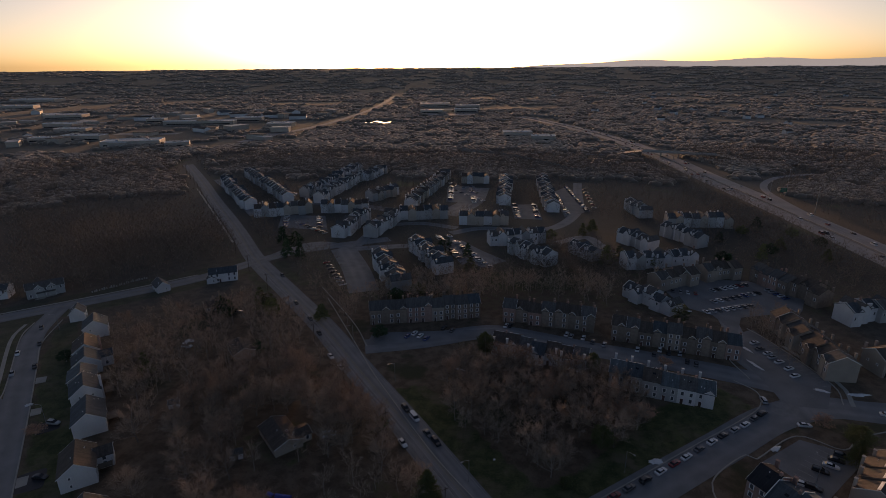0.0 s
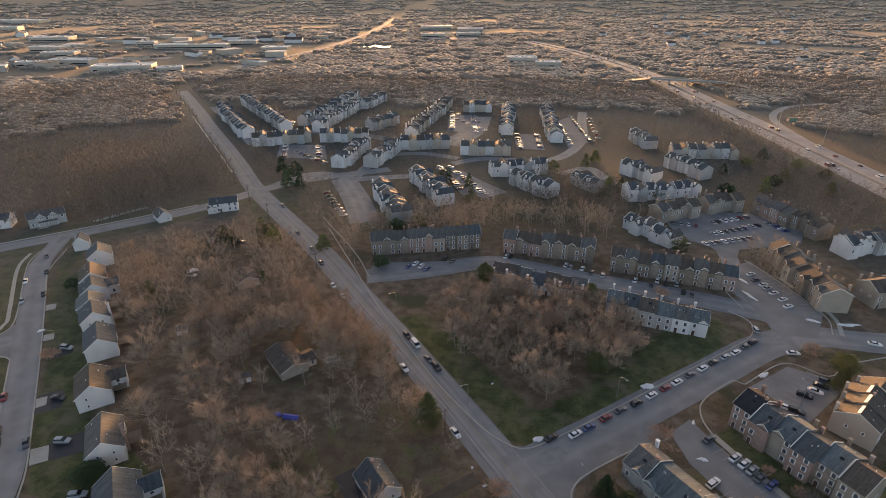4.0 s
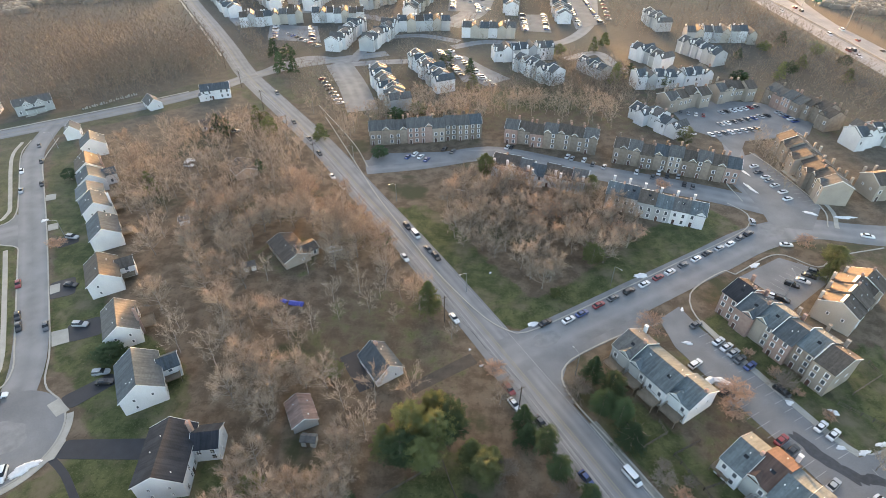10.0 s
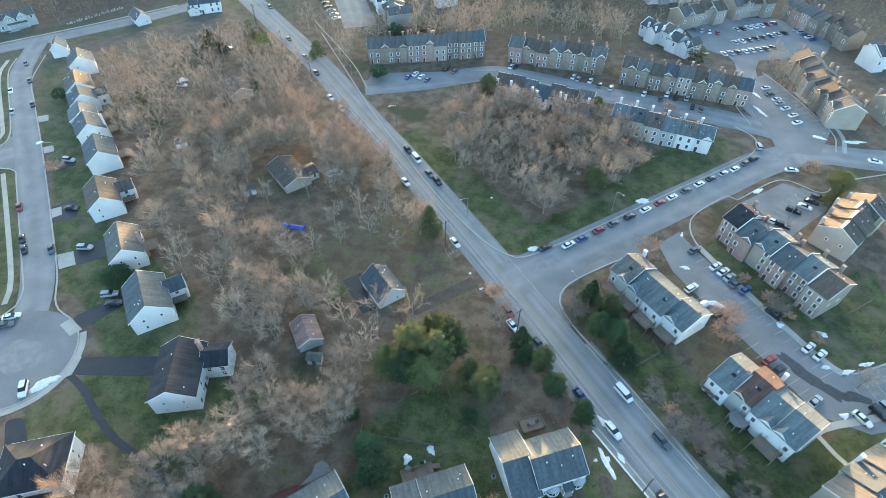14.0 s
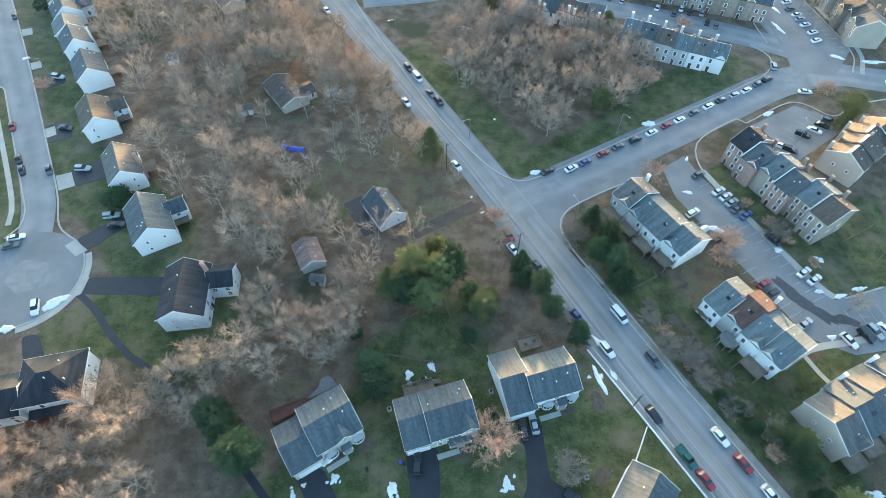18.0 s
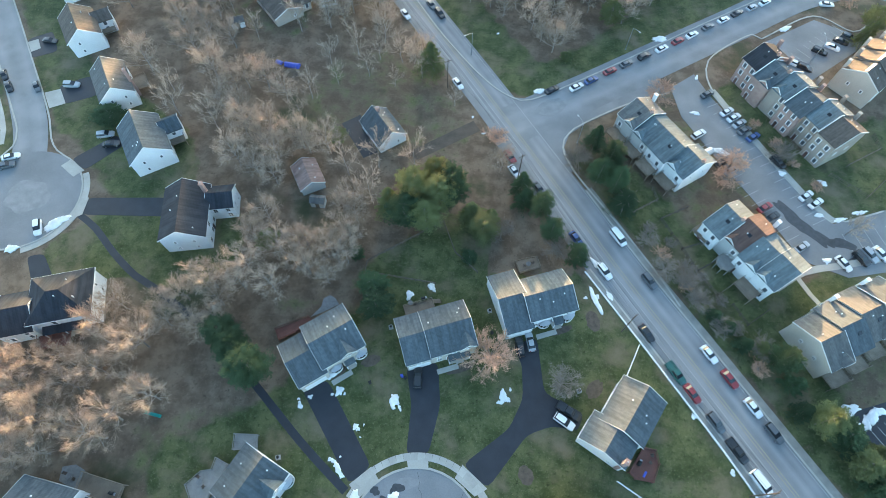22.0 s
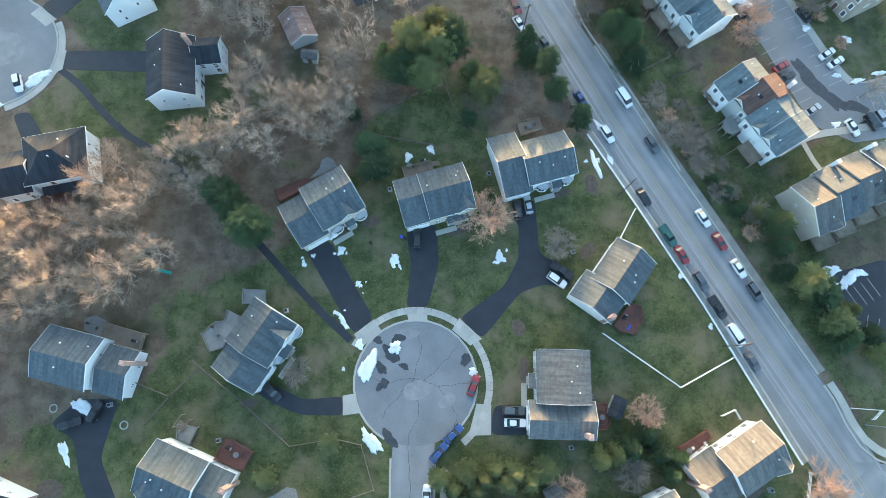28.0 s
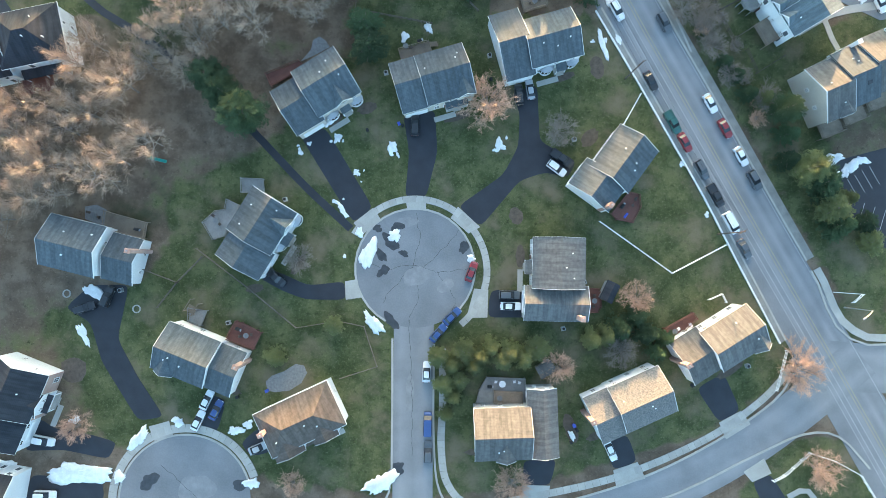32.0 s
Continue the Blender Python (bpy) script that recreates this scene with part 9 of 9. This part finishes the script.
def air_unit(x, y, yaw):
    t = thing("air_conditioner", "grey outdoor air conditioning unit beside a house wall", "air conditioner", "air conditioners", at2(x, y, yaw))
    part("casing", Geo().box(-0.4, -0.4, 0.08, 0.4, 0.4, 0.85), METAL, t)
    part("pad", Geo().box(-0.5, -0.5, 0, 0.5, 0.5, 0.08), CONCRETE, t)
    part("fan_grille", Geo().tube((0, 0, 0.85), (0, 0, 0.9), 0.33, 0.33, 10), RUBBER, t)


for x, y in ((10.8, 46.0), (-12.4, 41.5), (28.5, -15.0), (33.0, -4.5), (-29.5, 28.0), (-34.2, 12.5), (-46.0, -15.2), (-70, -8.5), (49.5, -20), (70.0, -22.5), (30.2, 27.5)):
    air_unit(x, y, 15)


# ---------------------------------------------------------------- far buildings
def warehouse(x, y, yaw, L, W, h, label="long low commercial building with a pale flat roof"):
    t = thing("warehouse", label, "commercial building", "far buildings", at2(x, y, yaw))
    part("wall", Geo().box(-L / 2, -W / 2, 0, L / 2, W / 2, h), WALLS["tan"], t)
    part("roof", Geo().box(-L / 2 + 0.4, -W / 2 + 0.4, h, L / 2 - 0.4, W / 2 - 0.4, h + 0.15), FLAT, t, "pale flat roof")
    part("parapet", Geo().box(-L / 2, -W / 2, h, L / 2, -W / 2 + 0.4, h + 0.9).box(-L / 2, W / 2 - 0.4, h, L / 2, W / 2, h + 0.9).box(-L / 2, -W / 2, h, -L / 2 + 0.4, W / 2, h + 0.9).box(L / 2 - 0.4, -W / 2, h, L / 2, W / 2, h + 0.9), TRIM, t)
    rng = random.Random(int(x))
    units = Geo()
    for i in range(4):
        px, py = rng.uniform(-L * 0.4, L * 0.4), rng.uniform(-W * 0.3, W * 0.3)
        units.box(px - 1.5, py - 1, h, px + 1.5, py + 1, h + 1.8)
    part("roof_units", units, METAL, t)
    part("window_band", Geo().box(-L * 0.45, -W / 2 - 0.1, 1.2, L * 0.45, -W / 2, 3.2), GLASS, t)


for x, y, yaw, L, W, h in ((-503, 878, 12, 88, 34, 8), (-655, 1255, 5, 40, 22, 8), (-530, 1195, 2, 150, 26, 8), (-445, 1262, 4, 60, 26, 9), (-338, 1140, 0, 52, 36, 8), (-627, 950, -4, 70, 26, 8), (-939, 1371, 6, 90, 40, 9),
                           (-680, 930, 8, 50, 22, 7), (-423, 860, 20, 36, 20, 7), (-900, 1000, 10, 90, 30, 8), (-800, 1150, -8, 70, 30, 9), (-720, 1060, 5, 60, 24, 8), (-1470, 2014, 0, 160, 60, 12), (-1300, 1700, 10, 90, 40, 10),
                           (-25, 1690, 3, 90, 40, 9), (70, 1600, -4, 70, 36, 9), (-30, 1440, 0, 60, 20, 8), (60, 1470, 6, 60, 24, 8), (165, 900, -8, 40, 22, 8), (130, 960, 0, 50, 24, 8)):
    warehouse(x, y, yaw, L, W, h)
for x, y, lx, ly in ((-320, 1000, 90, 40), (-560, 1030, 120, 30), (20, 1400, 120, 40), (40, 1560, 120, 40), (-800, 1250, 120, 30), (150, 820, 70, 24)):
    setting("far_car_park", Geo().box(x - lx / 2, y - ly / 2, -0.2, x + lx / 2, y + ly / 2, 0.15), HIGHWAY, "distant pale car park", "car park")
block_random = random.Random(77)
BLOCK_ROOFS = (FLAT, FLAT, ROOFS["grey"], ROOFS["slate"], ROOFS["brown"])
for k in range(80):
    if k < 45:
        x, y = block_random.uniform(-1150, -290), block_random.uniform(860, 1560)
    else:
        x, y = block_random.uniform(380, 1500), block_random.uniform(900, 2400)
    if k >= 45 or x > -260 - (y - 860) * 0.9 - 500:
        L, W, h = (block_random.uniform(16, 45), block_random.uniform(12, 26), block_random.uniform(5, 9)) if k < 45 else (block_random.uniform(12, 18), block_random.uniform(9, 12), block_random.uniform(5.5, 7))
        pitched = k >= 45 or block_random.random() < 0.35
        t = thing("building", "distant pale pitched-roof house among woods" if pitched else "distant low building with a pale flat roof", "building", "far buildings", at2(x, y, block_random.uniform(-60, 60)))
        if pitched:
            gable_body(t, L, W, h, W * 0.24, WALLS["white"], block_random.choice(BLOCK_ROOFS[2:]), Matrix.Identity(4), fascia=False)
        else:
            part("wall", Geo().box(-L / 2, -W / 2, 0, L / 2, W / 2, h), WALLS["tan"], t)
            part("roof", Geo().box(-L / 2 - 0.3, -W / 2 - 0.3, h, L / 2 + 0.3, W / 2 + 0.3, h + 0.6), block_random.choice(BLOCK_ROOFS[:3]), t)
WATER = surf("still_pond_water", (0.02, 0.022, 0.025), (0.03, 0.033, 0.036), 30, 0.03, 5, 0.0, local=False)
setting("pond_water", Geo().prism([(-178, 1188), (-150, 1180), (-118, 1196), (-116, 1226), (-140, 1250), (-172, 1240)], -0.3, 0.2, "z"), WATER, "small pond mirroring the bright evening sky", "pond")

# bridge over the highway, noise wall, road sign, mast poles
bridge = thing("road_bridge", "pale concrete road bridge crossing the highway", "bridge", "", at2(313, 716, -25))
part("deck", Geo().box(-46, -6, 6.0, 46, 6, 7.2), CONCRETE, bridge)
for s in (-6, 5.6):
    part("parapet", Geo().box(-46, s, 7.2, 46, s + 0.4, 8.2), CONCRETE, bridge)
for px in (-22, 0, 22):
    part("pier", Geo().box(px - 0.8, -4.5, 0, px + 0.8, 4.5, 6.0), CONCRETE, bridge)
for s in (-1, 1):
    part("embankment", Geo().prism([(s * 46, 6.9), (s * 46, 0), (s * 90, 0)], -8, 8, "y"), WOODS, bridge)
barrier = smooth_line([(20, 790), (68, 752), (118, 691), (157, 608)], 8)
wall_panels = thing("noise_wall", "long pale concrete noise wall beside the road", "wall")
for a, b in zip(barrier, barrier[1:]):
    part("panel", ribbon([a, b], 0.15, -0.15, 0, 5.0), CONCRETE, wall_panels)
    part("post", Geo().box(a.x - 0.25, a.y - 0.25, 0, a.x + 0.25, a.y + 0.25, 5.2), CONCRETE, wall_panels)
road("road_access", [(-60, 800), (20, 770), (90, 762), (170, 760), (260, 735)], 9, HIGHWAY, "pale access road near the noise wall", 0.2, 10)
gantry = thing("road_sign", "large green highway sign on two posts", "road sign", "", at2(322, 498, -8))
part("panel", Geo().box(-2.8, -0.06, 3.6, 2.8, 0.06, 7.2), SIGN, gantry)
for s in (-1.8, 1.8):
    part("post", Geo().box(s - 0.12, 0.06, 0, s + 0.12, 0.3, 7.0), METAL, gantry)
for i, w in enumerate((3.6, 4.4, 2.8)):
    part("text_bar", Geo().box(-w / 2, -0.09, 6.3 - i * 1.0, w / 2, -0.06, 6.7 - i * 1.0), PAINT, gantry, "white unreadable sign text")
for x, y, h in ((309, 432, 22), (326, 500, 24), (330, 607, 24), (302, 486, 16), (390, 861, 34), (321, 928, 24), (482, 667, 26), (332, 380, 24), (300, 700, 18)):
    t = thing("mast", "tall thin grey lighting mast beside the highway", "mast", "masts", at2(x, y))
    part("pole", Geo().tube((0, 0, 0), (0, 0, h), 0.3, 0.12, 8), METAL, t)
    part("crown_ring", Geo().tube((0, 0, h), (0, 0, h + 0.5), 0.8, 0.8, 8), METAL, t)
